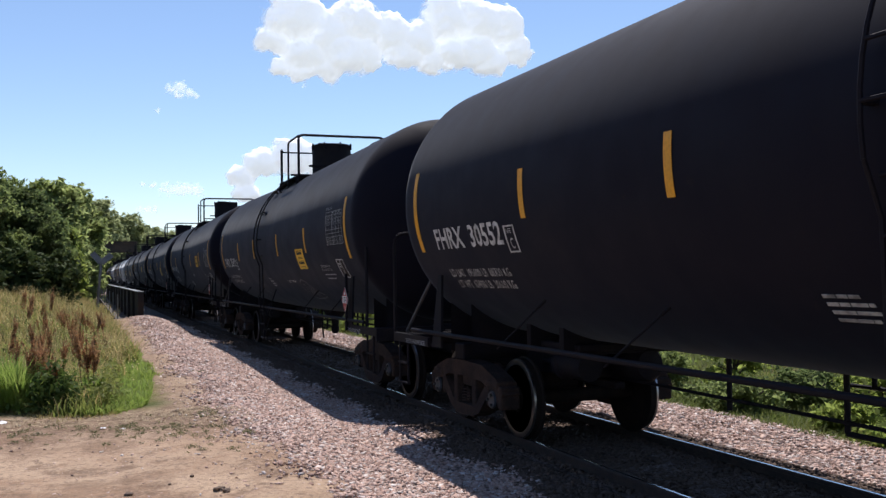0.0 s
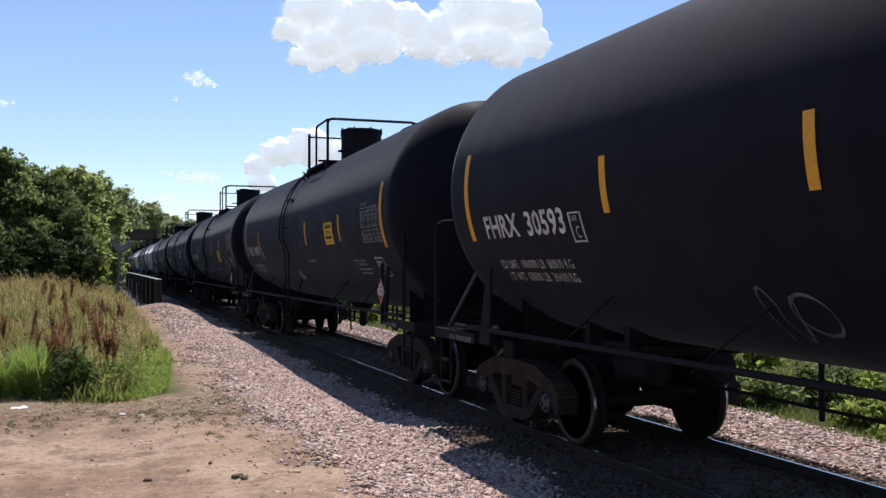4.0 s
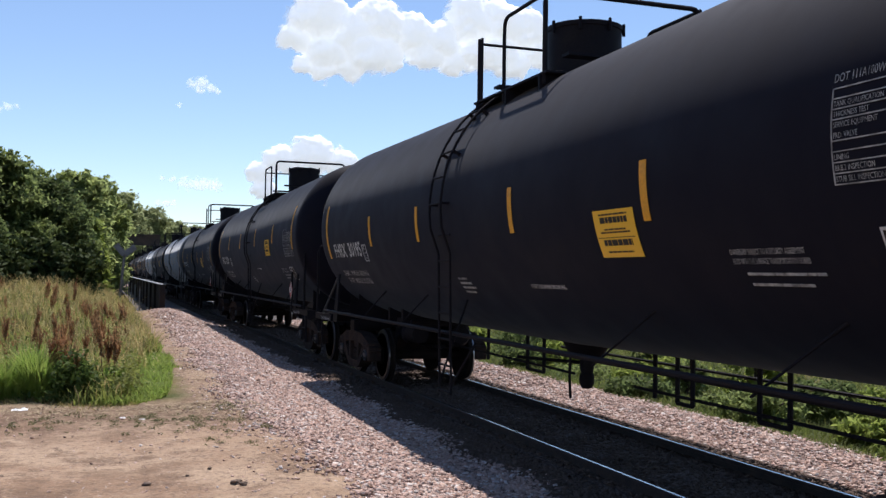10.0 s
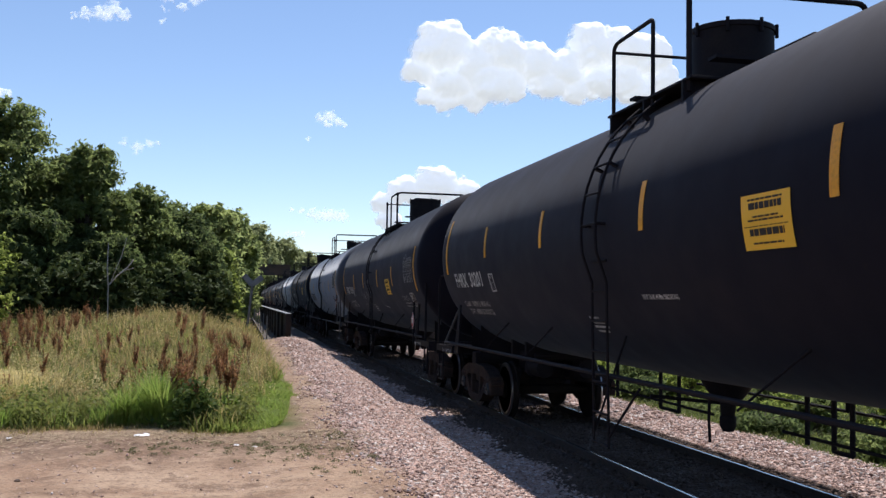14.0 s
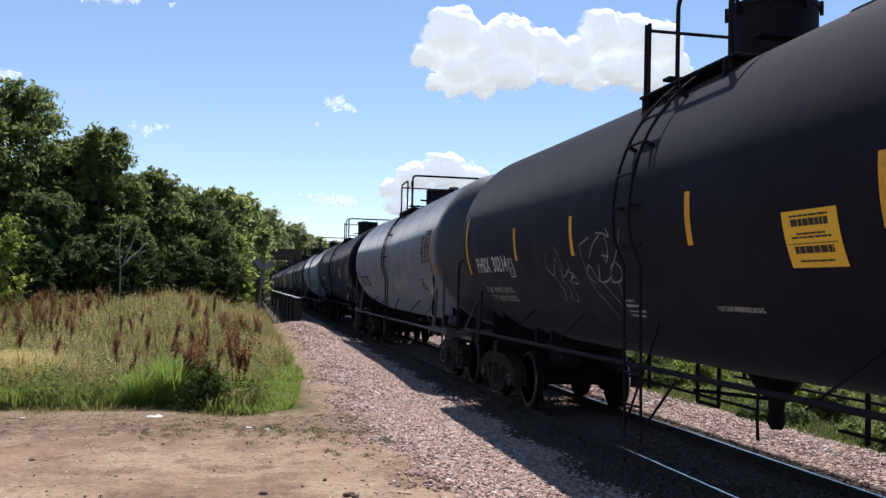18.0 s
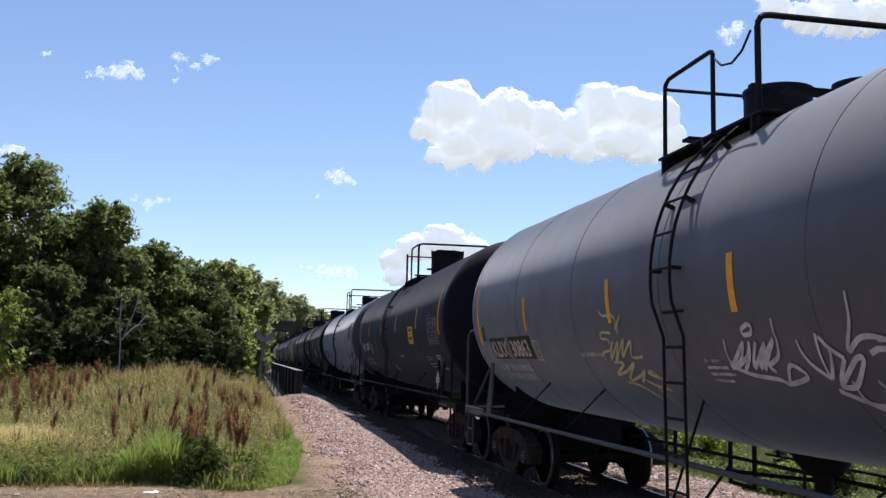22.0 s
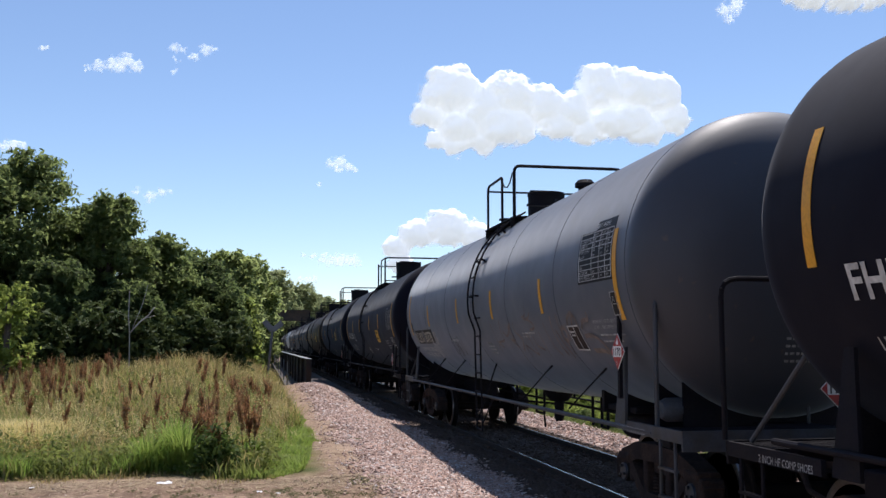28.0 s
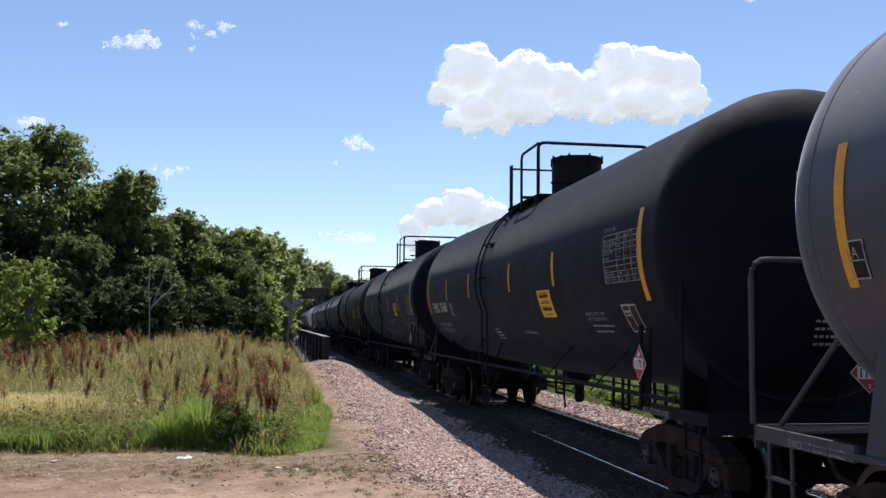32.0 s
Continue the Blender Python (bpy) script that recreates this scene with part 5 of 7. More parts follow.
def build_woods():
    lab = "leafy green tree at the field's edge"
    for i, (x, y, top, r, mt, n) in enumerate((
            (-8.2, 33.5, 8.3, 3.0, "leaf", 20000), (-11.8, 34.0, 8.9, 3.4, "leafdark", 14000), (-5.25, 34.0, 7.0, 1.9, "leaf", 13000),
            (-3.75, 36.5, 5.9, 1.9, "leaf", 13000), (-2.6, 40.0, 5.35, 2.0, "leafdark", 10000), (-6.8, 38.0, 7.0, 2.6, "leafdark", 9000),
            (-9.6, 30.5, 5.2, 2.0, "leafdark", 9000), (-6.3, 31.2, 4.4, 1.7, "leafdark", 9000), (-4.4, 33.0, 3.9, 1.5, "leafdark", 8000),
            # these four are unseen, added to shape the light from the left
            (-16.5, 35.0, 9.2, 3.6, "leaf", 9000), (-21.5, 33.0, 9.0, 3.6, "leafdark", 7000), (-27, 28, 9.0, 4, "leaf", 7000), (-31, 20, 9.0, 4, "leaf", 7000),
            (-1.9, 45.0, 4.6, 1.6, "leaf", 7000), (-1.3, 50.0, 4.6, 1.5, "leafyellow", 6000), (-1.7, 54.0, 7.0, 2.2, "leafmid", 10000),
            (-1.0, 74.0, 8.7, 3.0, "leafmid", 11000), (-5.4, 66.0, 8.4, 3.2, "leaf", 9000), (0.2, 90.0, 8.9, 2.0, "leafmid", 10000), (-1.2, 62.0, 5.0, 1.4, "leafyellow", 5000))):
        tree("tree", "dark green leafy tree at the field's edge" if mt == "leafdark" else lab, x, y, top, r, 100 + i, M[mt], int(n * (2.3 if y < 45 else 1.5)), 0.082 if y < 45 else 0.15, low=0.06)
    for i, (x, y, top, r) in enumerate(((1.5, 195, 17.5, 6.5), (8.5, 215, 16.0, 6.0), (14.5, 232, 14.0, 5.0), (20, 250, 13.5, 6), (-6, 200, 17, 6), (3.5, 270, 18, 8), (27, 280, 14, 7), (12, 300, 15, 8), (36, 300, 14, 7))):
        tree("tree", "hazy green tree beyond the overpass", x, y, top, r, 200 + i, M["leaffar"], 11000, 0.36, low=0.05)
    for i, (x, y, top, r) in enumerate(((13.6, 61, 8.3, 2.6), (20, 70, 7.6, 3.2), (27, 60, 7.2, 3.4), (34, 48, 7, 3.5), (40, 34, 7, 3.5), (42, 18, 7, 3.5), (30, 85, 8, 4))):
        tree("tree", "green tree beyond the track", x, y, top, r, 300 + i, M["leaf"], 7000, 0.2, low=0.06)
    tree("young_tree", "yellow-green young tree in front of the wood", -5.95, 24.5, 3.3, 0.95, 61, M["leafyellow"], 2600, 0.06, "sapling", 0.1)
    rg = random.Random(8)
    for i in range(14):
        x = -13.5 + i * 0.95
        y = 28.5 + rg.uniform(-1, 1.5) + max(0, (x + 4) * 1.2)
        tree("shrub", "green shrub under the trees, shade in its leaf colour", x, y, float(ground_z(x, y)) + rg.uniform(1.3, 2.2), rg.uniform(0.9, 1.3), 400 + i, M["leafshade"], 2600, 0.10, "shrub", 0.05)
    # bare dead limbs before the wood
    d = tagged(new("dead_branch"), "bleached bare branch sticking out of the thicket", "branch")
    d.location = (-3.32, 26.4, float(ground_z(-3.32, 26.4)))
    for pts, r in (([(0, 0, 0.0), (-0.02, 0, 1.3), (-0.06, 0, 1.8), (-0.05, 0, 2.45)], 0.014), ([(0, 0, 1.35), (0.22, 0.05, 1.62), (0.42, 0.05, 1.78), (0.60, 0, 2.02)], 0.020), ([(0.36, 0.05, 1.72), (0.60, 0, 1.80)], 0.010), ([(0.05, 0, 1.45), (0.30, -0.1, 2.1), (0.42, -0.1, 2.6)], 0.009)):
        bm = bmesh.new()
        pipe(bm, pts, r, 6)
        part("limb", bm, M["deadwood"], d)


build_woods()


def field_edge(x):
    """Where the meadow begins, along the track."""
    f = 12.95 + 0.42 * np.clip(x / 0.55, 0, 1) ** 2 + 4.2 * np.clip((x - 0.55) / 0.45, 0, 1) ** 2
    return np.where(x > -0.45, f, 12.95 + 0.5 * np.clip((-0.45 - x) / 0.5, 0, 1) - 0.10 * np.sin(x * 2.1) - 0.10 * np.clip(-x - 2.0, 0, 4))


def blades(rs, x, y, h, w, bend=0.35):
    """Grass blades of two quads each."""
    n = len(x)
    z = ground_z(x, y) - 0.02
    a = rs.rand(n) * 2 * math.pi
    dx, dy = np.cos(a), np.sin(a)
    px, py = -dy * w, dx * w
    k = h * bend * rs.rand(n)
    out = []
    for f, ww, bb in ((0.0, 1.0, 0.0), (0.55, 0.75, 0.30), (1.0, 0.12, 1.0)):
        cx, cy, cz = x + dx * k * bb, y + dy * k * bb, z + h * f * (1 - 0.12 * bb * bend)
        out.append(np.stack([cx - px * ww, cy - py * ww, cz], 1))
        out.append(np.stack([cx + px * ww, cy + py * ww, cz], 1))
    co = np.stack(out, 1).reshape(-1, 3)
    i = np.arange(n)[:, None] * 6
    f = np.concatenate([i + [0, 1, 3, 2], i + [2, 3, 5, 4]], 0)
    return co, f


def sheet(name, label, x, y, h, w, material, seed, bend=0.35):
    rs = np.random.RandomState(seed)
    co, f = blades(rs, x, y, h, w, bend)
    tagged(new(name, mesh_from(name, co, f, material)), label, "grass", kind="stuff")


def build_meadow():
    rs = np.random.RandomState(12)
    # tall mixed grass
    n = 330000
    x = -15 + 16.2 * rs.rand(n)
    y = 12 + 30 * rs.rand(n) ** 1.6
    lim = 0.86 - 0.014 * (y - 18) + 0.07 * np.sin(y * 1.3)
    keep = (y > field_edge(x) + 0.08 * rs.normal(size=n)) & (x < lim - 0.25 * (y < 20)) & (x > -3.5 - 0.42 * y)
    keep &= ((x + 3.6) / 0.95) ** 2 + ((y - 16.2) / 0.9) ** 2 > 0.9 * rs.rand(n)
    keep &= ~((x > -0.05 + 0.25 * rs.rand(n)) & (y < 17.0 + 3.0 * rs.rand(n)))
    x, y = x[keep], y[keep]
    patch = np.sin(x * 1.9 + 1.3 * np.sin(y * 1.1)) * np.sin(y * 1.6 + 1.7 * np.sin(x * 0.9)) + 0.6 * np.sin(x * 4.3 + y * 2.1)
    h = (0.20 + 0.42 * rs.rand(len(x)) ** 1.3) * (0.45 + 0.55 * np.clip((y - field_edge(x)) / 1.6, 0, 1)) * (0.95 + 0.30 * patch)
    green = rs.rand(len(x)) < np.clip(0.44 + 0.32 * patch + 0.35 * (y < 14.6) - 0.012 * (y - 15), 0.1, 0.92)
    wd = 0.0026 + 0.0026 * rs.rand(len(x)) + 0.00026 * y
    sheet("meadow_grass", "tall dry meadow grass gone to seed", x[~green], y[~green], h[~green] * 1.12, wd[~green], M["grass"], 1, 0.9)
    sheet("green_grass", "tall green meadow grass and herbs", x[green], y[green], h[green] * 0.85, wd[green] * 1.5, M["herb"], 7, 1.0)
    # leafy herbs low in the grass
    n = 1500
    cx = -9 + 9.3 * rs.rand(n)
    cy = 13 + 14 * rs.rand(n) ** 1.4
    k = (cy > field_edge(cx) + 0.1) & (cx < 0.3)
    cx, cy = cx[k], cy[k]
    cz = ground_z(cx, cy) + 0.10 + 0.28 * rs.rand(len(cx))
    co = leaves(rs, np.stack([cx, cy, cz], 1), 0.10 + 0.12 * rs.rand(len(cx)), 42000, 0.035, 1.2, 0.2)
    tagged(new("herb", mesh_from("herb", co, quads(co), M["herb"])), "leafy green herbs low in the meadow", "herbs", kind="stuff")
    # lush clump at the corner and low green sward by the gravel
    n = 9000
    x = rs.normal(-1.08, 0.34, n)
    y = 13.5 + np.abs(rs.normal(0, 0.42, n))
    k = (y > field_edge(x)) & (np.sin(x * 7 + y * 3) + np.sin(y * 9 - x * 4) > -1.0)
    x, y = x[k], y[k]
    d = np.exp(-((x + 1.1) / 0.5) ** 2)
    sheet("lush_grass", "lush bright green grass clump", x, y, (0.10 + 0.62 * rs.rand(len(x)) ** 1.3) * (0.35 + 0.75 * d) * (0.85 + 0.35 * np.sin(x * 11 + y * 5)), 0.004 + 0.006 * rs.rand(len(x)), M["lush"], 2, 0.8)
    # fresh green blades along the front
    n = 15000
    x = -5.5 + 5.2 * rs.rand(n)
    y = field_edge(x) + 0.02 + np.abs(rs.normal(0, 0.55, n))
    k = np.sin(x * 3.3) + 0.6 * np.sin(x * 8.1 + 1) > -0.5 + 0.8 * rs.rand(n)
    x, y = x[k], y[k]
    sheet("front_grass", "fresh green grass along the meadow's front", x, y, 0.10 + 0.26 * rs.rand(len(x)), 0.004 + 0.004 * rs.rand(len(x)), M["lush"], 10, 0.9)
    n = 52000
    x = -0.3 + 1.5 * rs.rand(n)
    y = 12.9 + 16 * rs.rand(n) ** 1.5
    k = (y > field_edge(x) + 0.06 * rs.normal(size=n)) & (x < 1.06 - 0.018 * (y - 18) + 0.05 * np.sin(y * 2.3) + 0.06 * rs.normal(size=n))
    x, y = x[k], y[k]
    sheet("short_grass", "short bright green grass beside the gravel", x, y, (0.04 + 0.12 * rs.rand(len(x)) ** 1.5) * (0.9 + 0.35 * np.sin(x * 6 + y * 3)), 0.005 + 0.005 * rs.rand(len(x)), M["lush"], 3, 1.2)
    # dark broad-leaved clump under the front dock stalks
    n = 130
    cx, cy = rs.normal(-0.48, 0.22, n), 13.22 + np.abs(rs.normal(0, 0.34, n))
    cz = ground_z(cx, cy) + 0.05 + 0.58 * rs.rand(n) ** 1.4 * np.exp(-((cx + 0.5) / 0.30) ** 2)
    co = leaves(rs, np.stack([cx, cy, cz], 1), np.full(n, 0.12), 1500, 0.044, 1.3, 0.2)
    tagged(new("broad_leaf_clump", mesh_from("broad_leaf_clump", co, quads(co), M["weed"])), "dark broad-leaved weed clump at the meadow's corner", "weeds", kind="stuff")
    # ripe seed heads over the tall grass
    n = 4200
    cx = -11 + 11.6 * rs.rand(n)
    cy = 14 + 18 * rs.rand(n) ** 1.3
    k = (cy > field_edge(cx) + 0.5) & (cx < 0.7) & (np.sin(cx * 1.3 + cy * 0.7) + np.sin(cy * 1.9 - cx) + 0.6 * np.sin(cx * 3.1 - cy * 2.3) > -0.3)
    cx, cy = cx[k], cy[k]
    cz = ground_z(cx, cy) + 0.34 + 0.26 * rs.rand(len(cx))
    co = leaves(rs, np.stack([cx, cy, cz], 1), 0.05 + 0.03 * rs.rand(len(cx)), 34000, 0.013, 1.7, 0.1)
    tagged(new("grass_seed", mesh_from("grass_seed", co, quads(co), M["straw"])), "ripe pale seed heads over the meadow grass", "grass", kind="stuff")
    # flattened straw
    n = 14000
    x = rs.normal(-3.7, 0.38, n)
    y = rs.normal(15.9, 0.5, n)
    sheet("straw_patch", "flattened pale straw in the meadow", x, y, 0.30 + 0.36 * rs.rand(n), np.full(n, 0.009), M["straw"], 4, 1.3)
    # weeds on the yard and by the track
    c = np.array([(1.85, 18.0, 0.08), (0.9, 10.8, 0.45), (0.5, 11.5, 0.40), (-0.2, 11.2, 0.60), (-0.9, 11.6, 0.5), (1.1, 9.6, 0.25), (-3.2, 11.9, 0.5), (-4.6, 11.7, 0.6), (1.3, 12.3, 0.25)])
    n = 190
    w = rs.choice(len(c), n, p=[0.05, 0.18, 0.16, 0.18, 0.12, 0.06, 0.10, 0.10, 0.05])
    cx, cy = c[w, 0] + c[w, 2] * rs.normal(size=n), c[w, 1] + 0.7 * c[w, 2] * rs.normal(size=n)
    k = cy < 12.6
    k |= w == 0
    cx, cy = cx[k], cy[k]
    co = leaves(rs, np.stack([cx, cy, ground_z(cx, cy) + 0.016], 1), 0.025 + 0.075 * rs.rand(len(cx)) ** 1.5, 5200, 0.011, 0.30, 0.1)
    tagged(new("yard_weed", mesh_from("yard_weed", co, quads(co), M["yardweed"])), "sparse low grey-green weeds on the dirt yard", "weeds", kind="stuff")
    # thin fringe before the meadow
    n = 5200
    x = -5.5 + 5.8 * rs.rand(n)
    y = field_edge(x) + 0.05 - np.abs(rs.normal(0, 0.22, n)) * (0.6 + 0.8 * np.sin(x * 3.1) ** 2)
    sheet("fringe_grass", "thin low grass creeping onto the dirt", x, y, 0.02 + 0.09 * rs.rand(n) ** 2, np.full(n, 0.0045), M["grass"], 8, 1.4)
    # far side of the track
    n = 100000
    x = 8.2 + 9 * rs.rand(n) ** 1.3
    y = 3 + 42 * rs.rand(n)
    h = (0.08 + 0.26 * rs.rand(n)) * np.clip((x - 7.9) / 1.6, 0.2, 1)
    sheet("verge_grass", "green grass and weeds beyond the gravel", x, y, h, 0.006 + 0.006 * rs.rand(n), M["verge"], 6, 1.3)


build_meadow()


def build_verge():
    rg = random.Random(17)
    for i in range(46):
        y = 4 + i * 0.85 + rg.uniform(-0.4, 0.4)
        row = i % 2
        x = (9.3 if row else 10.9) + rg.uniform(-0.5, 0.9)
        mt = rg.choice(("leafyellow", "leaf", "leafdark", "leafyellow"))
        tree("bush", "yellow-green weedy bush beyond the track" if mt == "leafyellow" else "leafy green roadside bush beyond the track", x, y, float(ground_z(x, y)) + (rg.uniform(0.35, 0.6) if row else rg.uniform(0.6, 1.2)), rg.uniform(0.5, 0.9), 500 + i, M[mt], 2000, 0.045, "bush", 0.05)


build_verge()


# ---- dock plants ----
def dock_variant(seed):
    rs = np.random.RandomState(seed)
    root = tagged(new("dock_plant"), "tall dock stalk with a rusty brown seed head", "plant", "dock stalks in the meadow")
    bm = bmesh.new()
    h = 0.85 + 0.25 * rs.rand()
    tip = (0.08 * rs.normal(), 0.08 * rs.normal(), h)
    rod(bm, (0, 0, -0.05), tip, 0.008, 5, 0.004)
    br = [(np.zeros(3) + [0, 0, h * 0.45], np.array(tip))]
    for i in range(5):
        a = rs.rand() * 6.28
        z = h * (0.42 + 0.25 * rs.rand())
        p0 = np.array([tip[0] * z / h, tip[1] * z / h, z])
        p1 = p0 + np.array([math.cos(a) * 0.09, math.sin(a) * 0.09, 0.20 + 0.14 * rs.rand()])
        rod(bm, tuple(p0), tuple(p1), 0.005, 4, 0.002)
        br.append((p0, p1))
    part("stalk", bm, M["stem"], root)
    cs, rr = [], []
    for p0, p1 in br:
        for k in range(12):
            t = (k + rs.rand()) / 12
            cs.append(tuple(p0 * (1 - t) + p1 * t))
            rr.append(0.034 * (1.15 - 0.7 * t))
    co = leaves(rs, cs, rr, 620, 0.017, 1.0, 0.1)
    o = new("seed_head", mesh_from("seed_head", co, quads(co), M["seed"]))
    o.parent = root
    cs = [(0.10 * rs.normal(), 0.10 * rs.normal(), 0.10 + 0.25 * rs.rand()) for i in range(8)]
    co = leaves(rs, cs, [0.06] * 8, 26, 0.085, 1.0, 0.2)
    o = new("leaf", mesh_from("leaf", co, quads(co), M["lush"]))
    o.parent = root
    return root


def build_docks():
    rg = random.Random(23)
    kinds = [dock_variant(700 + i) for i in range(5)]
    spots = [(-0.78, 13.62), (-0.66, 13.72), (-0.56, 13.66), (-0.12, 13.95), (0.0, 14.0), (-0.05, 14.15), (-0.70, 13.9), (-0.45, 13.5), (-0.40, 15.0), (-0.15, 15.9), (0.05, 16.4), (-0.65, 15.2), (-1.72, 14.9), (-1.85, 15.2), (-1.45, 15.0), (-1.35, 15.3), (-3.23, 15.3), (-3.3, 15.45), (-0.6, 17.2), (-0.2, 18.0), (0.05, 19.3), (0.25, 20.4), (-0.15, 17.0), (0.3, 22.0), (0.35, 24.0), (0.1, 23.0), (0.3, 26.0)]
    while len(spots) < 296:
        k = rg.random()
        if k < 0.70:
            spots.append((rg.uniform(-9.5, -3.6), rg.uniform(20.0, 27.0)))
        elif k < 0.82:
            spots.append((min(0.25, rg.gauss(-0.5, 0.5)), rg.uniform(15.5, 26)))
        else:
            spots.append((rg.uniform(-6, 0), rg.uniform(15, 28)))
    for i, (x, y) in enumerate(spots):
        s = rg.uniform(0.98, 1.15) if i < 7 else rg.uniform(0.62, 1.0)
        m = pose(x, y, float(ground_z(x, y)), rg.uniform(-8, 8), rg.uniform(-8, 8), rg.uniform(0, 360)) @ Matrix.Diagonal((s, s, s, 1))
        if i < len(kinds):
            kinds[i].matrix_basis = m
        else:
            k = kinds[i % 5]
            o = copy_thing(k, pose(0, 0, 0))
            o.matrix_basis = m


build_docks()


# ---- stones and litter ----
M["stone"] = mat("pink_grey_ballast_stone", (0.40, 0.265, 0.215), 0.9, 0.0, rnd=[(1, (0.55, 0.41, 0.35), 0.1, 0.5), (1, (0.22, 0.135, 0.105), 0.45, 0.75), (1, (0.64, 0.57, 0.53), 0.75, 0.95), (1, (0.38, 0.34, 0.32), 0.96, 1.0)], spec=0.3)
M["clod"] = mat("dark_clod", (0.12, 0.082, 0.060), 0.95, 0.0, (0.19, 0.135, 0.10), 14.0)
def stones(name, label, x, y, z, size, material, seed):
    rs = np.random.RandomState(seed)
    bm = bmesh.new()
    bmesh.ops.create_cube(bm, size=1.5)
    base = np.array([v.co for v in bm.verts])
    tri = np.array([[v.index for v in f.verts] for f in bm.faces])
    bm.free()
    n = len(x)
    v = (base[None] + 0.30 * rs.normal(size=(n, len(base), 3))) * (size[:, None, None] * (0.65 + 0.6 * rs.rand(n, 1, 3)) * np.array([1, 1, 0.46]))
    a = rs.rand(n) * 6.28
    b = rs.normal(size=n) * 0.45
    ca, sa, cb, sb = np.cos(a), np.sin(a), np.cos(b), np.sin(b)
    X, Y, Z = v[..., 0], v[..., 1], v[..., 2]
    X, Z = X * cb[:, None] - Z * sb[:, None], X * sb[:, None] + Z * cb[:, None]
    X, Y = X * ca[:, None] - Y * sa[:, None], X * sa[:, None] + Y * ca[:, None]
    co = np.stack([X + x[:, None], Y + y[:, None], Z + z[:, None]], -1).reshape(-1, 3)
    f = (np.arange(n)[:, None, None] * len(base) + tri[None]).reshape(-1, 4)
    tagged(new(name, mesh_from(name, co, f, material)), label, "gravel", kind="stuff")


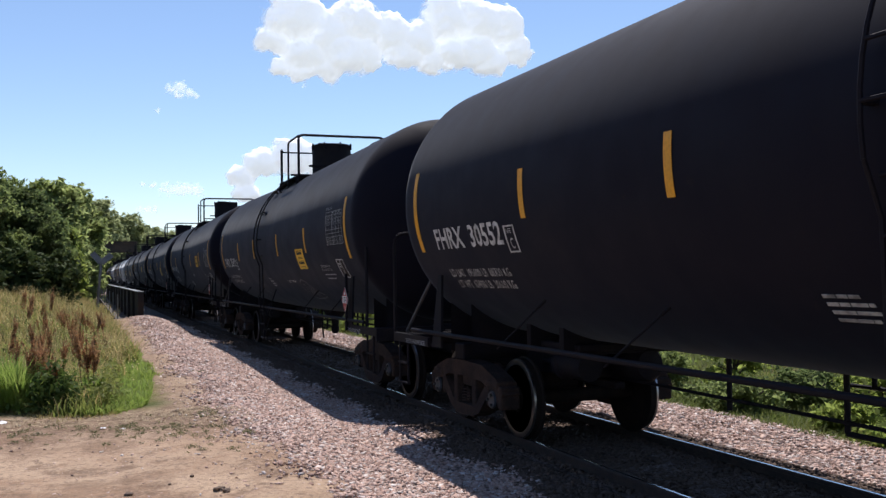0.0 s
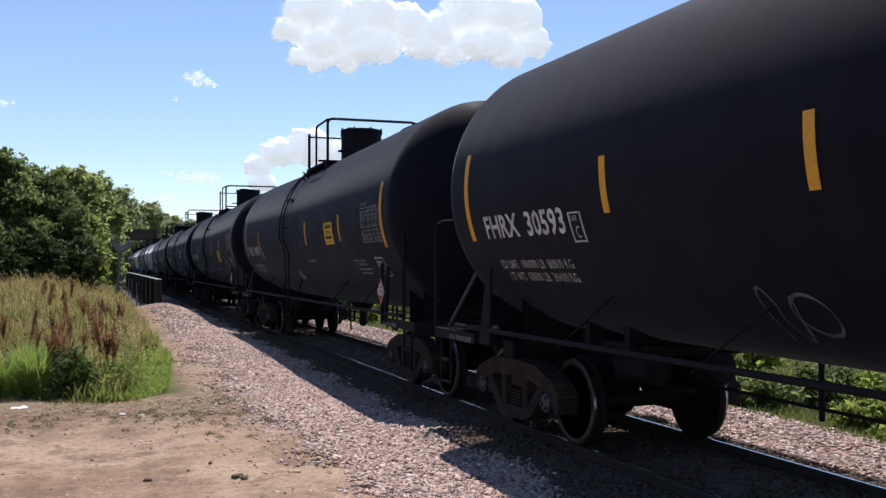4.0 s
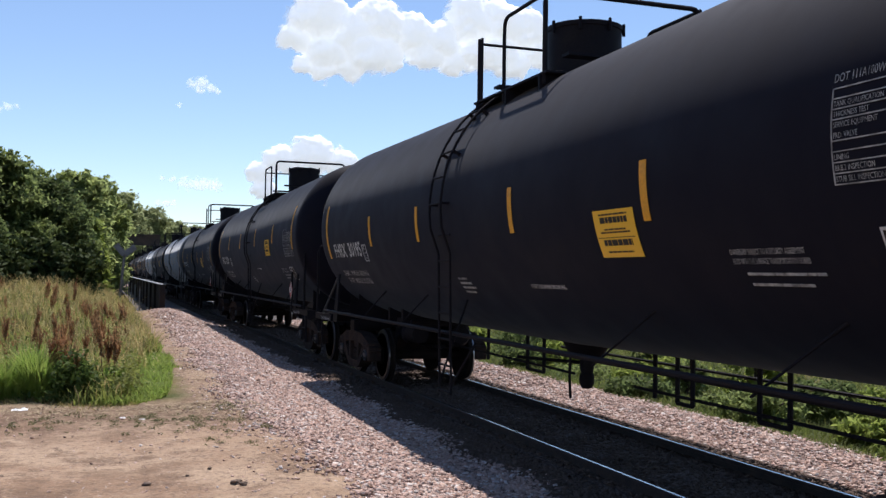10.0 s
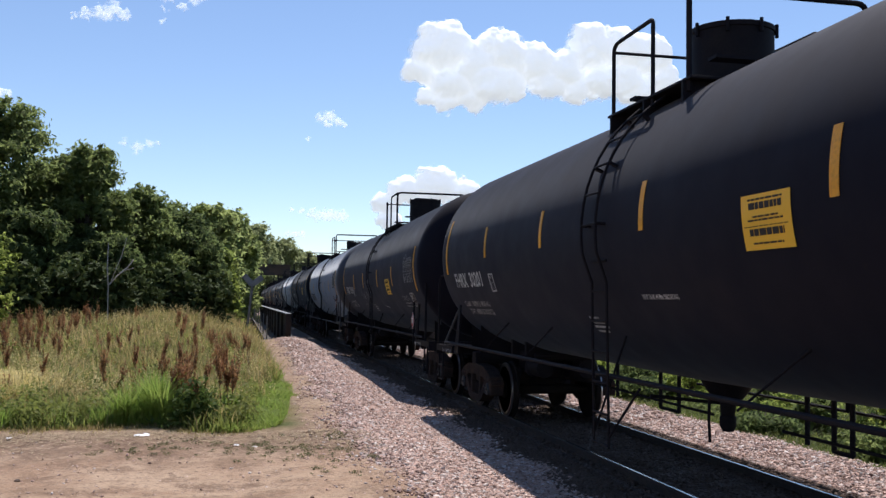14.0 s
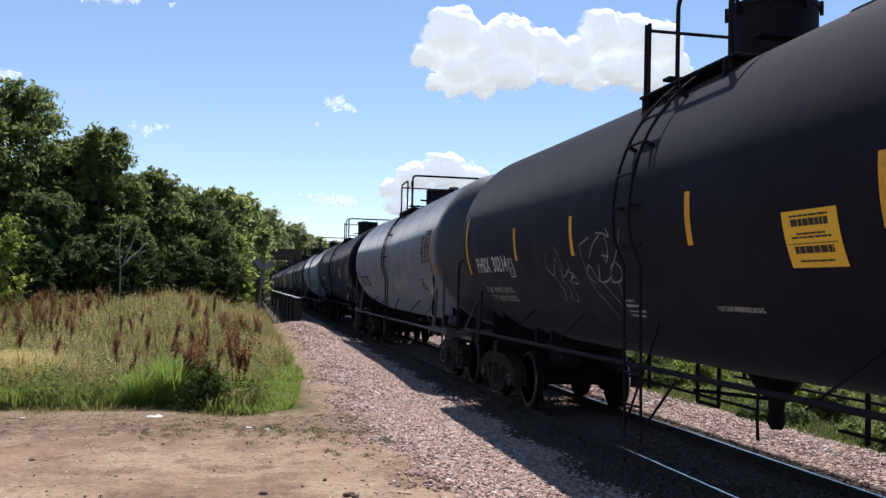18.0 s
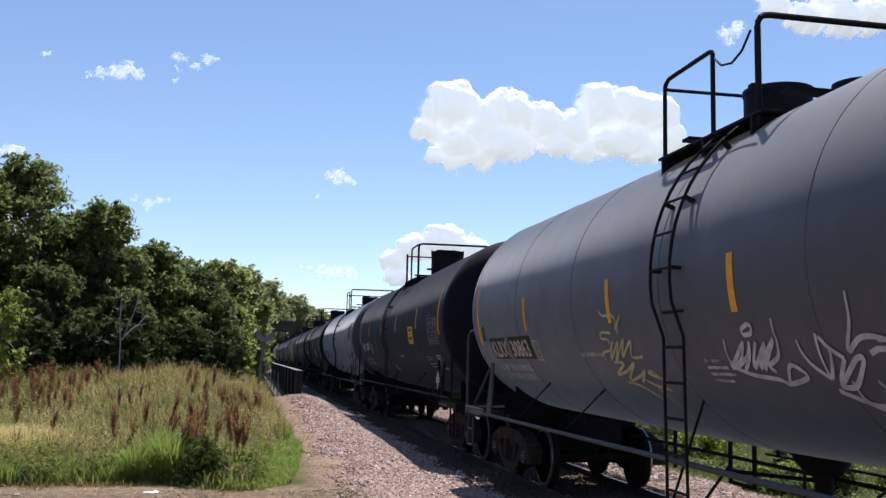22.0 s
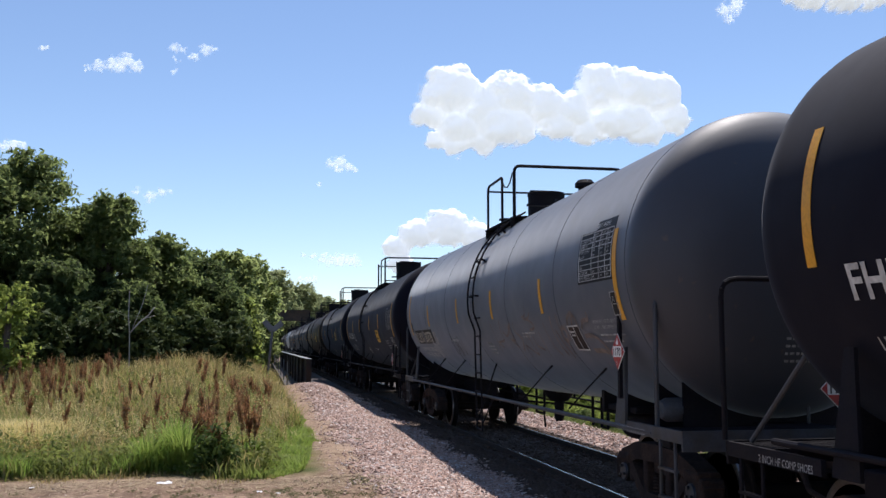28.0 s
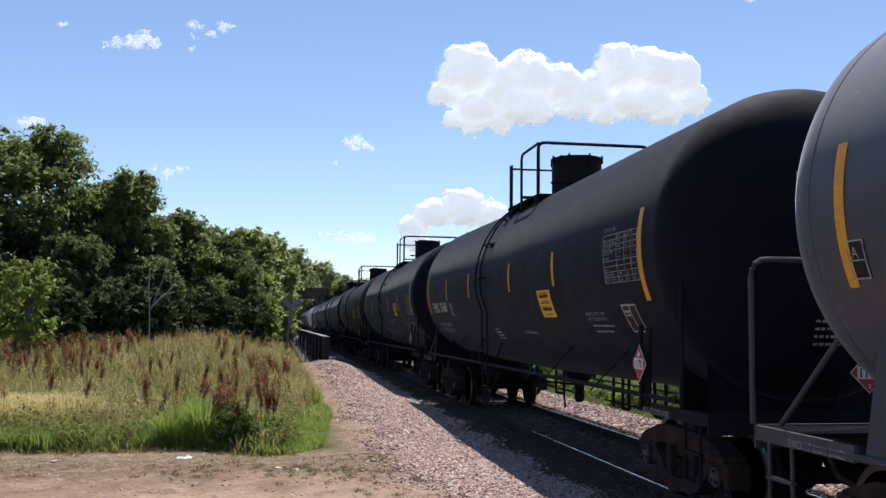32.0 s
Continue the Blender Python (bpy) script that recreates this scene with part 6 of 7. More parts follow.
def build_ballast():
    rs = np.random.RandomState(31)
    xs, ys, ss = [], [], []

    def fill(n, x0, x1, y0, y1, s, ok):
        x, y = x0 + (x1 - x0) * rs.rand(n), y0 + (y1 - y0) * rs.rand(n)
        k = ok(x, y)
        xs.append(x[k]), ys.append(y[k]), ss.append(s * (0.6 + 0.8 * rs.rand(k.sum())))
    foot = lambda x, y: x - 0.11 * np.maximum(10.5 - y, 0) + 0.10 * np.sin(y * 1.1) + 0.06 * np.sin(y * 3.7)
    edge = lambda x, y: foot(x, y) + 0.17 * rs.normal(size=len(x)) > 1.66
    fill(42000, 0.6, 4.4, 5.5, 16, 0.021, edge)
    fill(9000, 0.2, 2.2, 5.5, 24, 0.014, lambda x, y: (foot(x, y) > 1.7 - 1.1 * rs.rand(len(x)) ** 2.2) & ((x > 0.95) | (y < 12.6)))
    fill(24000, 0.6, 4.4, 16, 26, 0.025, edge)
    fill(14000, 0.4, 4.4, 26, 41.5, 0.032, edge)
    fill(11000, 4.5, 6.5, 4.0, 16, 0.023, lambda x, y: x > 0)
    fill(6000, 4.5, 6.5, 16, 41, 0.030, lambda x, y: x > 0)
    fill(24000, 6.0, 9.1, 3.0, 16, 0.022, lambda x, y: x + 0.2 * rs.normal(size=len(x)) < 8.35)
    fill(12000, 6.0, 9.1, 16, 41, 0.030, lambda x, y: x + 0.2 * rs.normal(size=len(x)) < 8.35)
    x, y, s = np.concatenate(xs), np.concatenate(ys), np.concatenate(ss)
    inner = (x > 3.80 + 0.14 * np.sin(y * 2.3) + 0.10 * rs.normal(size=len(x))) & (x < 6.75)
    for k, name, label, m, sd in ((~inner, "ballast", "pinkish crushed stone ballast along the track", "stone", 5), (inner, "stained_ballast", "dark brown crushed stone between and beside the rails", "darkstone", 9)):
        stones(name, label, x[k], y[k], ground_z(x[k], y[k]) + s[k] * 0.15, s[k], M[m], sd)
    n = 3500
    x, y = rs.uniform(-5, 3, n), rs.uniform(5.0, 12.9, n)
    s = 0.004 + 0.014 * rs.rand(n) ** 3
    stones("pebbles", "scattered pebbles on the dirt yard", x, y, ground_z(x, y), s, M["stone"], 6)
    cl = [(0.22, 8.09, 0.05), (0.9, 7.86, 0.07), (0.95, 7.80, 0.05), (-1.9, 9.6, 0.045), (0.75, 8.5, 0.035), (0.55, 8.3, 0.03), (-0.9, 8.7, 0.03), (1.6, 13.6, 0.05), (1.35, 12.2, 0.03), (0.06, 11.07, 0.02), (0.3, 9.4, 0.03)]
    for x, y, s in cl:
        bm = bmesh.new()
        bmesh.ops.create_icosphere(bm, subdivisions=2, radius=s * 0.6)
        for v in bm.verts:
            v.co *= 1 + 0.8 * noise.noise(v.co * 30 + Vector((x, y, 0)))
            v.co.z *= 0.55
        o = part("clod", bm, M["clod"])
        o.location = (x, y, float(ground_z(x, y)) + s * 0.2)
        tagged(o, "dark lump of earth on the dirt yard", "clod", "earth lumps in the yard")
    for i, (x, y, s) in enumerate(((-1.06, 12.42, 0.09), (-2.6, 12.45, 0.03), (0.09, 11.75, 0.04), (0.30, 11.6, 0.03))):
        bm = bmesh.new()
        bmesh.ops.create_grid(bm, x_segments=8, y_segments=6, size=s)
        for v in bm.verts:
            q = v.co.copy()
            v.co.z = 0.45 * s * abs(noise.noise(q * 9 / s * 0.12 + Vector((i * 3.1, 0, 0)))) + 0.01
            v.co.y *= 0.7
        bmesh.ops.solidify(bm, geom=bm.faces[:], thickness=0.002)
        o = part("paper_scrap", bm, M["litter"])
        o.matrix_basis = pose(x, y, float(ground_z(x, y)) + 0.004, 0, 0, i * 50)
        tagged(o, "crumpled white paper scrap lying on the dirt", "litter", "paper scraps on the yard")
    # trampled straw and leaf bits
    n = 9000
    x, y = rs.uniform(-6, 1.9, n), 12.9 - np.abs(rs.normal(0, 0.75, n))
    k = rs.rand(n) < 0.35 + 0.65 * np.clip(1.3 - np.abs(x) * 0.0 - 0.25 * np.abs(12.3 - y), 0, 1)
    x, y = x[k], y[k]
    n = len(x)
    a, L, w = rs.rand(n) * 6.28, 0.012 + 0.05 * rs.rand(n) ** 2, 0.003 + 0.003 * rs.rand(n)
    u, v = np.stack([np.cos(a), np.sin(a), 0.12 * rs.normal(size=n)], 1), np.stack([-np.sin(a), np.cos(a), 0 * a], 1)
    c = np.stack([x, y, ground_z(x, y) + 0.012], 1)
    u, v = u * L[:, None], v * w[:, None]
    co = np.stack([c - u - v, c + u - v, c + u + v, c - u + v], 1).reshape(-1, 3)
    tagged(new("straw_litter", mesh_from("straw_litter", co, quads(co), M["strawbit"])), "trampled dry straw and leaf bits on the dirt", "straw", kind="stuff")
    rg = random.Random(6)
    for i in range(70):
        x, y = rg.uniform(-4.5, 1.7), 12.75 - abs(rg.gauss(0, 0.9))
        bm = bmesh.new()
        L = rg.uniform(0.08, 0.25)
        pipe(bm, [(0, 0, 0.006), (L * 0.5, rg.uniform(-0.02, 0.02), 0.014), (L, 0, 0.006)], 0.003, 5)
        o = part("twig", bm, M["strawbit"])
        o.matrix_basis = pose(x, y, float(ground_z(x, y)), 0, 0, rg.uniform(0, 180))
        tagged(o, "dry pale straw stalk on the dirt", "twig", "dry stalks on the yard")


build_ballast()


# ---- clouds ----
def cloud_material(name, glow, lo, hi):
    """Vapour glowing for the sun scattered in it, thinning out to nothing at the ragged edge."""
    m = bpy.data.materials.new(name)
    m.use_nodes = True
    n, l = m.node_tree.nodes, m.node_tree.links
    b = n["Principled BSDF"]
    b.inputs["Base Color"].default_value = (0.85, 0.85, 0.86, 1)
    b.inputs["Roughness"].default_value = 1.0
    b.inputs["Specular IOR Level"].default_value = 0.0
    # emission stands in for sunlight scattered through the vapour
    b.inputs["Emission Color"].default_value = (0.84, 0.92, 1.0, 1)
    b.inputs["Emission Strength"].default_value = glow
    at = n.new("ShaderNodeAttribute")
    at.attribute_name = "thickness"
    tc = n.new("ShaderNodeTexCoord")
    t = n.new("ShaderNodeTexNoise")
    t.inputs["Scale"].default_value, t.inputs["Detail"].default_value, t.inputs["Roughness"].default_value = 0.035, 7.0, 0.62
    l.new(tc.outputs["Object"], t.inputs["Vector"])
    k = n.new("ShaderNodeMath")
    k.operation = "MULTIPLY_ADD"
    k.inputs[1].default_value, k.inputs[2].default_value = 0.45, -0.225
    l.new(t.outputs["Fac"], k.inputs[0])
    ad = n.new("ShaderNodeMath")
    l.new(at.outputs["Fac"], ad.inputs[0])
    l.new(k.outputs[0], ad.inputs[1])
    r = n.new("ShaderNodeMapRange")
    r.interpolation_type = "SMOOTHSTEP"
    r.inputs["From Min"].default_value, r.inputs["From Max"].default_value = lo, hi
    l.new(ad.outputs[0], r.inputs["Value"])
    l.new(r.outputs["Result"], b.inputs["Alpha"])
    return m


M["cloud"] = cloud_material("cumulus_white", 0.43, -0.04, 0.34)
M["wisp"] = cloud_material("thin_white_vapour", 0.62, -0.02, 0.80)
CLOUDS = []


def cloud(x, z, lobes, seed, label, y=2800.0, thin=0.0):
    """A cumulus as a billowing sheet of vapour, thick in the middle; lobes: (x, z, radius) from its middle."""
    lo = np.array(lobes, dtype=float)
    pad = lo[:, 2].max() * 0.5
    x0, x1 = (lo[:, 0] - lo[:, 2]).min() - pad, (lo[:, 0] + lo[:, 2]).max() + pad
    z0, z1 = (lo[:, 1] - lo[:, 2]).min() - pad, (lo[:, 1] + lo[:, 2]).max() + pad
    st = max(1.6, min(5.0, (x1 - x0) / 60))
    gx, gz = np.arange(x0, x1, st), np.arange(z0, z1, st)
    X, Z = np.meshgrid(gx, gz)
    sc = 1.0 / max(14.0, lo[:, 2].mean() * 0.75)
    N1, N2, N3 = np.zeros(X.shape), np.zeros(X.shape), np.zeros(X.shape)
    for i in range(X.shape[0]):
        for j in range(X.shape[1]):
            p = Vector((X[i, j] * sc, seed * 7.3, Z[i, j] * sc))
            N1[i, j] = noise.fractal(p, 0.9, 2.0, 5)
            N2[i, j] = noise.fractal(p * 1.0 + Vector((31, 5, 17)), 0.9, 2.0, 5)
            N3[i, j] = noise.fractal(p * 2.3 + Vector((3, 50, 7)), 0.8, 2.1, 4)
    lo[:, 2] *= 1.35 if lo[:, 2].max() < 40 else 1.08
    small = lo[:, 2].max() < 50
    w = lo[:, 2].mean() * (0.55 if small else 0.22)
    XX, ZZ = X + N1 * w, Z + N2 * w
    D = np.full(X.shape, -9.0)
    H = np.zeros(X.shape)
    for a, b, r in lo:
        d = 1 - ((XX - a) ** 2 + ((ZZ - b) * np.where(ZZ < b, 1.45, 1.05)) ** 2) / (r * r)
        D = np.maximum(D, d)
        H = np.maximum(H, r * np.sqrt(np.maximum(d, 0)))
    D = D + (0.35 if small else 0.18) * N3 - thin
    H = H * (1 + 0.10 * N1)
    idx = np.full(X.shape, -1)
    keep = D > -0.25
    cell = keep[:-1, :-1] & keep[1:, :-1] & keep[:-1, 1:] & keep[1:, 1:]
    use = np.zeros(X.shape, dtype=bool)
    for a, b in ((slice(None, -1), slice(None, -1)), (slice(1, None), slice(None, -1)), (slice(None, -1), slice(1, None)), (slice(1, None), slice(1, None))):
        use[a, b] |= cell
    idx[use] = np.arange(use.sum())
    co = np.stack([X[use], -H[use] * 0.8, Z[use]], 1)
    ii, jj = np.nonzero(cell)
    f = np.stack([idx[ii, jj], idx[ii, jj + 1], idx[ii + 1, jj + 1], idx[ii + 1, jj]], 1)
    me = mesh_from("cloud", co, f, M["wisp" if small else "cloud"], True)
    at = me.attributes.new("thickness", "FLOAT", "POINT")
    at.data.foreach_set("value", (D[use] * (0.52 if small else 1.0)).astype(np.float32))
    ob = new("cloud", me)
    ob.location = (x, y, z)
    tagged(ob, label, "cloud", "fair-weather clouds")
    CLOUDS.append((ob, x, y, z))


def build_clouds():
    fl = "small fluffy white fair-weather cloud"
    cloud(850, 720, [(-290, 40, 95), (-200, -5, 90), (-360, -30, 60), (-110, 30, 95), (0, 10, 80), (90, 0, 75), (180, 70, 90), (290, 70, 95), (370, 60, 85), (420, -10, 70), (280, -20, 80), (-90, -50, 70), (130, -50, 60), (-330, -112, 38), (-270, -120, 44), (-200, -100, 60), (-150, -60, 85), (-260, -60, 75), (330, -50, 70), (40, -40, 70), (210, -30, 70)], 1, "large billowing white cumulus cloud with a grey base")
    cloud(545, 325, [(-90, 0, 55), (0, 20, 70), (90, 0, 55), (-150, -40, 40), (-130, -85, 40), (150, -20, 40)], 2, "white cumulus cloud low over the trees")
    cloud(229, 248, [(-45, 0, 18), (0, 0, 20), (45, -2, 16), (-20, 3, 16), (22, 2, 16)], 3, fl)
    cloud(135, 192, [(-20, 0, 8), (0, 0, 10), (20, 0, 8)], 4, fl)
    cloud(225, 530, [(-25, 5, 16), (0, 10, 20), (28, -4, 15), (-5, -8, 12), (45, -8, 9), (-58, -54, 7)], 5, fl)
    cloud(-400, 800, [(-60, -8, 17), (-20, 0, 24), (15, 8, 24), (45, -2, 18), (-90, -14, 9), (0, -6, 18)], 6, fl)
    cloud(-210, 835, [(-40, 22, 18), (-40, -10, 11), (-42, -45, 9), (10, 0, 14), (45, 22, 18), (70, 28, 11), (-18, 20, 10)], 7, "wispy ragged white cloud", thin=0.1)
    cloud(-617, 837, [(0, 0, 8), (12, 3, 7)], 8, fl)
    cloud(-308, 430, [(-40, 8, 10), (0, -4, 17), (30, 6, 12), (52, 10, 8), (0, -18, 9)], 9, "wispy ragged white cloud", thin=0.15)
    cloud(-686, 552, [(-12, 0, 20), (14, 4, 20)], 10, fl)
    cloud(1840, 1165, [(-200, 20, 60), (-90, -20, 70), (40, 0, 85), (150, 10, 80), (0, 70, 80), (-230, 60, 40), (250, 40, 80)], 11, "billowing white cumulus cloud high overhead")
    cloud(1485, 1085, [(-20, -5, 24), (15, 10, 26), (35, 30, 18), (0, -28, 14)], 12, "wispy ragged white cloud")
    cloud(142, 263, [(-18, 0, 6), (10, 0, 8)], 13, fl)


build_clouds()


CARS = []
# ---- hand-drawn scrawls, as strokes of (y, z) on the flank ----
SCRAWL = {}
SCRAWL["white_first"] = [[(-1.12, 2.14), (-1.08, 2.01), (-1.12, 1.95), (-1.39, 2.10), (-1.06, 1.90)], [(-1.42, 2.12), (-1.31, 2.00), (-1.13, 1.91), (-1.41, 2.01), (-1.51, 2.11), (-1.43, 2.00), (-1.26, 1.89)], [(-1.57, 2.25), (-1.46, 2.21), (-1.48, 2.17), (-1.59, 2.18), (-1.62, 2.23), (-1.57, 2.25)], [(-1.61, 2.11), (-1.42, 1.91), (-1.74, 2.10), (-1.51, 1.91), (-1.88, 2.13), (-1.57, 1.90)], [(-1.94, 2.28), (-1.92, 2.18), (-1.92, 2.11), (-1.85, 2.00), (-1.66, 1.93), (-1.72, 1.89)], [(-1.05, 1.93), (-1.34, 1.86), (-1.70, 1.83), (-1.82, 1.80), (-2.11, 1.86), (-1.96, 1.94), (-1.82, 1.81)]]
SCRAWL["white_second"] = [[(-2.18, 2.12), (-2.19, 2.03), (-2.25, 1.94), (-2.39, 1.85)], [(-2.44, 2.16), (-2.40, 2.01), (-2.40, 1.86), (-2.53, 2.03), (-2.46, 2.14), (-2.52, 2.07), (-2.66, 1.99)], [(-2.66, 1.99), (-2.47, 1.82), (-2.63, 1.90), (-2.79, 1.99), (-2.86, 1.98), (-2.63, 1.81), (-2.44, 1.80)], [(-2.90, 2.42), (-2.87, 2.23), (-2.74, 2.04), (-2.92, 2.12), (-3.10, 2.12), (-3.27, 2.05), (-3.31, 1.92)], [(-2.96, 2.02), (-3.08, 2.05), (-3.24, 2.02), (-3.24, 1.91), (-2.96, 1.72), (-2.74, 1.68), (-2.62, 1.72), (-2.61, 1.84)], [(-3.38, 2.04), (-3.34, 1.96), (-3.25, 1.78), (-3.06, 1.64), (-2.99, 1.71), (-2.89, 1.85)], [(-3.31, 1.92), (-3.28, 1.79), (-3.35, 1.69), (-3.58, 1.65), (-3.74, 1.60), (-3.82, 1.53)], [(-2.39, 1.77), (-2.62, 1.70), (-2.86, 1.63), (-3.04, 1.55)]]
SCRAWL["yellow"] = [[(1.56, 2.50), (1.46, 2.44), (1.18, 2.43), (1.12, 2.35), (1.18, 2.28)], [(0.96, 2.42), (1.09, 2.33), (1.13, 2.24)], [(1.34, 2.25), (1.60, 2.26), (1.67, 2.20), (1.48, 2.18), (1.48, 2.08), (1.76, 2.04), (1.78, 1.96)], [(1.35, 2.16), (1.60, 1.97), (1.19, 2.16), (1.49, 1.94), (1.03, 2.18), (1.23, 2.00), (0.85, 2.16), (0.98, 2.00), (0.70, 2.00)], [(1.57, 1.94), (1.29, 1.93), (1.67, 1.81), (1.32, 1.85), (0.99, 1.94), (1.38, 1.76), (1.05, 1.80), (0.81, 1.87), (1.07, 1.74)], [(0.79, 1.83), (0.64, 1.86), (0.55, 1.79), (0.74, 1.83), (0.40, 1.77)], [(1.50, 1.73), (1.20, 1.70), (0.89, 1.58)], [(0.96, 1.77), (0.78, 1.72), (0.47, 1.68)], [(0.78, 1.72), (0.66, 1.58), (0.62, 1.48), (0.65, 1.35)]]
SCRAWL["faded_first"] = [[(-1.31, 2.29), (-1.39, 2.11), (-1.34, 1.81)], [(-1.93, 2.32), (-1.86, 2.14), (-1.86, 2.01), (-1.46, 1.97), (-1.62, 1.89)], [(-2.00, 2.14), (-2.19, 2.07), (-2.59, 2.26), (-2.37, 2.17), (-2.53, 2.00), (-2.31, 2.02), (-2.58, 1.89)], [(-2.75, 2.28), (-2.74, 2.13), (-2.95, 2.01), (-2.73, 1.84)], [(-3.55, 2.49), (-3.52, 2.36), (-3.34, 2.33)], [(-3.78, 2.38), (-3.64, 2.31), (-3.39, 2.31), (-3.69, 2.27), (-3.83, 2.18), (-3.56, 2.14)], [(-3.30, 2.09), (-3.35, 1.97), (-3.37, 1.79), (-2.99, 1.92), (-2.94, 1.75)], [(-3.58, 2.05), (-3.59, 1.92), (-3.84, 1.86)], [(-3.93, 2.11), (-3.95, 1.96), (-3.95, 1.78)], [(-4.30, 2.23), (-4.33, 2.04), (-4.38, 1.88), (-4.49, 1.79)]]
SCRAWL["faded_second"] = [[(-4.69, 2.31), (-4.64, 2.12), (-4.67, 1.91), (-4.76, 1.80)], [(-4.75, 2.12), (-4.83, 1.99), (-4.94, 1.76)], [(-4.96, 2.33), (-4.96, 2.16), (-5.03, 1.96), (-5.05, 1.81)], [(-5.11, 2.00), (-4.98, 1.98), (-4.95, 2.07), (-5.07, 2.15), (-5.17, 2.11), (-5.18, 1.98)], [(-5.30, 2.14), (-5.39, 2.26), (-5.59, 2.32), (-5.52, 2.22), (-5.47, 2.14)], [(-5.59, 2.32), (-5.67, 2.25), (-5.70, 2.12)], [(-6.13, 2.31), (-6.13, 2.23), (-5.93, 2.21), (-5.81, 2.12)], [(-5.80, 2.03), (-6.05, 2.04), (-6.25, 1.98), (-6.35, 1.84), (-6.15, 1.86), (-5.86, 1.86)]]
SCRAWL["worn_first"] = [[(2.82, 2.41), (2.88, 2.23), (2.67, 2.13), (2.46, 2.34), (2.37, 2.22), (2.38, 2.06)], [(2.42, 2.48), (2.26, 2.29), (2.34, 2.11), (2.05, 2.18), (2.02, 2.27)], [(2.15, 2.18), (1.90, 2.13), (2.08, 2.06), (1.88, 2.02), (1.85, 2.09), (2.02, 2.11)], [(2.70, 2.13), (2.53, 1.95), (2.69, 1.81), (2.75, 1.91)], [(2.41, 2.08), (2.26, 1.95), (2.42, 1.82)], [(2.17, 2.07), (2.09, 1.93), (2.22, 1.80), (2.33, 1.84)]]
SCRAWL["worn_second"] = [[(1.44, 2.47), (1.12, 2.54)], [(1.46, 2.47), (1.42, 2.20), (1.36, 1.97), (1.20, 1.79), (1.15, 1.64)], [(0.91, 2.58), (0.68, 2.56), (0.50, 2.52), (0.59, 2.61)], [(0.79, 2.55), (1.02, 2.45), (1.20, 2.31)], [(0.64, 2.53), (0.58, 2.40), (0.70, 2.25), (0.74, 2.38)], [(0.80, 2.33), (0.60, 2.31)], [(0.20, 2.58), (0.28, 2.42), (0.48, 2.25), (0.63, 2.19)], [(1.24, 2.03), (1.41, 2.12), (1.27, 2.23), (1.16, 2.12), (1.10, 2.05), (0.99, 2.16)], [(0.95, 2.23), (1.06, 2.05), (0.86, 2.05), (0.70, 2.09), (0.73, 2.03)], [(0.56, 2.23), (0.71, 2.05), (0.44, 2.06), (0.34, 2.17), (0.44, 2.24)], [(1.00, 2.03), (0.84, 1.87), (0.70, 1.67)], [(0.54, 2.03), (0.61, 1.88), (0.68, 1.68)]]




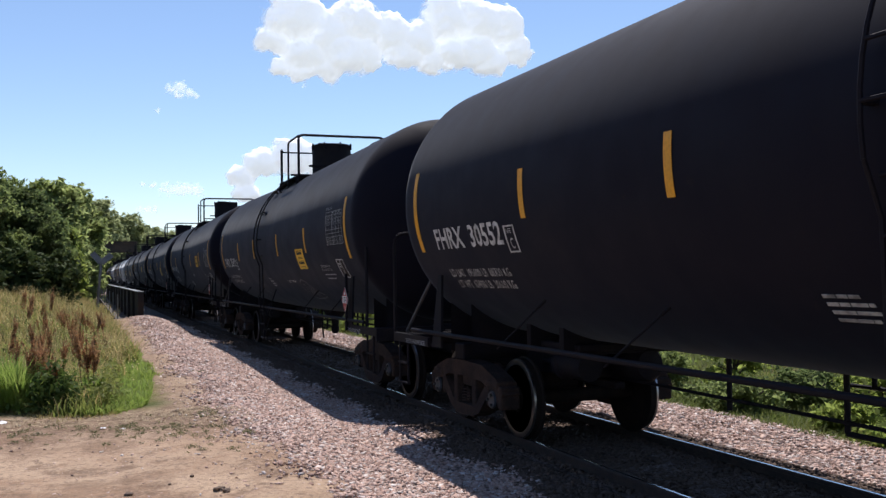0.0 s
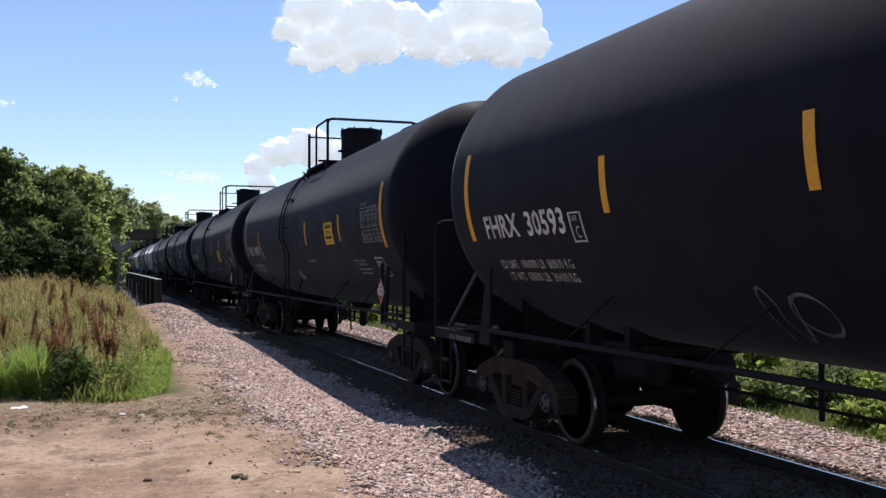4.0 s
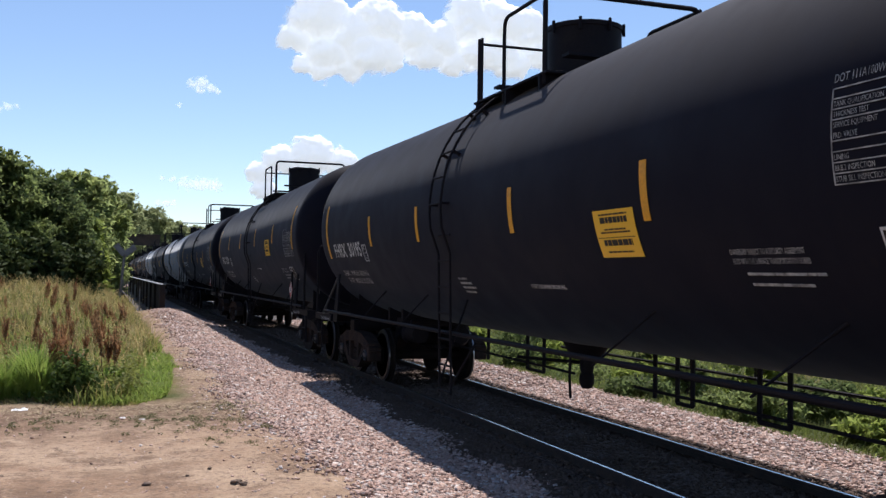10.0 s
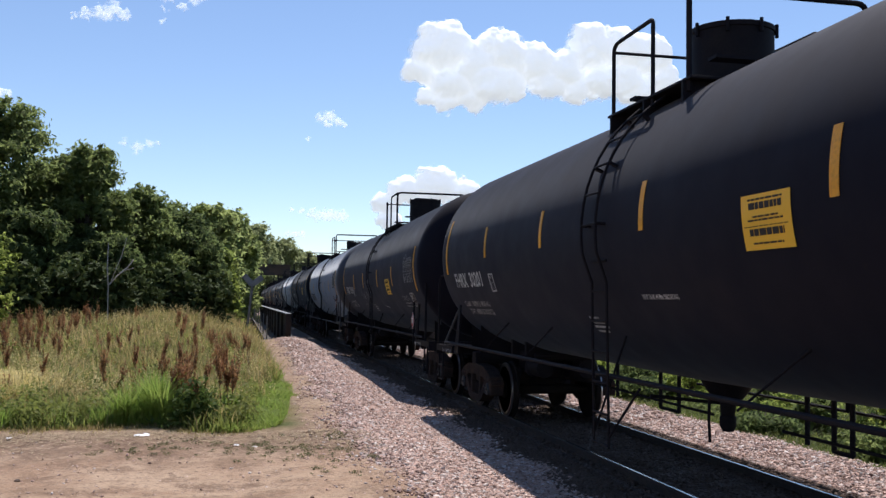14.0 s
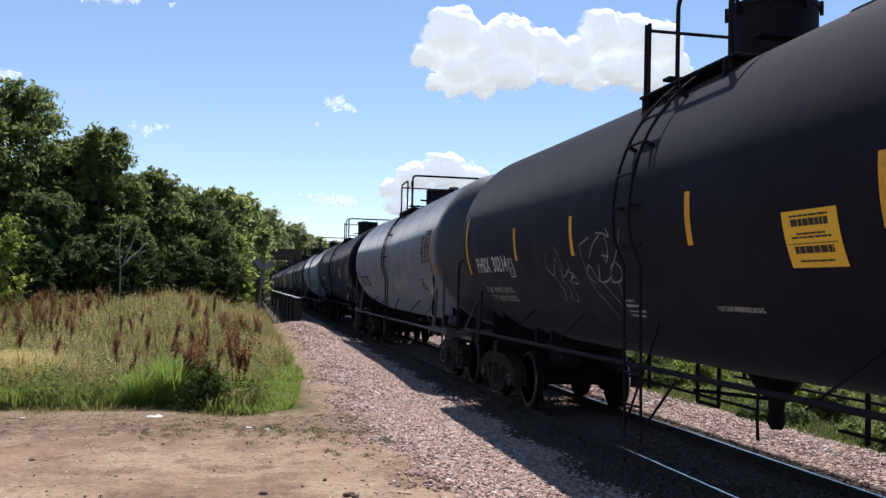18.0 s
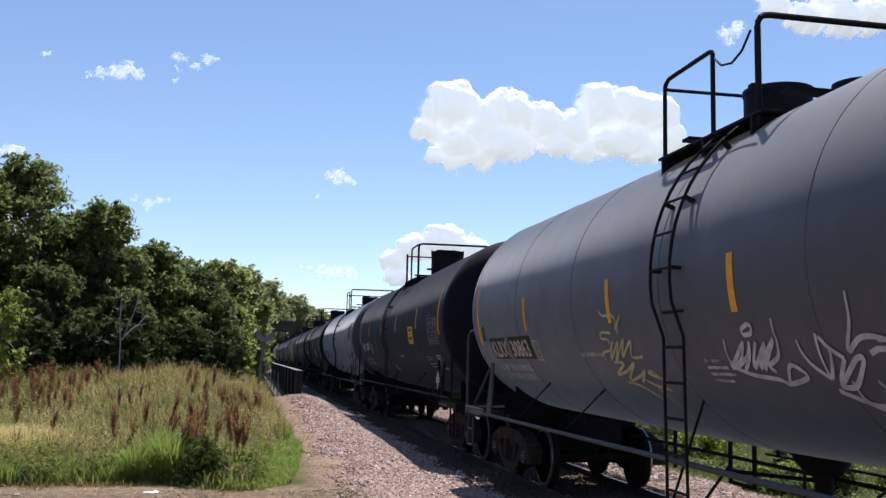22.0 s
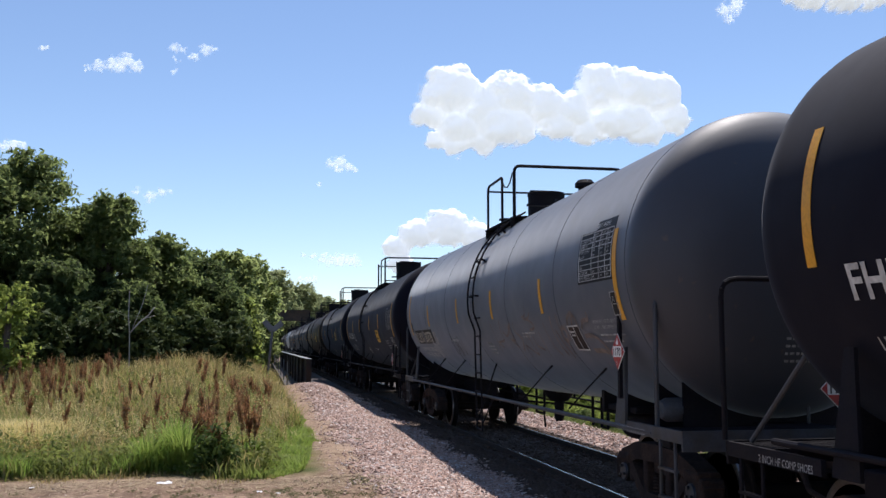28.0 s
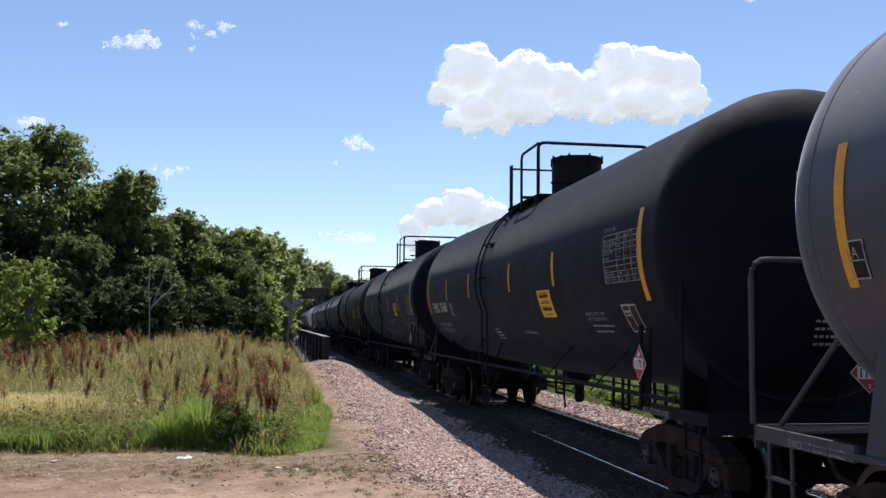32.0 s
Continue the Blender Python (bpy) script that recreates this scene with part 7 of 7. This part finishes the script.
def build_train():
    b = lambda k, num, l1, l2, us, li, **kw: CARS.append((k, tank_car(k, "black", "FHRX " + num, ("LD LMT  " + l1, "LT WT  " + l2, "CAPY   %s US GAL" % us, "CAPY  %s L" % li), **kw)))
    b(0, "30552", "195600 LB  88700 KG", "67400 LB  30600 KG", "30130", "114054", style=2, zs=2.67, offs=(0, 3.05, 5.85, 9.11, 11.57, 14.64))
    b(1, "30593", "196000 LB  88900 KG", "67000 LB  30400 KG", "30130", "114054", hi=8.0, low=6.0, sy=0.62, nd=0.1, offs=(-0.01, 3.08, 5.84, 8.88, 11.36, 14.51),
      graffiti=[(scrawl(4, -3.35, -2.55, 1.53, 1.76, 6), 0.020, "faint"), ([[(-2.40, 1.66), (-2.48, 1.78), (-2.75, 1.84), (-3.1, 1.76), (-3.35, 1.62), (-3.75, 1.52), (-3.3, 1.47), (-2.8, 1.46), (-2.5, 1.52), (-2.40, 1.66)]], 0.022, "faint"), (scrawl(8, 1.9, 2.6, 1.4, 1.8, 2), 0.02, "faint")],
      label="black tank car with white scrawl on its flank")
    b(2, "30429", "196700 LB  89250 KG", "66300 LB  30050 KG", "30140", "114092", hi=2.5, low=-3.7, offs=(-0.03, 2.77, 5.75, 8.69, 11.98, 14.42))
    b(3, "30195", "196400 LB  89100 KG", "66600 LB  30200 KG", "30140", "114092", hi=8.5, low=5.0, sy=0.52, offs=(-0.12, 3.25, 5.86, 9.02, 11.46, 14.53))
    b(4, "30201", "196200 LB  89000 KG", "66800 LB  30300 KG", "30140", "114092", nd=0.28, tdy=-0.26, hi=3.0, low=-5.4, offs=(0.08, 2.82, 5.85, 8.99, 11.8, 14.62), style=2, zs=2.88)
    b(5, "30214", "196400 LB  89100 KG", "66600 LB  30200 KG", "30140", "114092", nd=0.2, hi=6.5, lad=-0.1, low=3.0, offs=(-0.01, 3.27, 5.93, 9.06, 11.56, 14.69),
      graffiti=[(SCRAWL["worn_first"], 0.016, "worn"), (SCRAWL["worn_second"], 0.017, "worn")], label="black tank car with large white scrawl on its flank")
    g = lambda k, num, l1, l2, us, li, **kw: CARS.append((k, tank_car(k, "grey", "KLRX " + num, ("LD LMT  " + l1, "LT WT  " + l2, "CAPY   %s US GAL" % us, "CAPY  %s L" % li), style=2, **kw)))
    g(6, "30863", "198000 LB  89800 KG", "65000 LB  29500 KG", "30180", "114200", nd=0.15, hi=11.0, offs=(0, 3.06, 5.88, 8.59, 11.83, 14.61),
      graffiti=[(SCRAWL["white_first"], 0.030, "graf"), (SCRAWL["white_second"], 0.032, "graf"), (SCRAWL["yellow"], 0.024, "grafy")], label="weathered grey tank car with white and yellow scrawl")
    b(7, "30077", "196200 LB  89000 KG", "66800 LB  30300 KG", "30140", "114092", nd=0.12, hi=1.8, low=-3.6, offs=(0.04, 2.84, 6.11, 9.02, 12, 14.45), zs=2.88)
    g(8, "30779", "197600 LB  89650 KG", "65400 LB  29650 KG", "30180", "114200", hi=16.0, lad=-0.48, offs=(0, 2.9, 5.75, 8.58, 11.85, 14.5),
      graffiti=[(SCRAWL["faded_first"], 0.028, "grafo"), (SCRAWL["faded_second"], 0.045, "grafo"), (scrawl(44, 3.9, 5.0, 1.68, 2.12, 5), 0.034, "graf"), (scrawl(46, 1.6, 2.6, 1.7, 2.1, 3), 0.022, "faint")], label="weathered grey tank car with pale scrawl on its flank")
    b(9, "30168", "196200 LB  89000 KG", "66800 LB  30300 KG", "30140", "114092", hi=7.0, low=6.5, sy=0.60, offs=(0, 3.34, 5.92, 9.36, 11.93, 14.6), zs=2.70)
    for k in range(10, 23):
        paint = {11: "brown", 15: "pale", 18: "brown"}.get(k, "black")
        CARS.append((k, tank_car(k, paint, detail=1 if k < 12 else 0)))


build_train()


# ---- motion of the train ----
def motions():
    for k, car in CARS:
        walk(car, [(t, pose(TRACK_X, y + PITCH * k, RAIL_Z)) for t, y in RUN])
    for ob, x, y, z in CLOUDS:
        walk(ob, [(0.0, pose(x + 31, y, z)), (32.0, pose(x - 14, y, z))])
    ts = [r[0] for r in RUN]
    ys = [r[1] for r in RUN]
    for side in (-1, 1):
        sets = [w for s, w in WHEELSETS if s == side]
        rows = []
        for i in range(0, 961, 4):
            t = i / 30
            turn = math.degrees((ys[0] - float(np.interp(t, ts, ys))) / 0.457)
            rows.append((t, pose(0, side * 0.89, 0.457) @ Matrix.Rotation(radians(turn), 4, "X")))
        walk(sets[0], rows)
        keys = sets[0].animation_data
        for w in sets[1:]:
            w.rotation_mode = "QUATERNION"
            w.animation_data_create()
            w.animation_data.action = keys.action
            w.animation_data.action_slot = keys.action_slot


motions()
